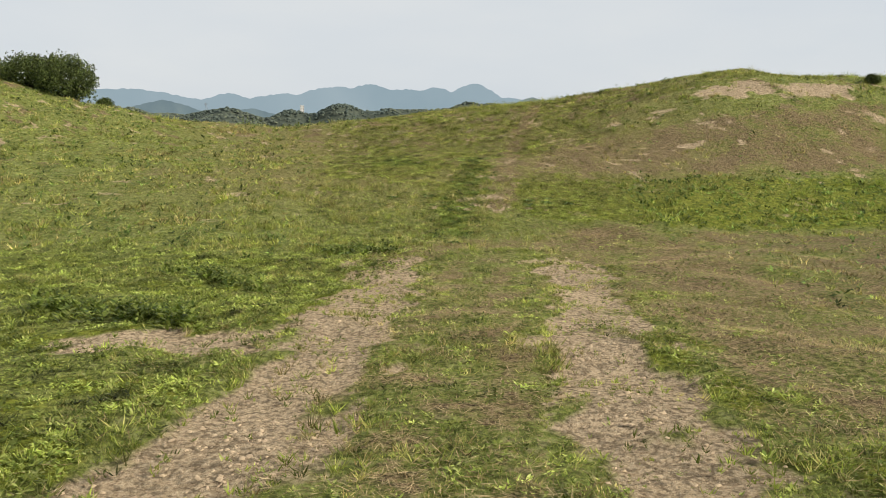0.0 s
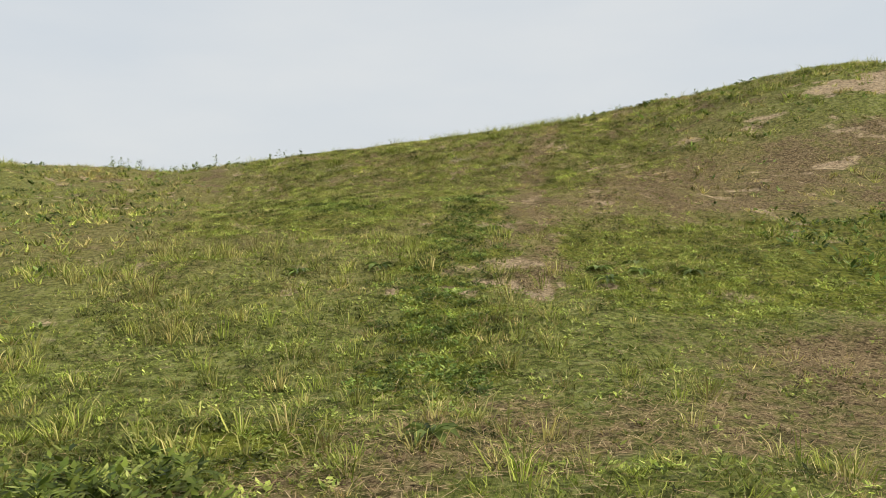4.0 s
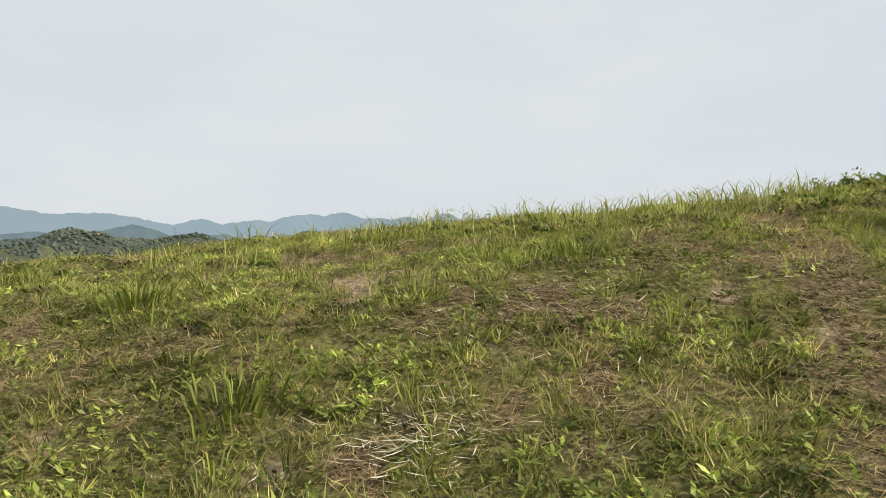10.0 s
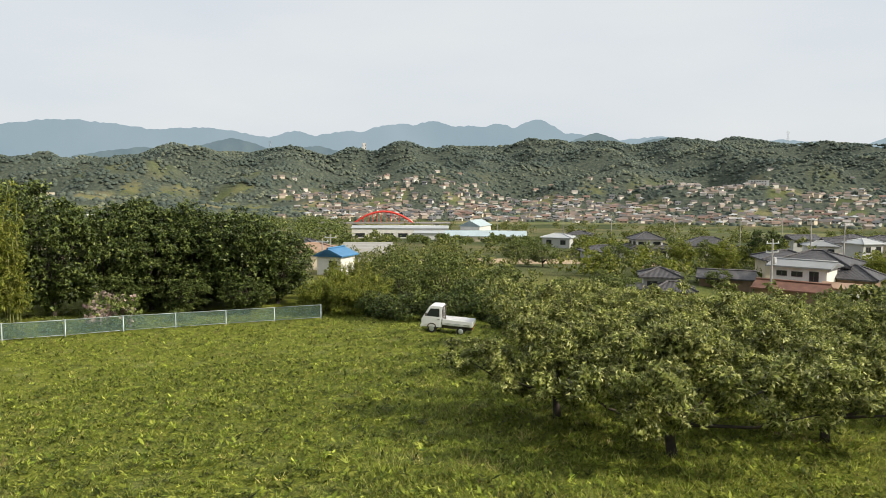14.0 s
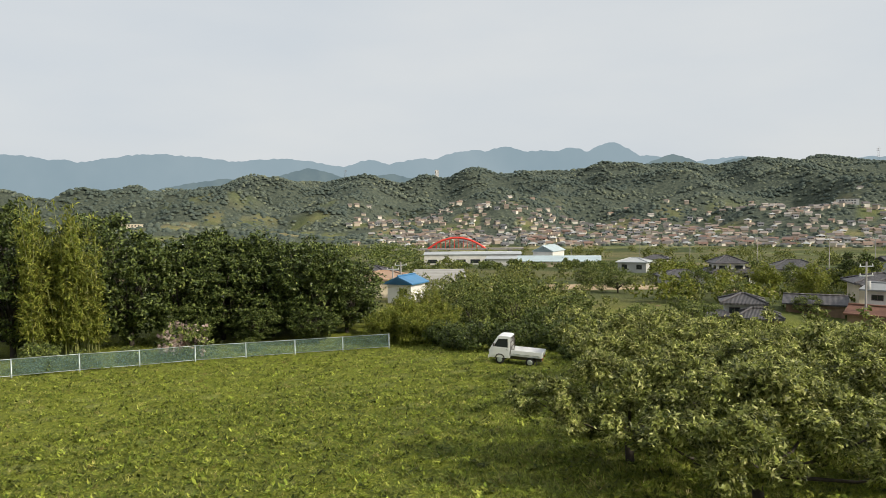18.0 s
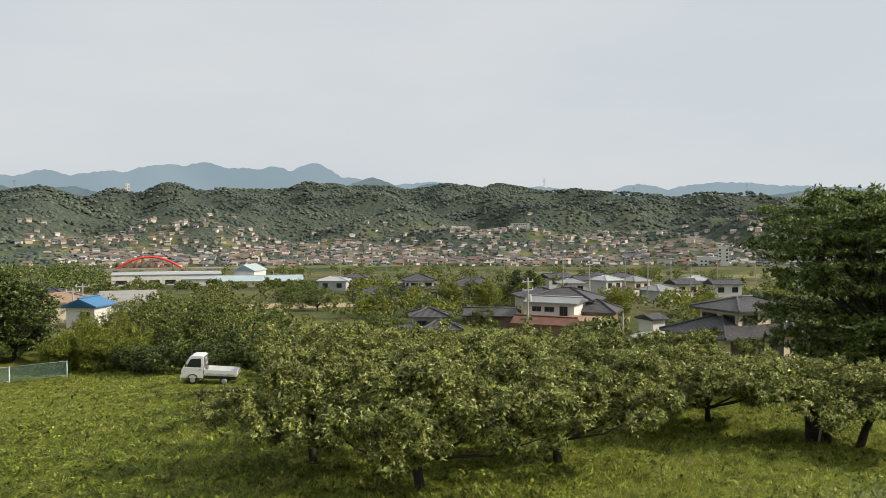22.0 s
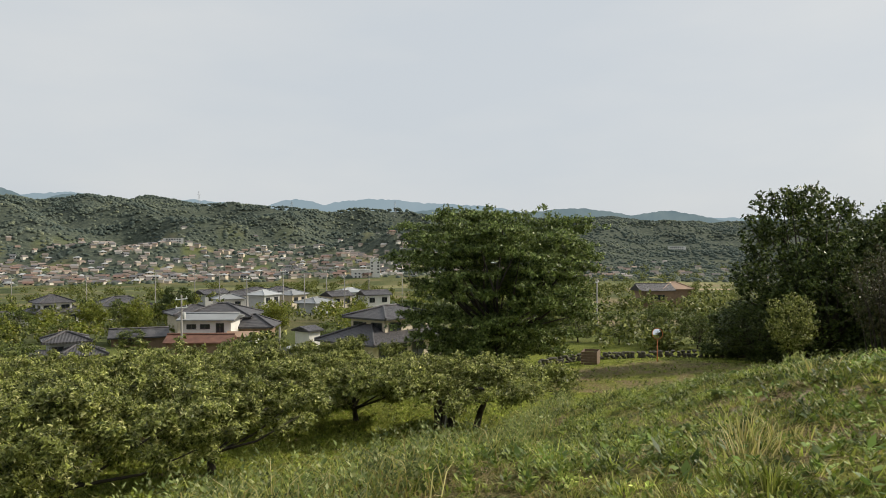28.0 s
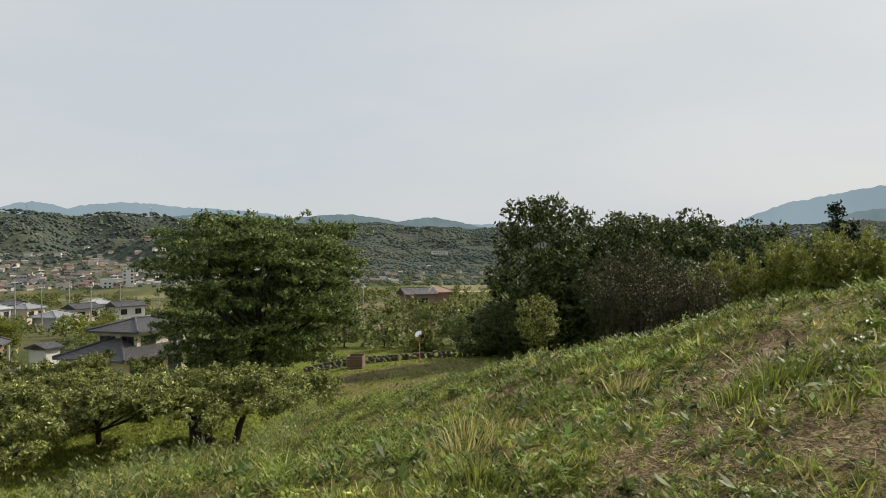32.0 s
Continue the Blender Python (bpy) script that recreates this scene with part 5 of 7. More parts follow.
for k, (x, y, s) in enumerate([(69.0, 49.7, 0.75), (71.9, 45.5, 0.8), (69.8, 40.6, 0.75), (66.5, 53.5, 0.7), (75, 42, 0.8), (76, 50, 0.8), (64, 57, 0.7), (72, 36, 0.8)]):
    plant("mid%d" % (k % 4), x, y, s, k, 0.85)
plant("clipped", 12.0, -4.2, 0.15, 2.0, label="small shrub on the grassy hump")
plant("clipped", -15.0, 1.0, 0.7, 0, 0.92)
plant("clipped", -13.55, 0.75, 0.66, 1.5, 1.2)
plant("clipped", -12.05, 0.3, 0.18, 0.7, 0.9, label="small dark bush beside the larger clipped bushes")


def leafy_woods(name, rng, x, y, size, m, label, each=240, leaf=0.75):
    """Many small trees as one mass of leaves: several clumps a tree."""
    z = land(x, y)
    clumps = []
    for k in range(len(x)):
        for q in range(6):
            r = size[k]
            clumps.append((x[k] + rng.normal() * r * 0.55, y[k] + rng.normal() * r * 0.55, z[k] + r * rng.uniform(0.25, 1.35), r * rng.uniform(0.38, 0.62)))
    me = leaf_cloud(rng, clumps, each * len(x), leaf, 0.6, 0.1, 0.5, 0.75, 6, True)
    me.name = name
    return thing(name, me, m, label, kind="stuff")

# ---- houses, fence, truck ----
m_white = plain("white_render", (0.66, 0.64, 0.60), 0.7, vary=0.1, scale=0.9)
m_cream = plain("cream_render", (0.58, 0.50, 0.38), 0.75, vary=0.12, scale=0.9)
m_brownwall = plain("brown_boards", (0.24, 0.16, 0.10), 0.8, vary=0.25, scale=2.0)
m_greywall = plain("grey_render", (0.42, 0.42, 0.41), 0.75, vary=0.12, scale=1.0)
m_rust = plain("rusty_sheet", (0.16, 0.075, 0.05), 0.7, vary=0.35, scale=1.2)
m_sheet = plain("pale_sheet_roof", (0.42, 0.44, 0.45), 0.5, 0.2, vary=0.1, scale=0.5)
m_greysheet = plain("grey_sheet_roof", (0.27, 0.28, 0.285), 0.5, 0.2, vary=0.12, scale=0.5)
m_tan = plain("tan_sheet_roof", (0.33, 0.22, 0.15), 0.7, vary=0.2, scale=0.8)
m_bluepale = plain("pale_blue_roof", (0.40, 0.485, 0.51), 0.5, 0.1, vary=0.12, scale=0.4)
m_blue = plain("blue_roof", (0.06, 0.20, 0.38), 0.45, 0.1, vary=0.15, scale=1.0)
m_red = plain("red_steel", (0.62, 0.045, 0.03), 0.5, vary=0.1, scale=0.5)
m_frame = plain("dark_frame", (0.07, 0.06, 0.055), 0.5, vary=0.2)
m_steel = plain("galvanised_steel", (0.38, 0.42, 0.41), 0.5, 0.5, vary=0.1, scale=6)
m_concrete = plain("pole_concrete", (0.27, 0.255, 0.235), 0.85, vary=0.15, scale=2)
m_orange = plain("orange_post", (0.60, 0.20, 0.06), 0.5, vary=0.15, scale=5)
m_wood = plain("weathered_wood", (0.17, 0.115, 0.075), 0.85, vary=0.35, scale=6)
m_stone = plain("field_stone", (0.10, 0.09, 0.07), 0.9, vary=0.35, scale=4, bump=0.6)
m_rubber = plain("rubber", (0.025, 0.025, 0.026), 0.85, vary=0.2)
m_truck = plain("white_paint", (0.74, 0.75, 0.76), 0.3, 0.05, vary=0.05, scale=3, bump=0.03)
m_lampred = plain("red_lamp", (0.45, 0.02, 0.015), 0.25)
m_clear = plain("clear_lamp", (0.72, 0.72, 0.70), 0.15)
m_darkpaint = plain("navy_paint", (0.03, 0.04, 0.075), 0.3, 0.2, vary=0.1)
m_glass, n, l, bs = mat("window_glass")
bs.inputs["Base Color"].default_value, bs.inputs["Roughness"].default_value = (0.025, 0.03, 0.035, 1), 0.06
m_mirror, n, l, bs = mat("mirror_face")
bs.inputs["Base Color"].default_value, bs.inputs["Metallic"].default_value, bs.inputs["Roughness"].default_value = (0.8, 0.82, 0.83, 1), 1.0, 0.06
m_tile, n, l, bs = mat("roof_tile")
tc = n.new("ShaderNodeTexCoord")
wv = n.new("ShaderNodeTexWave")
wv.wave_type, wv.bands_direction = "BANDS", "X"
wv.inputs["Scale"].default_value, wv.inputs["Distortion"].default_value = 2.6, 0.4
l.new(tc.outputs["Object"], wv.inputs["Vector"])
tone = add_ramp(n, l, add_noise(n, l, 2.2, 5), [(0.3, (0.052, 0.049, 0.053)), (0.7, (0.10, 0.095, 0.10))])
l.new(add_mix(n, l, 0.3, tone, add_ramp(n, l, wv.outputs["Fac"], [(0.2, (0.3, 0.3, 0.3)), (0.8, (1, 1, 1))]), "MULTIPLY"), bs.inputs["Base Color"])
bs.inputs["Roughness"].default_value = 0.5
add_bump(n, l, bs, wv.outputs["Fac"], 0.6, 0.06)
m_net, n, l, bs = mat("green_net")
bs.inputs["Base Color"].default_value, bs.inputs["Roughness"].default_value = (0.10, 0.17, 0.14, 1), 0.7
clear = n.new("ShaderNodeBsdfTransparent")
mx = n.new("ShaderNodeMixShader")
l.new(add_ramp(n, l, add_noise(n, l, 0.7, 3), [(0.3, (0.62, 0.62, 0.62)), (0.7, (0.8, 0.8, 0.8))]), mx.inputs[0])
l.new(bs.outputs[0], mx.inputs[1])
l.new(clear.outputs[0], mx.inputs[2])
l.new(mx.outputs[0], n["Material Output"].inputs["Surface"])


def hip_roof(w, d, rise, over, kind="hip", thick=0.16):
    """A hip or gable roof whose eaves lie at z 0, ridge along the longer side x."""
    a, b = w / 2 + over, d / 2 + over
    r = max(a - b, a * 0.06) if kind == "hip" else a
    bm = bmesh.new()
    v = [bm.verts.new(p) for p in ((-a, -b, 0), (a, -b, 0), (a, b, 0), (-a, b, 0), (-r, 0, rise), (r, 0, rise))]
    u = [bm.verts.new((p.co.x, p.co.y, p.co.z - thick)) for p in v]
    for f in ((0, 1, 5, 4), (2, 3, 4, 5), (1, 2, 5), (3, 0, 4)):
        bm.faces.new([v[k] for k in f])
        bm.faces.new([u[k] for k in reversed(f)])
    for p, q in ((0, 1), (1, 2), (2, 3), (3, 0)):
        bm.faces.new((v[q], v[p], u[p], u[q]))
    return bm


def ridge_caps(w, d, rise, over, kind="hip"):
    a, b = w / 2 + over, d / 2 + over
    r = max(a - b, a * 0.06) if kind == "hip" else a
    pairs = [((-r, 0, rise), (r, 0, rise))]
    if kind == "hip":
        pairs += [((sx * a, sy * b, 0), (sx * r, 0, rise)) for sx in (-1, 1) for sy in (-1, 1)]
    v, q, t = joined([tube([Vector(p) + Vector((0, 0, 0.05)), Vector(s) + Vector((0, 0, 0.05))], [0.11, 0.11], 6) for p, s in pairs])
    return raw_mesh("ridge_tiles", v, [q, t])


def window(parent, face, at, z, w, h, half_w, half_d):
    """A framed pane on a wall face: 's', 'n', 'e' or 'w' of the house."""
    fr, pane = bmesh.new(), bmesh.new()
    for x0, x1, z0, z1 in ((-w / 2 - 0.06, w / 2 + 0.06, -0.06, 0), (-w / 2 - 0.06, w / 2 + 0.06, h, h + 0.06), (-w / 2 - 0.06, -w / 2, 0, h), (w / 2, w / 2 + 0.06, 0, h), (-0.025, 0.025, 0, h)):
        box(fr, x0, -0.06, z0, x1, 0.02, z1)
    box(pane, -w / 2, -0.025, 0, w / 2, 0.015, h)
    turn = {"s": 0, "e": 90, "n": 180, "w": 270}[face]
    off = half_d if face in "sn" else half_w
    m = Matrix.Rotation(radians(turn), 4, "Z") @ Matrix.Translation((at, -off - 0.004, z))
    f = part("window", fr, m_frame, parent)
    f.matrix_local = m
    p = part("pane", pane, m_glass, f)
    return f


def house(name, label, x, y, turn, w, d, eave, rise, m_wall, m_roof, kind="hip", over=0.6, windows=(), group="", upper=None, ground=None, category="house"):
    """A house on the land whose eaves lie at the height eave. windows: (face, along, below the eave, wide, high)."""
    g = (min(height(x + a, y + b) for a in (-w / 3, w / 3) for b in (-d / 3, d / 3)) if ground is None else ground) - 0.1
    ob = empty(name, pose(x, y, g, 0, 0, turn), label, category, group)
    h = eave - g
    part("wall", boxed(-w / 2, -d / 2, 0, w / 2, d / 2, h), m_wall, ob)
    roof = part("roof", hip_roof(w, d, rise, over, kind), m_roof, ob)
    roof.location = (0, 0, h + 0.1)
    if w > 3:
        part("ridge_tiles", ridge_caps(w, d, rise, over, kind), m_roof, roof)
    if kind == "gable":
        bm = bmesh.new()
        for sx in (-1, 1):
            p = [bm.verts.new((sx * w / 2 * 0.998, s, z)) for s, z in ((-d / 2, h), (d / 2, h), (0, h + rise * d / 2 / (d / 2 + over)))]
            bm.faces.new(p)
        part("gable_wall", bm, m_wall, ob)
    for face, along, drop, ww, hh in windows:
        window(ob, face, along, h - drop, ww, hh, w / 2, d / 2)
    if upper:
        ux, uy, uw, ud, ue, ur, mw = upper
        part("upper_wall", boxed(ux - uw / 2, uy - ud / 2, h - 0.2, ux + uw / 2, uy + ud / 2, ue - g), mw, ob)
        r2 = part("upper_roof", hip_roof(uw, ud, ur, over * 0.8), m_roof, ob)
        r2.location = (ux, uy, ue - g + 0.1)
        part("ridge_tiles", ridge_caps(uw, ud, ur, over * 0.8), m_roof, r2)
        for k in (-0.28, 0.28):
            fw = window(ob, "s", ux + k * uw, ue - g - 1.15, uw * 0.26, 0.75, w / 2, ud / 2 - uy)
            fw = window(ob, "w", -(uy + k * ud), ue - g - 1.15, ud * 0.26, 0.75, uw / 2 - ux, d / 2)
    return ob


house("tiled_house", "two-storey house with dark grey hipped tile roofs beside the tree", 42.9, 57.4, 12, 10.4, 5.9, -8.55, 1.55, m_cream, m_tile, over=0.8,
      windows=[("s", -3.7, 2.3, 1.5, 2.1), ("s", -1.5, 2.3, 1.6, 2.1), ("s", 0.9, 2.3, 1.6, 2.1), ("s", 3.4, 2.1, 1.4, 1.5), ("w", 0.0, 2.1, 1.6, 1.4), ("w", 2.0, 2.1, 0.9, 1.2)], upper=(0.44, 0.1, 6.2, 4.3, -6.55, 0.9, m_cream))
house("white_house", "white two-storey house block with a grey metal roof", 35.7, 81.6, -38, 5.4, 4.4, -8.05, 0.45, m_white, m_greysheet, "gable", 0.5,
      [("s", -1.65, 0.95, 0.95, 0.45), ("s", -0.15, 0.95, 1.0, 0.45), ("s", 1.5, 1.35, 0.8, 0.95)])
house("tiled_house", "farmhouse with a wide dark hipped tile roof behind a white block", 39.4, 87.0, -38, 7.4, 6.2, -8.3, 1.35, m_brownwall, m_tile, windows=[("s", 2.4, 1.5, 1.2, 1.0)])
house("tiled_house", "low brown-walled wing with a dark hipped tile roof", 41.3, 82.2, -38, 4.2, 4.2, -9.35, 1.25, m_brownwall, m_tile, windows=[("s", -1.2, 1.5, 0.9, 1.0), ("s", 1.2, 1.5, 0.9, 1.0)])
house("lean_to_shed", "long low shed under a rusty red sheet roof", 32.8, 77.6, -38, 6.6, 2.6, -10.1, 0.7, m_brownwall, m_rust, "gable", 0.3, category="shed")
house("lean_to_shed", "low white-walled lean-to with a tan roof", 37.4, 76.9, -38, 3.0, 2.4, -9.8, 0.45, m_white, m_tan, "gable", 0.3, category="shed")
house("tiled_house", "small two-storey house with dark tile roofs among the fields", 19.5, 77.9, -10, 3.3, 3.0, -8.9, 0.75, m_greywall, m_tile, over=0.5, windows=[("s", -0.8, 1.0, 0.9, 0.6), ("s", 0.8, 1.0, 0.9, 0.6)])
house("tiled_house", "low annexe with a dark blue-grey tile roof", 20.2, 75.3, -10, 3.6, 2.6, -10.0, 0.75, m_brownwall, m_tile, over=0.4)
house("tiled_house", "low annexe with a dark tile roof", 16.9, 76.9, -10, 2.2, 2.4, -10.0, 0.5, m_brownwall, m_tile, over=0.4)
house("white_shed", "small white shed with a dark roof", 40.3, 68.0, 10, 1.5, 2.2, -8.6, 0.4, m_white, m_tile, "gable", 0.3, category="shed")
house("garden_hut", "small hut with a grey sheet roof and orange-brown wall", 33.6, 58.2, 25, 3.0, 2.6, -9.2, 0.6, m_rust, m_greysheet, "gable", 0.35, category="hut")
house("blue_roofed_hut", "white hut with a bright blue sheet-metal roof", -16.9, 94.2, 72, 3.8, 3.3, -8.6, 0.85, m_white, m_blue, "gable", 0.4, [("w", 0.6, 1.3, 1.0, 0.7)], category="hut")
house("brown_roofed_house", "low house with a faded brown roof behind the blue-roofed hut", -21.8, 104, 20, 6.5, 5.0, -8.9, 0.9, m_cream, m_tan)
house("red_roofed_house", "small house with a dark tile roof beside trees", -27.5, 121, -5, 6, 5, -9.6, 1.1, m_cream, m_tile)
house("tiled_house", "farmhouse with white gables and dark tile roof", 33.5, 143, 6, 7.5, 6, -11.2, 1.4, m_white, m_tile, windows=[("s", -1.5, 1.6, 1.3, 1.1), ("s", 1.7, 1.6, 1.3, 1.1)], upper=(-0.5, 0, 5.0, 4.4, -9.6, 1.2, m_white))
house("tiled_house", "farmhouse with a low dark roof and grey walls", 24.5, 140, 8, 7, 5, -11.7, 1.0, m_greywall, m_tile)
house("tiled_house", "white-walled farmhouse with a dark hipped roof", 45.5, 146, -4, 8.5, 6, -10.9, 1.5, m_white, m_tile, windows=[("s", -2.2, 1.6, 1.3, 1.1), ("s", 2.2, 1.6, 1.3, 1.1)])
house("cream_house", "cream-walled house with a grey tile roof", 40.5, 98.5, -6, 5.8, 5, -8.9, 1.0, m_cream, m_tile, windows=[("s", 1.2, 1.5, 1.2, 1.0)])
house("grey_barn", "long low barn with a dull grey roof", 31.2, 92.5, -20, 6.0, 4, -10.7, 0.8, m_brownwall, m_tile, "gable", 0.4, category="barn")
rng = np.random.RandomState(31)
for k, (az, far, w, storey, mw, mr) in enumerate([(24.6, 178, 7, 3.4, m_white, m_greysheet), (25.8, 186, 8, 4.2, m_white, m_tile), (27.2, 172, 6.5, 4.6, m_greywall, m_sheet), (28.3, 182, 7, 5.4, m_white, m_tile), (29.3, 176, 6, 4.4, m_cream, m_greysheet), (31.0, 150, 7, 3.0, m_greywall, m_greysheet),
                                                 (32.6, 164, 6, 4.2, m_cream, m_tile), (26.5, 205, 8, 5.0, m_cream, m_tile), (23.4, 196, 8, 4.6, m_greywall, m_tile), (33.6, 190, 7, 4.6, m_white, m_sheet), (8.2, 205, 7, 4.0, m_white, m_tile), (6.6, 190, 8, 3.4, m_greywall, m_sheet), (35.4, 172, 7, 4.2, m_white, m_tile)]):
    x, y = far * math.sin(radians(az)), far * math.cos(radians(az))
    house("valley_house", "pale-walled house with a low roof in the valley", x, y, rng.uniform(-25, 25), w * 0.85, w * 0.65, height(x, y) + storey * 0.78, 0.9, mw, mr, rng.choice(["hip", "gable"]), 0.45, [("s", -w * 0.22, 1.6, 1.2, 1.0), ("s", w * 0.22, 1.6, 1.2, 1.0)], "valley houses")
house("farm_house", "low farmhouse with a dark roof beyond the terraces", 158, 105, -35, 8, 6, -10.9, 1.5, m_brownwall, m_tile, "gable", 0.5, [("s", 0, 2.2, 3.5, 1.2)])
house("farm_house", "farmhouse with a reddish hipped roof beyond the terraces", 163, 102.5, -35, 6.6, 5.4, -10.6, 1.5, m_brownwall, m_tan, "hip", 0.6)

# works in the valley
house("factory_hall", "long white factory hall with a flat pale roof", -25.5, 268, 4, 34, 12, -14.8, 0.5, m_white, m_sheet, "gable", 0.3, [("s", k, 3.0, 3.2, 1.2) for k in (-14, -9, -4, 1, 6, 11)], category="factory")
house("factory_hall", "long low factory hall with a pale blue roof", 4.6, 238, -3, 25, 11, -15.4, 1.3, m_cream, m_bluepale, "gable", 0.4, [("s", k, 2.0, 2.6, 1.1) for k in (-10, -5, 0, 5, 10)], category="factory")
house("factory_hall", "factory hall with white gable and blue-grey roof", 1.5, 262, 70, 12, 7, -13.6, 1.9, m_white, m_bluepale, "gable", 0.4, category="factory")
house("factory_hall", "low factory annexe with white walls", -9, 252, -3, 20, 8, -15.6, 0.6, m_white, m_sheet, "gable", 0.3, category="factory")
m_tunnel = plain("greenhouse_film", (0.30, 0.29, 0.265), 0.55, vary=0.15, scale=0.8)
x, y = -17.6, 128
vault = empty("vaulted_greenhouse", pose(x, y, height(x, y) + 0.2, 0, 0, 8), "long pale greenhouse tunnel with a rounded roof", "greenhouse")
for k in range(3):
    bm = bmesh.new()
    rows = []
    for sx in (-4.4, 4.4):
        rows.append([bm.verts.new((sx, k * 5.2 - 5.2 + 2.5 * math.cos(t), 0.9 + 1.5 * math.sin(t))) for t in np.linspace(0, math.pi, 11)])
    for a in range(10):
        bm.faces.new((rows[0][a], rows[1][a], rows[1][a + 1], rows[0][a + 1]))
    for side in rows:
        bm.faces.new(side)
    part("tunnel", bm, m_tunnel, vault)
    part("side_wall", boxed(-4.3, k * 5.2 - 7.6, -0.8, 4.3, k * 5.2 - 2.8, 0.92), m_white, vault)

# red arch bridge
bridge = empty("arch_bridge", pose(-53, 449, -22.3, 0, 0, 6), "red steel arch road bridge over the river", "bridge")
for s in (-3, 3):
    arch = [Vector((17.5 * u, s, 6.8 * (1 - u * u))) for u in np.linspace(-1, 1, 25)]
    v, q, t = tube(arch, [0.55] * 25, 6)
    part("arch_rib", raw_mesh("arch_rib", v, [q, t]), m_red, bridge)
    for u in np.linspace(-0.85, 0.85, 12):
        part("hanger", boxed(17.5 * u - 0.12, s - 0.12, 0.3, 17.5 * u + 0.12, s + 0.12, 6.8 * (1 - u * u)), m_red, bridge)
for u in np.linspace(-0.6, 0.6, 7):
    part("cross_brace", boxed(17.5 * u - 0.2, -3, 6.8 * (1 - u * u) - 0.2, 17.5 * u + 0.2, 3, 6.8 * (1 - u * u) + 0.2), m_red, bridge)
part("deck", boxed(-40, -3.6, -0.5, 40, 3.6, 0.4), m_concrete, bridge)
for u in (-32, -18, 18, 32):
    part("pier", boxed(u - 1, -2.6, -8, u + 1, 2.6, -0.5), m_concrete, bridge)

# fence along the field
fence = empty("net_fence", pose(-11.3, 57.0, height(-11.3, 57.0)), "low steel-framed fence with grey-green netting along the field", "fence")
line = [(-11.3, 57.2), (-14.6, 56.1), (-17.7, 54.3), (-20.5, 52.0), (-23.0, 49.4), (-25.4, 46.6), (-27.7, 43.8), (-30.0, 40.9), (-32.3, 38.0), (-34.6, 35.1), (-36.9, 32.2)]
org = fence.matrix_world.translation.copy()
spots = [Vector((x, y, height(x, y))) - org for x, y in line]
for k, p in enumerate(spots):
    v, q, t = tube([p + Vector((0, 0, -0.3)), p + Vector((0, 0, 1.12))], [0.045, 0.045], 6)
    part("post", raw_mesh("post", v, [q, t]), m_steel, fence)
    if k:
        a, b = spots[k - 1], p
        for up, r in ((1.08, 0.028), (0.12, 0.022)):
            v, q, t = tube([a + Vector((0, 0, up)), b + Vector((0, 0, up))], [r, r], 5)
            part("rail", raw_mesh("rail", v, [q, t]), m_steel, fence)
        side = (b - a).cross(Vector((0, 0, 1))).normalized() * 0.006
        vs = [w + Vector((0, 0, up)) + s for s in (side, -side) for w, up in ((a, 0.13), (b, 0.13), (b, 1.07), (a, 1.07))]
        me = bpy.data.meshes.new("netting")
        me.from_pydata([tuple(p2) for p2 in vs], [], [(0, 1, 2, 3), (7, 6, 5, 4), (0, 4, 5, 1), (2, 6, 7, 3)])
        part("netting", me, m_net, fence, "grey-green netting panel")


# ---- small flatbed truck ----
def side_profile(points, half, bevel=0.03):
    """A body with a side outline in x and z, across y."""
    bm = bmesh.new()
    left = [bm.verts.new((x, half, z)) for x, z in points]
    right = [bm.verts.new((x, -half, z)) for x, z in points]
    bm.faces.new(left[::-1])
    bm.faces.new(right)
    k = len(points)
    for a in range(k):
        b = (a + 1) % k
        bm.faces.new((left[a], left[b], right[b], right[a]))
    bmesh.ops.recalc_face_normals(bm, faces=bm.faces)
    if bevel:
        bmesh.ops.bevel(bm, geom=list(bm.edges), offset=bevel, segments=2, affect="EDGES", profile=0.6)
    return bm


def wheel(parent, x, y, r=0.275):
    side = 1 if y > 0 else -1
    bm = bmesh.new()
    bmesh.ops.create_cone(bm, cap_ends=True, segments=28, radius1=r, radius2=r, depth=0.16, matrix=Matrix.Rotation(radians(90), 4, "X"))
    bmesh.ops.bevel(bm, geom=[e for e in bm.edges if abs(e.verts[0].co.y - e.verts[1].co.y) < 0.001], offset=0.03, segments=2, affect="EDGES")
    t = part("wheel", bm, m_rubber, parent)
    t.location = (x, y, r)
    bm = bmesh.new()
    bmesh.ops.create_cone(bm, cap_ends=True, segments=24, radius1=r * 0.62, radius2=r * 0.5, depth=0.03, matrix=Matrix.Translation((0, side * 0.088, 0)) @ Matrix.Rotation(radians(-90 * side), 4, "X"))
    part("rim", bm, m_steel, t, "silver steel rim")
    bm = bmesh.new()
    bmesh.ops.create_uvsphere(bm, u_segments=12, v_segments=6, radius=r * 0.2, matrix=Matrix.Translation((0, side * 0.095, 0)) @ Matrix.Diagonal((1, 0.5, 1, 1)))
    part("hub_cap", bm, m_steel, t)


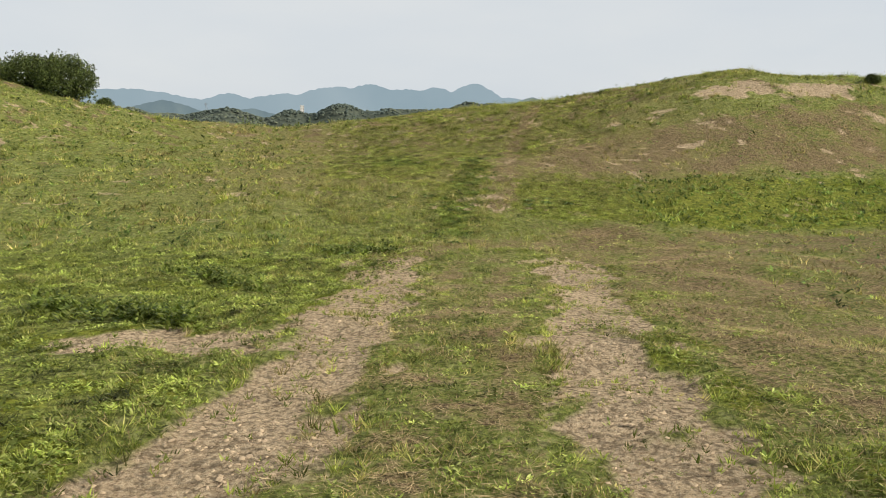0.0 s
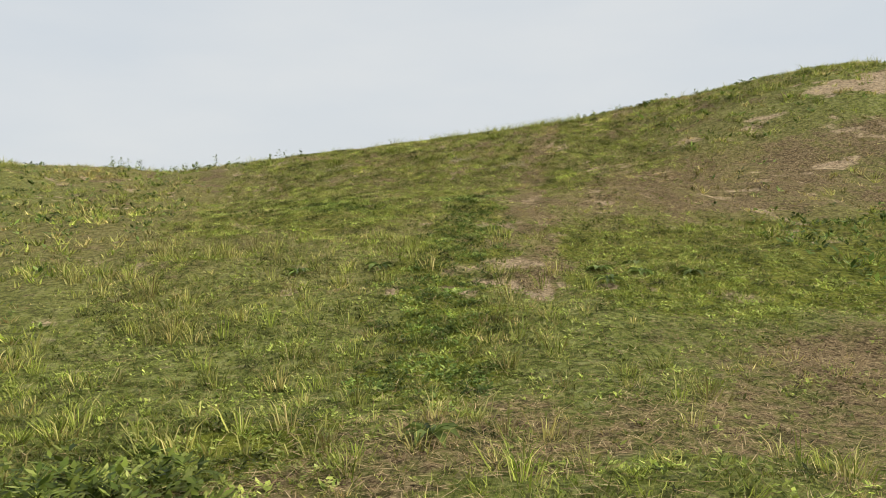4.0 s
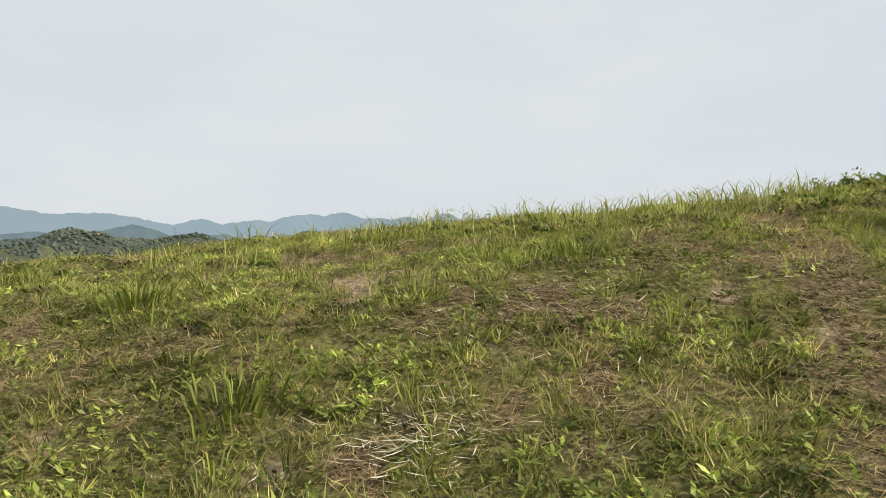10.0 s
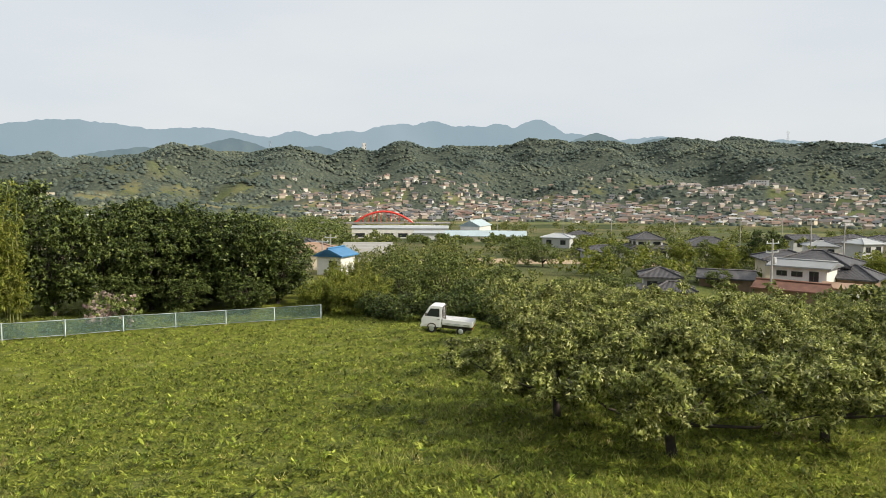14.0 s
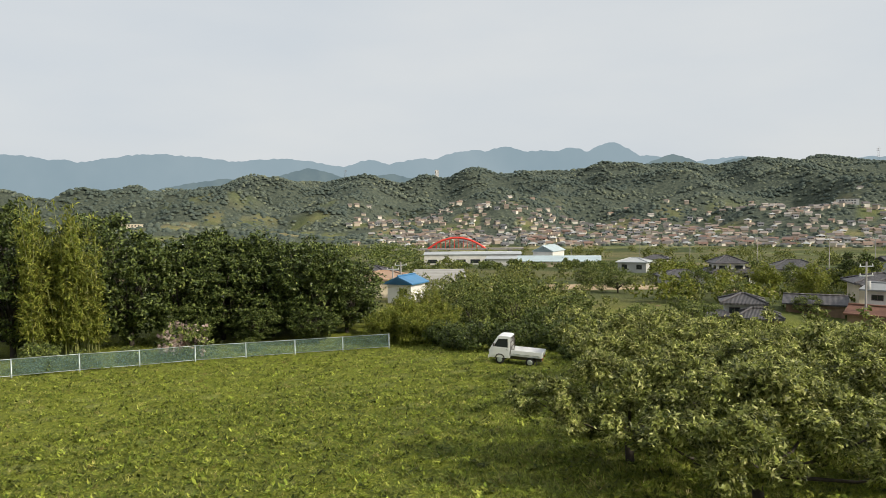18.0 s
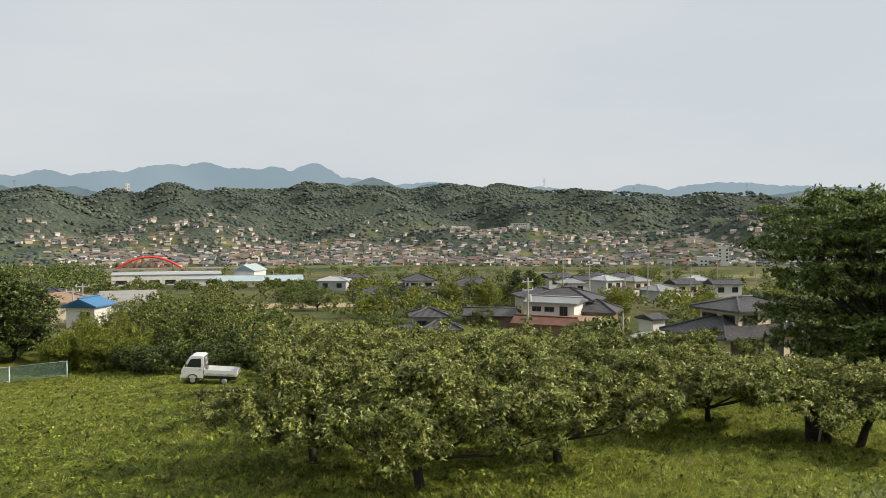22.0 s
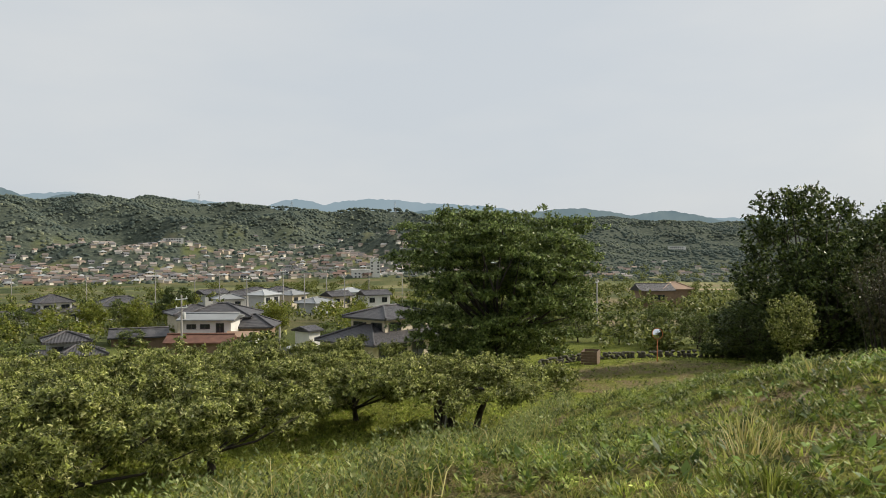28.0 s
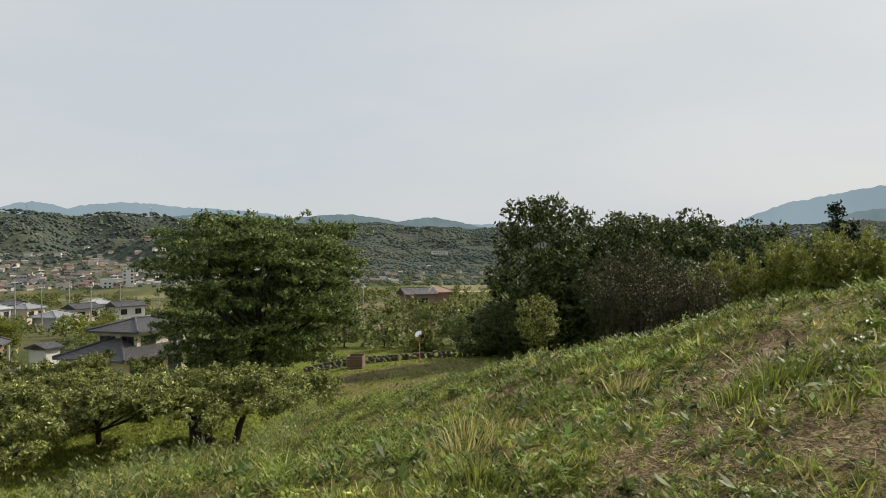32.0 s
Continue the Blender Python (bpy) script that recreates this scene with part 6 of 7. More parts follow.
fx, fy, bx, by = -2.05, 43.62, -0.23, 43.38
gz0, gz1 = height(fx, fy), height(bx, by)
turn = math.degrees(math.atan2(fy - by, fx - bx))
truck = empty("flatbed_truck", pose((fx + bx) / 2, (fy + by) / 2, (gz0 + gz1) / 2 + 0.01, 0, -4.0, turn), "small white flatbed truck parked on the grass", "truck")
truck.scale = (0.89, 0.89, 0.89)
part("cab", side_profile([(1.62, 0.36), (1.64, 0.78), (1.56, 1.0), (1.18, 1.68), (1.02, 1.75), (0.5, 1.77), (0.36, 1.72), (0.33, 0.4)], 0.70, 0.035), m_truck, truck)
part("windscreen", side_profile([(1.552, 1.04), (1.205, 1.66), (1.185, 1.65), (1.53, 1.03)], 0.60, 0), m_glass, truck)
for s in (-1, 1):
    bm = bmesh.new()
    pts = [(1.36, 1.06), (1.10, 1.56), (0.52, 1.60), (0.48, 1.06)]
    a = [bm.verts.new((x, s * 0.706, z)) for x, z in pts]
    b = [bm.verts.new((x, s * 0.69, z)) for x, z in pts]
    bm.faces.new(a)
    bm.faces.new(b[::-1])
    for k in range(4):
        bm.faces.new((a[k], a[(k + 1) % 4], b[(k + 1) % 4], b[k]))
    door = part("door", boxed(0.40, s * 0.695, 0.5, 1.42, s * 0.712, 1.02, bevel=0.006), m_truck, truck)
    part("side_window", bm, m_glass, door)
    part("door_handle", boxed(0.46, s * 0.712, 0.9, 0.60, s * 0.735, 0.935, bevel=0.006), m_frame, door)
    part("wing_mirror", boxed(1.30, s * 0.74, 1.08, 1.40, s * 0.90, 1.28, bevel=0.02), m_frame, truck)
    part("wheel_arch", side_profile([(0.62, 0.36), (0.70, 0.56), (0.84, 0.64), (1.04, 0.64), (1.18, 0.56), (1.26, 0.36), (1.20, 0.36), (1.12, 0.52), (1.0, 0.58), (0.88, 0.58), (0.76, 0.52), (0.68, 0.36)], 0.015, 0), m_frame, truck).location = (0, s * 0.705, 0)
    part("side_gate", boxed(-1.66, s * 0.69, 0.66, 0.28, s * 0.72, 0.95, bevel=0.008), m_truck, truck)
    for gx0 in (-1.5, -0.9, -0.3):
        part("gate_rib", boxed(gx0, s * 0.72, 0.7, gx0 + 0.42, s * 0.728, 0.73), m_steel, truck)
    part("headlight", boxed(1.60, s * 0.42, 0.70, 1.655, s * 0.64, 0.86, bevel=0.02), m_clear, truck)
    part("tail_light", boxed(-1.69, s * 0.52, 0.48, -1.655, s * 0.66, 0.60, bevel=0.008), m_lampred, truck)
    part("mudflap", boxed(-1.36, s * 0.56, 0.16, -1.34, s * 0.70, 0.50), m_rubber, truck)
part("tailgate", boxed(-1.69, -0.70, 0.66, -1.66, 0.70, 0.95, bevel=0.008), m_truck, truck)
part("bed", boxed(-1.66, -0.69, 0.58, 0.28, 0.69, 0.66, bevel=0.006), m_truck, truck)
part("chassis", boxed(-1.6, -0.34, 0.32, 1.4, 0.34, 0.57), m_frame, truck)
part("front_bumper", boxed(1.60, -0.69, 0.30, 1.70, 0.69, 0.50, bevel=0.03), m_truck, truck)
part("grille", boxed(1.635, -0.34, 0.62, 1.66, 0.34, 0.74), m_frame, truck)
part("number_plate", boxed(1.70, -0.17, 0.33, 1.712, 0.17, 0.46), m_clear, truck)
guard = bmesh.new()
for y0 in (-0.66, -0.22, 0.22, 0.66):
    box(guard, 0.29, y0 - 0.02, 0.66, 0.33, y0 + 0.02, 1.70)
for z0 in (1.05, 1.38, 1.68):
    box(guard, 0.29, -0.68, z0, 0.33, 0.68, z0 + 0.04)
part("cab_guard", guard, m_frame, truck)
for wx in (0.94, -0.94):
    for wy in (-0.60, 0.60):
        wheel(truck, wx, wy)

# ---- car by the sheds ----
x, y = 42.6, 66.2
car = empty("parked_car", pose(x, y, height(x, y), 0, 0, 25), "dark blue car parked beside the sheds", "car")
part("body", side_profile([(-1.9, 0.3), (-1.95, 0.75), (-1.75, 0.9), (1.0, 0.92), (1.8, 0.75), (1.9, 0.3)], 0.78, 0.06), m_darkpaint, car)
part("cabin", side_profile([(-1.7, 0.9), (-1.35, 1.45), (0.3, 1.48), (1.0, 0.9)], 0.70, 0.05), m_glass, car)
part("roof", boxed(-1.35, -0.66, 1.45, 0.3, 0.66, 1.52, bevel=0.02), m_darkpaint, car)
for wx in (1.2, -1.2):
    for wy in (-0.7, 0.7):
        wheel(car, wx, wy, 0.3)


# ---- poles and wires ----
def utility_pole(x, y, top, label, arms=2):
    g = height(x, y)
    ob = empty("utility_pole", pose(x, y, g, 0, 0, 20), label, "pole", "utility poles")
    h = top - g
    v, q, t = tube([(0, 0, -0.5), (0, 0, h)], [0.12, 0.085], 9)
    part("shaft", raw_mesh("shaft", v, [q, t]), m_concrete, ob)
    for k in range(arms):
        arm = part("cross_arm", boxed(-0.8, -0.05, h - 0.5 - 0.9 * k, 0.8, 0.05, h - 0.4 - 0.9 * k), m_steel, ob)
        for sx in (-0.7, 0, 0.7):
            v, q, t = tube([(sx, 0, h - 0.4 - 0.9 * k), (sx, 0, h - 0.2 - 0.9 * k)], [0.05, 0.035], 6)
            part("insulator", raw_mesh("insulator", v, [q, t]), m_white, arm)
    if arms > 1:
        v, q, t = tube([(0.3, 0, h - 2.6), (0.3, 0, h - 1.9)], [0.2, 0.2], 10)
        part("transformer", raw_mesh("transformer", v, [q, t]), m_greywall, ob)
    return ob


utility_pole(30.9, 78.2, -5.0, "tall concrete utility pole with cross arms beside a house")
utility_pole(33.6, 61.5, -7.2, "plain grey pole beside the orchard", 0)
for az, far, up in ((26.0, 128, 7.5), (28.6, 150, 9), (30.2, 140, 8), (31.8, 170, 9), (33.2, 150, 8), (35.0, 180, 9), (24.0, 160, 8.5), (22.2, 210, 9), (19.5, 220, 9), (15.0, 260, 9), (10.5, 260, 9), (7.0, 250, 9), (2.0, 240, 9), (-3.0, 300, 10), (37.5, 220, 9), (-10.6, 100, 5), (-11.2, 98, 4.5), (52.5, 110, 7), (50.8, 150, 8)):
    x, y = far * math.sin(radians(az)), far * math.cos(radians(az))
    utility_pole(x, y, height(x, y) + up, "distant grey utility pole in the valley", 1)

# ---- by the terraced field ----
x, y = 53.1, 34.3
post = empty("traffic_mirror", pose(x, y, height(x, y), 0, 0, 0), "round convex road mirror on an orange post", "mirror")
v, q, t = tube([(0, 0, -0.3), (0, 0, 2.2)], [0.05, 0.045], 8)
part("post", raw_mesh("post", v, [q, t]), m_orange, post)
tilt = Matrix.Translation((0, 0, 2.25)) @ Matrix.Rotation(radians(57), 4, "Z") @ Matrix.Rotation(radians(-80), 4, "Y")
bm = bmesh.new()
bmesh.ops.create_cone(bm, cap_ends=True, segments=32, radius1=0.46, radius2=0.46, depth=0.05)
rim = part("rim", bm, m_orange, post)
rim.matrix_local = tilt
bm = bmesh.new()
bmesh.ops.create_uvsphere(bm, u_segments=24, v_segments=12, radius=0.42, matrix=Matrix.Translation((0, 0, 0.02)) @ Matrix.Diagonal((1, 1, 0.18, 1)))
part("mirror_face", bm, m_mirror, rim)
x, y = 49.2, 38.0
crate = empty("compost_box", pose(x, y, height(x, y), 0, 0, 30), "open weathered wooden compost box in the field", "box")
for x0, y0, x1, y1 in ((-0.9, -0.65, 0.9, -0.6), (-0.9, 0.6, 0.9, 0.65), (-0.9, -0.6, -0.85, 0.6), (0.85, -0.6, 0.9, 0.6)):
    for k in range(5):
        part("board", boxed(x0, y0, k * 0.22, x1, y1, k * 0.22 + 0.2, bevel=0.008), m_wood, crate)
rng = np.random.RandomState(17)
terrace = thing("stone_wall", bpy.data.meshes.new("stone_wall_core"), None, "low dry-stone wall at the edge of the field", kind="structure")
stones = []
for k in range(3):
    bm = bmesh.new()
    bmesh.ops.create_icosphere(bm, subdivisions=1, radius=0.5)
    for v in bm.verts:
        v.co *= rng.uniform(0.8, 1.12)
    me = bpy.data.meshes.new("stone")
    bm.to_mesh(me)
    bm.free()
    me.materials.append(m_stone)
    stones.append(me)
for k in range(150):
    t = k // 3 / 50
    x, y = 46 + 22 * t + rng.uniform(-0.22, 0.22), 40.5 - 7.5 * t + 1.5 * math.sin(t * 5)
    s = part("stone", stones[k % 3], None, terrace)
    s.matrix_world = Matrix.Translation((x, y, height(x, y) + 0.08 + 0.22 * (k % 3) + rng.uniform(-0.06, 0.06))) @ Matrix.Rotation(rng.uniform(0, 6), 4, "Z") @ Matrix.Diagonal((rng.uniform(0.4, 0.75), 0.45, rng.uniform(0.28, 0.42), 1))
for px, py, lean in ((19.5, 21.7, 8), (20.0, 22.5, -18)):
    g = height(px, py)
    v, q, t = tube([(0, 0, -0.2), (0.1 * math.sin(lean), 0, 1.9)], [0.04, 0.035], 7)
    stake = thing("prop_stake", raw_mesh("prop_stake", v, [q, t]), m_concrete, "pale wooden stake propping the old fruit tree", "stake", "tree stakes")
    stake.matrix_world = pose(px, py, g, 0, lean, 0)

# ---- town, wooded hills and mountains ----
m_hazed_forest, n, l, bs = mat("wooded_hills")
g = n.new("ShaderNodeNewGeometry")
# crown greens shifted to grey-blue, so the base colour carries the distance haze
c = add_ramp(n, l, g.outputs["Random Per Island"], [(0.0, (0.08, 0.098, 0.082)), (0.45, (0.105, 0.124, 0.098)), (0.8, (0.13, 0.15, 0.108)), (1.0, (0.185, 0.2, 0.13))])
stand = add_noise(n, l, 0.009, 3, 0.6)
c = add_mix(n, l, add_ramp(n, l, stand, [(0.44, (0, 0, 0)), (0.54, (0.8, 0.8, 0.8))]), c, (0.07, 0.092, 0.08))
leafn = add_noise(n, l, 0.55, 4, 0.7)
c = add_mix(n, l, 0.35, c, add_ramp(n, l, leafn, [(0.35, (0.6, 0.6, 0.6)), (0.65, (1.0, 1.0, 1.0))]), "MULTIPLY")
l.new(c, bs.inputs["Base Color"])
bs.inputs["Roughness"].default_value = 0.9
bs.inputs["Specular IOR Level"].default_value = 0.1
add_bump(n, l, bs, leafn, 0.25, 1.0)


def crowns(name, rng, x, y, size, label):
    """Many lumpy tree crowns on the land, joined."""
    forms = []
    for k in range(5):
        bm = bmesh.new()
        bmesh.ops.create_icosphere(bm, subdivisions=1, radius=1)
        for v in bm.verts:
            v.co *= 0.78 + 0.34 * rng.uniform()
        bmesh.ops.delete(bm, geom=[f for f in bm.faces if f.calc_center_median().z < -0.45], context="FACES")
        bm.verts.index_update()
        forms.append((np.array([tuple(v.co) for v in bm.verts]), np.array([[v.index for v in f.verts] for f in bm.faces])))
        bm.free()
    vs, fs, base = [], [], 0
    z = land(x, y)
    for k in range(len(x)):
        v, f = forms[k % 5]
        a, s, h = rng.uniform(0, 6.283), size[k], size[k] * rng.uniform(0.5, 0.8)
        ca, sa2 = math.cos(a), math.sin(a)
        vs.append(np.stack([x[k] + s * (v[:, 0] * ca - v[:, 1] * sa2), y[k] + s * (v[:, 0] * sa2 + v[:, 1] * ca), z[k] + h * (0.2 + v[:, 2])], -1))
        fs.append(f + base)
        base += len(v)
    me = raw_mesh(name, np.concatenate(vs), [np.concatenate(fs)])
    shade(me)
    return thing(name, me, m_hazed_forest, label, kind="stuff")


def polar(rng, count, r0, r1, a0, a1, power=0.8):
    r = r0 + (r1 - r0) * rng.uniform(0, 1, count) ** power
    a = np.radians(rng.uniform(a0, a1, count))
    return r * np.sin(a), r * np.cos(a), r


def built_up(x, y):
    """How far the town reaches: 1 among houses, 0 in the woods."""
    r, az = np.hypot(x, y), np.degrees(np.arctan2(x, y))
    w = smooth(690, 720, r) * smooth(1080, 900, r) * smooth(-14, -8, az) * smooth(52, 44, az)
    w = np.maximum(w, smooth(880, 920, r) * smooth(1080, 1020, r) * smooth(-16, -13, az) * smooth(-5, -8, az))
    return w * smooth(-0.5, 0.35, waves(x, y, 170, 71) + 0.55)


rng = np.random.RandomState(90)
x, y, r = polar(rng, 52000, 690, 1680, -50, 104)
keep = rng.uniform(0, 1, len(x)) > np.maximum(0.5 * built_up(x, y), 0.97 * clearing(x, y))
keep &= rng.uniform(0, 1, len(x)) < 0.55 + 0.45 * smooth(-0.6, 0.2, waves(x, y, 120, 72)) + smooth(1100, 1300, r)
x, y = x[keep], y[keep]
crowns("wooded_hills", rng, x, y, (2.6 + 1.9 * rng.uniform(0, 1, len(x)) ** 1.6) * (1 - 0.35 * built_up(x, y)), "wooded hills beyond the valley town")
x, y, r = polar(rng, 420, 130, 660, -46, -10)
leafy_woods("valley_woods", rng, x, y, rng.uniform(3.0, 5.5, len(x)), m_mid, "dark woods on the near side of the valley", 300, 0.75)
x, y, r = polar(rng, 760, 75, 680, -9, 60, 1.5)
keep = (waves(x, y, 60, 73) > 0.05) & (np.hypot(x - 40, y - 84) > 13) & (np.hypot(x - 18, y - 77) > 7)
keep &= ~((np.abs(np.degrees(np.arctan2(x, y)) - 24) < 2.2) & (r < 82))
keep &= ~((np.abs(x + 8) < 45) & (y > 225) & (y < 285))
leafy_woods("hedgerow_trees", rng, x[keep], y[keep], rng.uniform(1.5, 3.0, keep.sum()) * (0.7 + 0.5 * smooth(90, 400, r[keep])), m_hedge, "scattered trees and hedges in the valley", 380, 0.55)
x, y, r = polar(rng, 220, 110, 420, 44, 88)
leafy_woods("valley_woods", rng, x, y, rng.uniform(1.8, 3.2, len(x)), m_hedge, "trees beyond the terraced field", 260, 0.7)

x, y, r = polar(rng, 330, 66, 150, -11, 22, 1.0)
keep = (np.hypot(x - 18.5, y - 76.5) > 7) & ~((np.abs(np.degrees(np.arctan2(x, y)) - 14.2) < 5) & (r < 82)) & (np.hypot(x + 17.5, y - 94) > 4) & (waves(x, y, 30, 79) > -0.1) & ((np.degrees(np.arctan2(x, y)) < 1.5) | (r > 138))
leafy_woods("field_bushes", rng, x[keep], y[keep], rng.uniform(0.8, 1.9, keep.sum()), m_hedge, "bushes and low fruit trees filling the plots", 420, 0.26)
x, y, r = polar(rng, 90, 92, 190, 8, 40, 1.0)
keep = (waves(x, y, 45, 78) > 0.1) & (np.hypot(x - 40, y - 84) > 13)
leafy_woods("bamboo_hedges", rng, x[keep], y[keep], rng.uniform(1.6, 2.6, keep.sum()), m_yellow, "yellow-green bamboo hedges between the valley houses", 420, 0.42)

x, y = np.concatenate([rng.uniform(-44, 34, 46), rng.uniform(10, 60, 26)]), np.concatenate([rng.uniform(208, 224, 46), rng.uniform(168, 205, 26)])
leafy_woods("works_trees", rng, x, y, rng.uniform(0.9, 1.7, len(x)), m_mid, "row of dark trees before the works", 420, 0.5)
x, y, r = polar(rng, 200, 84, 160, 0, 24, 1.0)
keep = (waves(x, y, 24, 80) > 0.15) & (np.hypot(x - 18.5, y - 76.5) > 8) & ~((np.abs(x - 9) < 15) & (np.abs(y - 127) < 9)) & (np.hypot(x - 40, y - 84) > 14)
leafy_woods("plot_bushes", rng, x[keep], y[keep], rng.uniform(0.5, 1.2, keep.sum()), m_hedge, "low bushes along the plots of the valley", 260, 0.24)
x, y, r = polar(rng, 520, 560, 1050, 40, 72, 1.0)
keep = waves(x, 2.2 * y, 130, 81) > 0.25
leafy_woods("plain_trees", rng, x[keep], y[keep], rng.uniform(2.5, 4.5, keep.sum()), m_hedge, "lines of trees across the far plain", 120, 1.1)

m_roofs = [plain("town_roof_%s" % k, c, 0.6, vary=0.2, scale=0.3) for k, c in (("grey", (0.12, 0.12, 0.125)), ("brown", (0.17, 0.12, 0.09)), ("red", (0.20, 0.12, 0.09)), ("pale", (0.36, 0.37, 0.37)))]
m_walls = [m_greywall, m_cream, plain("tan_render", (0.46, 0.37, 0.28), 0.8), m_white]
firsts = []
for k in range(10):
    w, d, h = 5.4 + (k % 4) * 0.9, 4.4 + (k % 3) * 0.7, 1.7 + 0.7 * (k % 3)
    ob = empty("town_house", pose(0, 0, -500), "pale-walled town house with a tiled roof on the hillside", "house", "town houses")
    part("wall", boxed(-w / 2, -d / 2, -1.5, w / 2, d / 2, h), m_walls[k % 4], ob)
    part("roof", hip_roof(w, d, 1.6, 0.7, "hip" if k % 2 else "gable"), m_roofs[(k * 3) % 4], ob).location = (0, 0, h)
    for sx in (-0.28, 0.28):
        part("window", boxed(sx * w - 0.8, -d / 2 - 0.05, h - 1.3, sx * w + 0.8, -d / 2 + 0.02, h - 0.45), m_glass, ob)
    firsts.append(ob)
count, tried = 0, 0
placed = []
used = set()
while count < 290 and tried < 9000:
    tried += 1
    r = 692 + 330 * rng.uniform() ** 1.4
    az = rng.uniform(-15, 66)
    x, y = r * math.sin(radians(az)), r * math.cos(radians(az))
    if rng.uniform() > float(built_up(np.array([x]), np.array([y]))[0]) or any(abs(x - a) + abs(y - b) < 11 for a, b in placed):
        continue
    placed.append((x, y))
    k = rng.randint(10)
    m = pose(x, y, height(x, y), 0, 0, math.degrees(-math.atan2(x, y)) + rng.uniform(-35, 35))
    if k in used:
        copy_thing(firsts[k], m)
    else:
        firsts[k].matrix_world = m
        used.add(k)
    count += 1


# the rest of the town: small plain houses, joined
vs, walls, roofs = [], [], []
m_far_wall, n, l, bs = mat("town_walls")
g = n.new("ShaderNodeNewGeometry")
l.new(add_ramp(n, l, g.outputs["Random Per Island"], [(0.0, (0.28, 0.23, 0.18)), (0.45, (0.58, 0.49, 0.38)), (1.0, (0.74, 0.70, 0.62))]), bs.inputs["Base Color"])
m_far_roof, n, l, bs = mat("town_roofs")
g = n.new("ShaderNodeNewGeometry")
l.new(add_ramp(n, l, g.outputs["Random Per Island"], [(0.0, (0.09, 0.085, 0.085)), (0.4, (0.17, 0.145, 0.125)), (0.75, (0.24, 0.16, 0.115)), (1.0, (0.36, 0.34, 0.32))]), bs.inputs["Base Color"])
count, tried = 0, 0
while count < 900 and tried < 30000:
    tried += 1
    r, az = 695 + 420 * rng.uniform(), rng.uniform(-15, 68)
    x, y = r * math.sin(radians(az)), r * math.cos(radians(az))
    if rng.uniform() > float(built_up(np.array([x]), np.array([y]))[0]) * 0.7 + 0.05 or any(abs(x - a) + abs(y - b) < 11 for a, b in placed):
        continue
    placed.append((x, y))
    a = -math.atan2(x, y) + rng.uniform(-0.7, 0.7)
    w, d, h, up = rng.uniform(4.6, 7.6), rng.uniform(4.0, 5.5), rng.uniform(1.5, 2.9), rng.uniform(1.2, 1.9)
    local = [(-w / 2, -d / 2, -2), (w / 2, -d / 2, -2), (w / 2, d / 2, -2), (-w / 2, d / 2, -2), (-w / 2, -d / 2, h), (w / 2, -d / 2, h), (w / 2, d / 2, h), (-w / 2, d / 2, h), (-w / 2 + 0.1, 0, h + up), (w / 2 - 0.1, 0, h + up),
             (-w / 2 - 0.5, -d / 2 - 0.5, h - 0.1), (w / 2 + 0.5, -d / 2 - 0.5, h - 0.1), (w / 2 + 0.5, d / 2 + 0.5, h - 0.1), (-w / 2 - 0.5, d / 2 + 0.5, h - 0.1), (-w / 2 - 0.5, 0, h + up), (w / 2 + 0.5, 0, h + up)]
    b, z = 16 * count, height(x, y)
    vs += [(x + p * math.cos(a) - q * math.sin(a), y + p * math.sin(a) + q * math.cos(a), z + s) for p, q, s in local]
    walls += [(b, b + 1, b + 5, b + 4), (b + 1, b + 2, b + 6, b + 5), (b + 2, b + 3, b + 7, b + 6), (b + 3, b, b + 4, b + 7)]
    roofs += [(b + 10, b + 11, b + 15, b + 14), (b + 12, b + 13, b + 14, b + 15), (b + 10, b + 14, b + 13, b + 13), (b + 11, b + 12, b + 15, b + 15)]
    count += 1
me = bpy.data.meshes.new("town_houses")
me.from_pydata(vs, [], walls + [f[:3] if f[3] == f[2] else f for f in roofs])
me.materials.append(m_far_wall)
me.materials.append(m_far_roof)
me.polygons.foreach_set("material_index", np.array([0] * len(walls) + [1] * len(roofs), np.int32))
thing("town_houses", me, None, "far small houses of the town below the wooded hills", kind="stuff")


def block(name, label, az, far, base, w, h, m_wall, d=8):
    x, y = far * math.sin(radians(az)), far * math.cos(radians(az))
    g = height(x, y)
    base = g + 0.5 if base is None else base
    ob = empty(name, pose(x, y, g, 0, 0, -az), label, "building")
    part("wall", boxed(-w / 2, -d / 2, -1, w / 2, d / 2, base - g + h), m_wall, ob)
    part("parapet", boxed(-w / 2 - 0.2, -d / 2 - 0.2, base - g + h, w / 2 + 0.2, d / 2 + 0.2, base - g + h + 0.5), m_wall, ob)
    for k in range(int(h // 3)):
        for sx in np.linspace(-0.32, 0.32, max(2, int(w // 4))):
            part("window", boxed(sx * w - 0.8, -d / 2 - 0.06, base - g + 1 + 3 * k, sx * w + 0.8, -d / 2 + 0.02, base - g + 2.4 + 3 * k), m_glass, ob)
    return ob


block("white_works", "tall white works tower on the far side of the valley", 35.3, 700, -27, 9, 14, m_white)
block("white_works", "long white works building beside a tower", 34.4, 700, -31, 22, 8, m_white)
block("white_hall", "long white building on the wooded slope", 20.6, 1000, None, 24, 6, m_white)
block("white_hall", "long white building on the distant hillside", 57.9, 1250, None, 28, 6, m_white)
block("water_tower", "white water tower on the wooded ridge", -8.25, 1600, 70, 8, 19, m_white, 7)
block("white_hall", "pale building among the far trees", -30.5, 900, None, 26, 6, m_cream)
block("white_hall", "white building among trees near the town", -27.0, 640, -30, 16, 6, m_white)


m_mast = plain("mast_steel", (0.22, 0.23, 0.24), 0.6, 0.3)


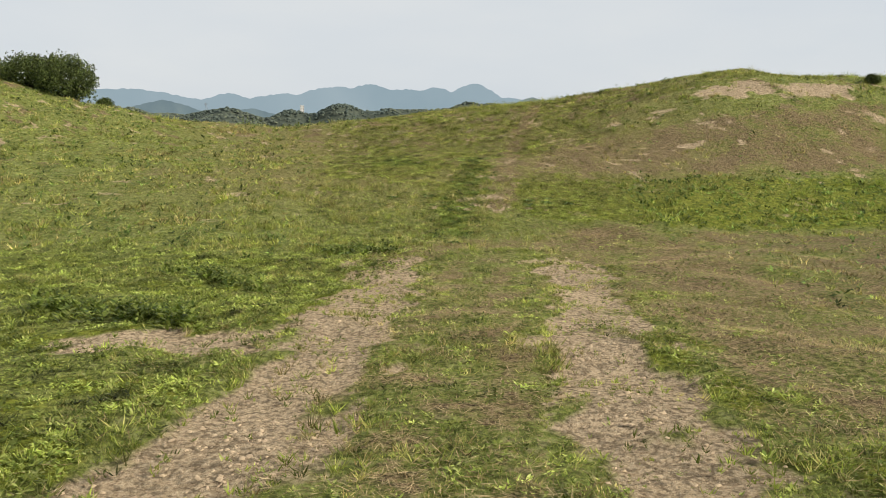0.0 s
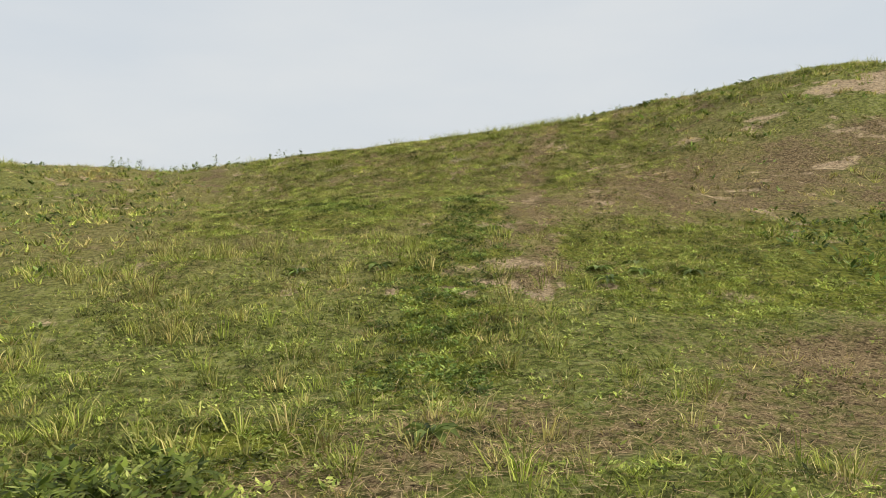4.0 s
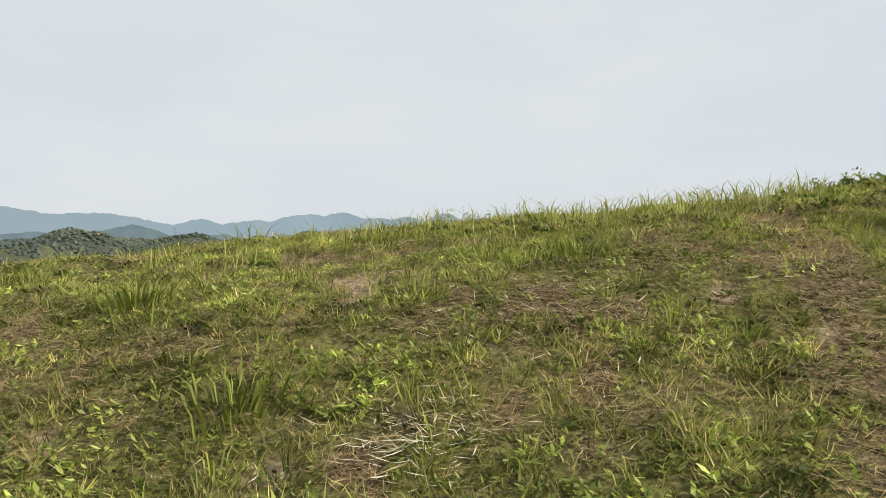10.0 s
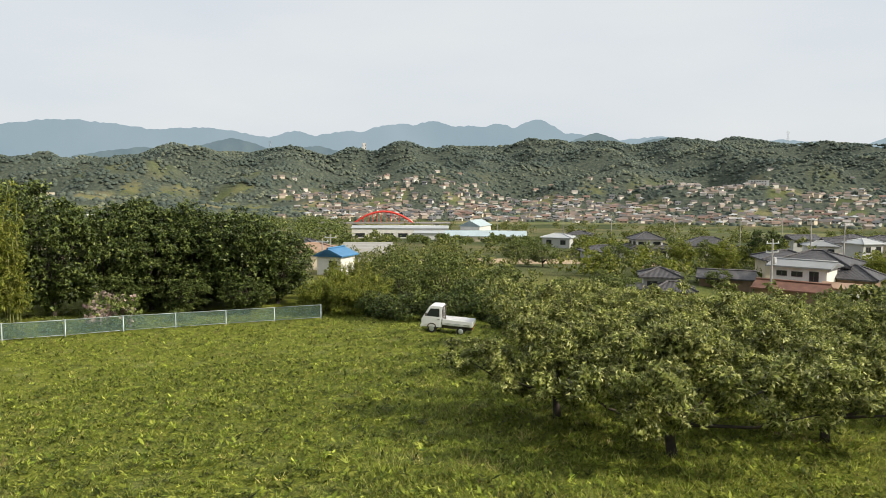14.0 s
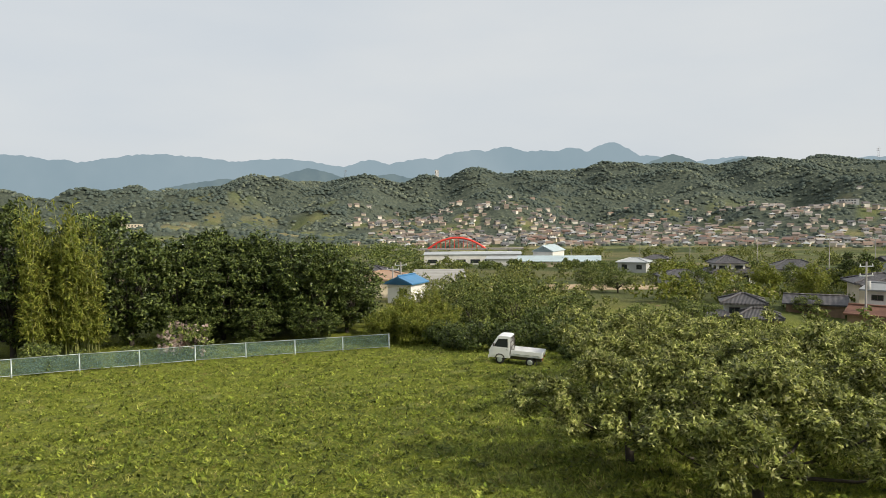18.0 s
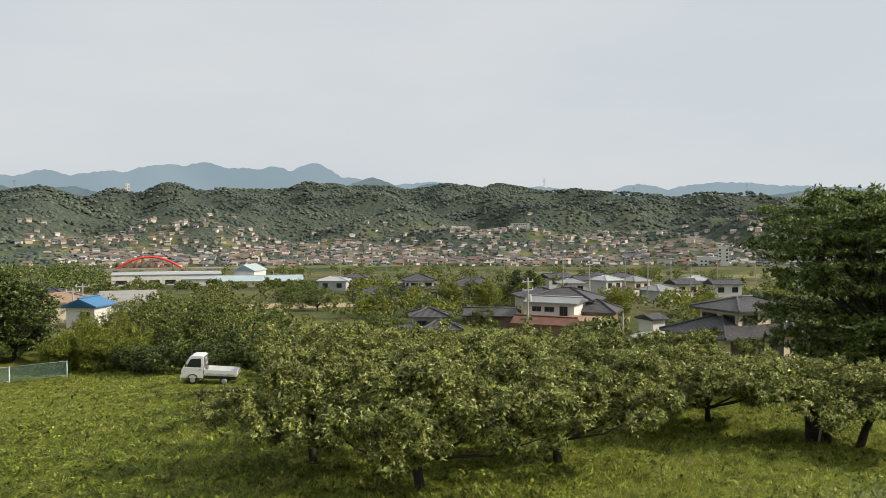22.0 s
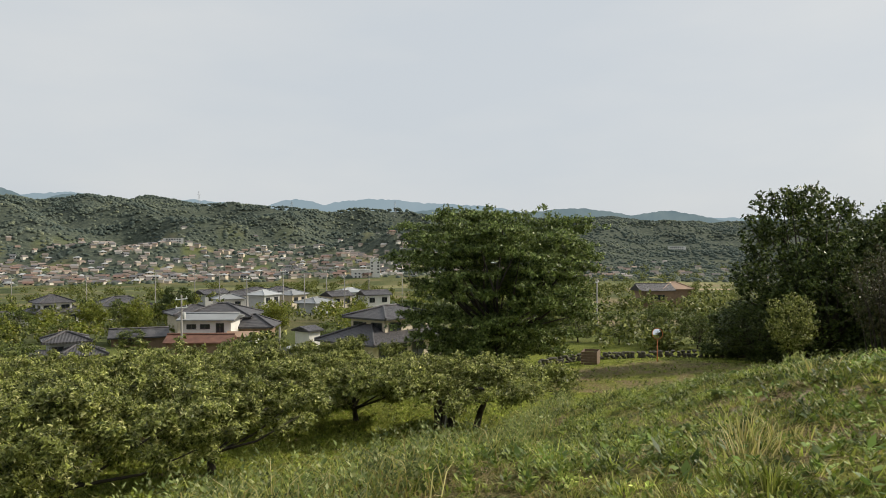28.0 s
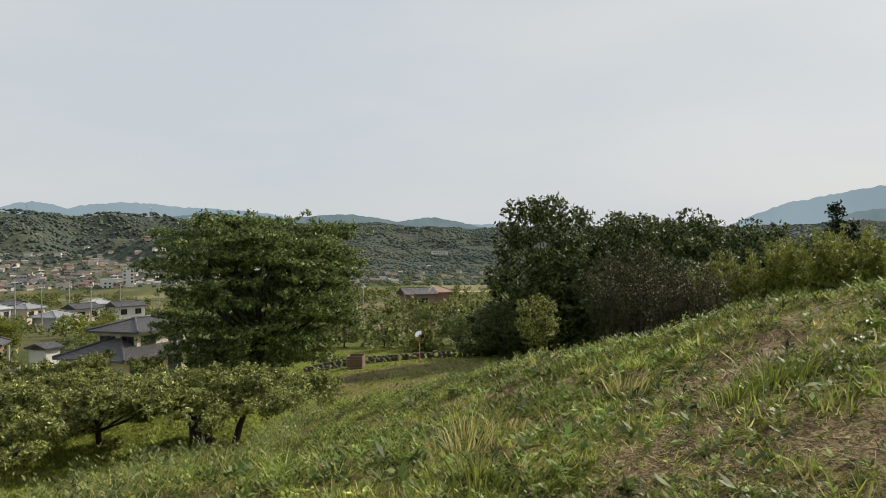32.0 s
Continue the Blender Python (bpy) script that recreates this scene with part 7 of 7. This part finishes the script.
def lattice_mast(az, far, high, label):
    x, y = far * math.sin(radians(az)), far * math.cos(radians(az))
    ob = empty("lattice_mast", pose(x, y, height(x, y) + 6), label, "mast", "masts")
    pieces = []
    for sx, sy in ((-1, -1), (1, -1), (1, 1), (-1, 1)):
        pieces.append(tube([(sx * 2.2, sy * 2.2, -8), (sx * 0.5, sy * 0.5, high)], [0.14, 0.1], 4))
    for k in range(6):
        t = k / 6
        r0 = 2.2 - 1.7 * t
        pieces.append(tube([(-r0, -r0, high * t), (r0, -r0, high * (t + 0.15))], [0.09, 0.09], 4))
        pieces.append(tube([(r0, r0, high * t), (-r0, r0, high * (t + 0.15))], [0.09, 0.09], 4))
    v, q, t = joined(pieces)
    part("frame", raw_mesh("frame", v, [q, t]), m_mast, ob)
    for k in (0.72, 0.86):
        part("cross_arm", boxed(-3.5, -0.12, high * k, 3.5, 0.12, high * k + 0.25), m_mast, ob)


for az, far, high in ((22.35, 1560, 24), (29.0, 1560, 17), (33.7, 1560, 24), (36.8, 1400, 26), (-15.2, 1560, 12)):
    lattice_mast(az, far, high, "steel lattice mast on the wooded ridge")

# distance haze as flat blue emission: the range glows and takes no sunlight
m_mount_glow, n, l, bs = mat("mountain_haze_glow")
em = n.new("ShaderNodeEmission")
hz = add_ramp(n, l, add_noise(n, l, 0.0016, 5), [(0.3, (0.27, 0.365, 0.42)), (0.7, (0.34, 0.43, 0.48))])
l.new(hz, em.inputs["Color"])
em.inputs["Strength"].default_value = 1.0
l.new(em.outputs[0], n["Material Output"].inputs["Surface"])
# second layer: grey-blue haze painted in as emission, unlit by sun or sky
m_hill_glow, n, l, bs = mat("hill_haze_glow")
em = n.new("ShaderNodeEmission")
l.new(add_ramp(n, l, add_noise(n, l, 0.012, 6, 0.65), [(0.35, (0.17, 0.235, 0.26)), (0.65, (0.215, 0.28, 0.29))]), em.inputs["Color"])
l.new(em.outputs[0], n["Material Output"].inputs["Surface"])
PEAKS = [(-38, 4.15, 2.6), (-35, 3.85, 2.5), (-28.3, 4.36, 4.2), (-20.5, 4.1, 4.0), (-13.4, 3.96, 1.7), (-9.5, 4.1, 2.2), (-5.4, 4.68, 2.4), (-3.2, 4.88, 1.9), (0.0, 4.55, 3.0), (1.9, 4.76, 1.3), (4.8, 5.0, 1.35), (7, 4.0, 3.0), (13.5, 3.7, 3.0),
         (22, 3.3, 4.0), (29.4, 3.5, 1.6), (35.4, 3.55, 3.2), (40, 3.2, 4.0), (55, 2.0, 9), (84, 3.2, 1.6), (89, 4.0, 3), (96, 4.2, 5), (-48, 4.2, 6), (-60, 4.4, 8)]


def mountain(name, far, lift, rough, seed, label, peaks, m, floor=1.2):
    rng = np.random.RandomState(seed)
    az = np.arange(-75, 105, 0.06)
    e = np.zeros_like(az)
    for a, h, w in peaks:
        e = np.maximum(e, h * (1 - 0.1 * np.abs((az - a) / w) ** 1.5) * (np.abs(az - a) < w * 3))
    e = np.maximum(e, floor) + lift
    for k in range(9):
        e = e + rough / (0.6 * k + 1) * np.sin(az * (1.1 + 1.9 * k) + rng.uniform(0, 6))
    x, y = far * np.sin(np.radians(az)), far * np.cos(np.radians(az))
    top = far * np.tan(np.radians(e))
    k = len(az)
    v = np.concatenate([np.stack([x, y, 0 * x - 300], -1), np.stack([x * 1.0, y * 1.0, top], -1), np.stack([x * 1.04, y * 1.04, top * 0.9 - 40], -1)])
    i = np.arange(k - 1)
    f = np.concatenate([np.stack([i, i + 1, i + 1 + k, i + k], -1), np.stack([i + k, i + 1 + k, i + 1 + 2 * k, i + 2 * k], -1)])
    thing(name, raw_mesh(name, v, [f]), m, label, kind="structure")


mountain("backdrop", 4300, 0.0, 0.035, 3, "hazy blue mountain range on the horizon", PEAKS, m_mount_glow)
mountain("backdrop_hills", 3400, 0.0, 0.03, 5, "nearer grey-blue hills before the mountains", [(-18, 3.35, 1.6), (-24, 2.6, 2.2), (-12, 2.9, 1.6), (9.2, 4.0, 1.3), (14, 3.6, 1.5), (26, 3.0, 2), (40.5, 2.75, 2.5), (50, 2.75, 3), (57, 2.45, 2), (88.4, 2.5, 1.4), (96, 2.6, 4)], m_hill_glow, 0.6)
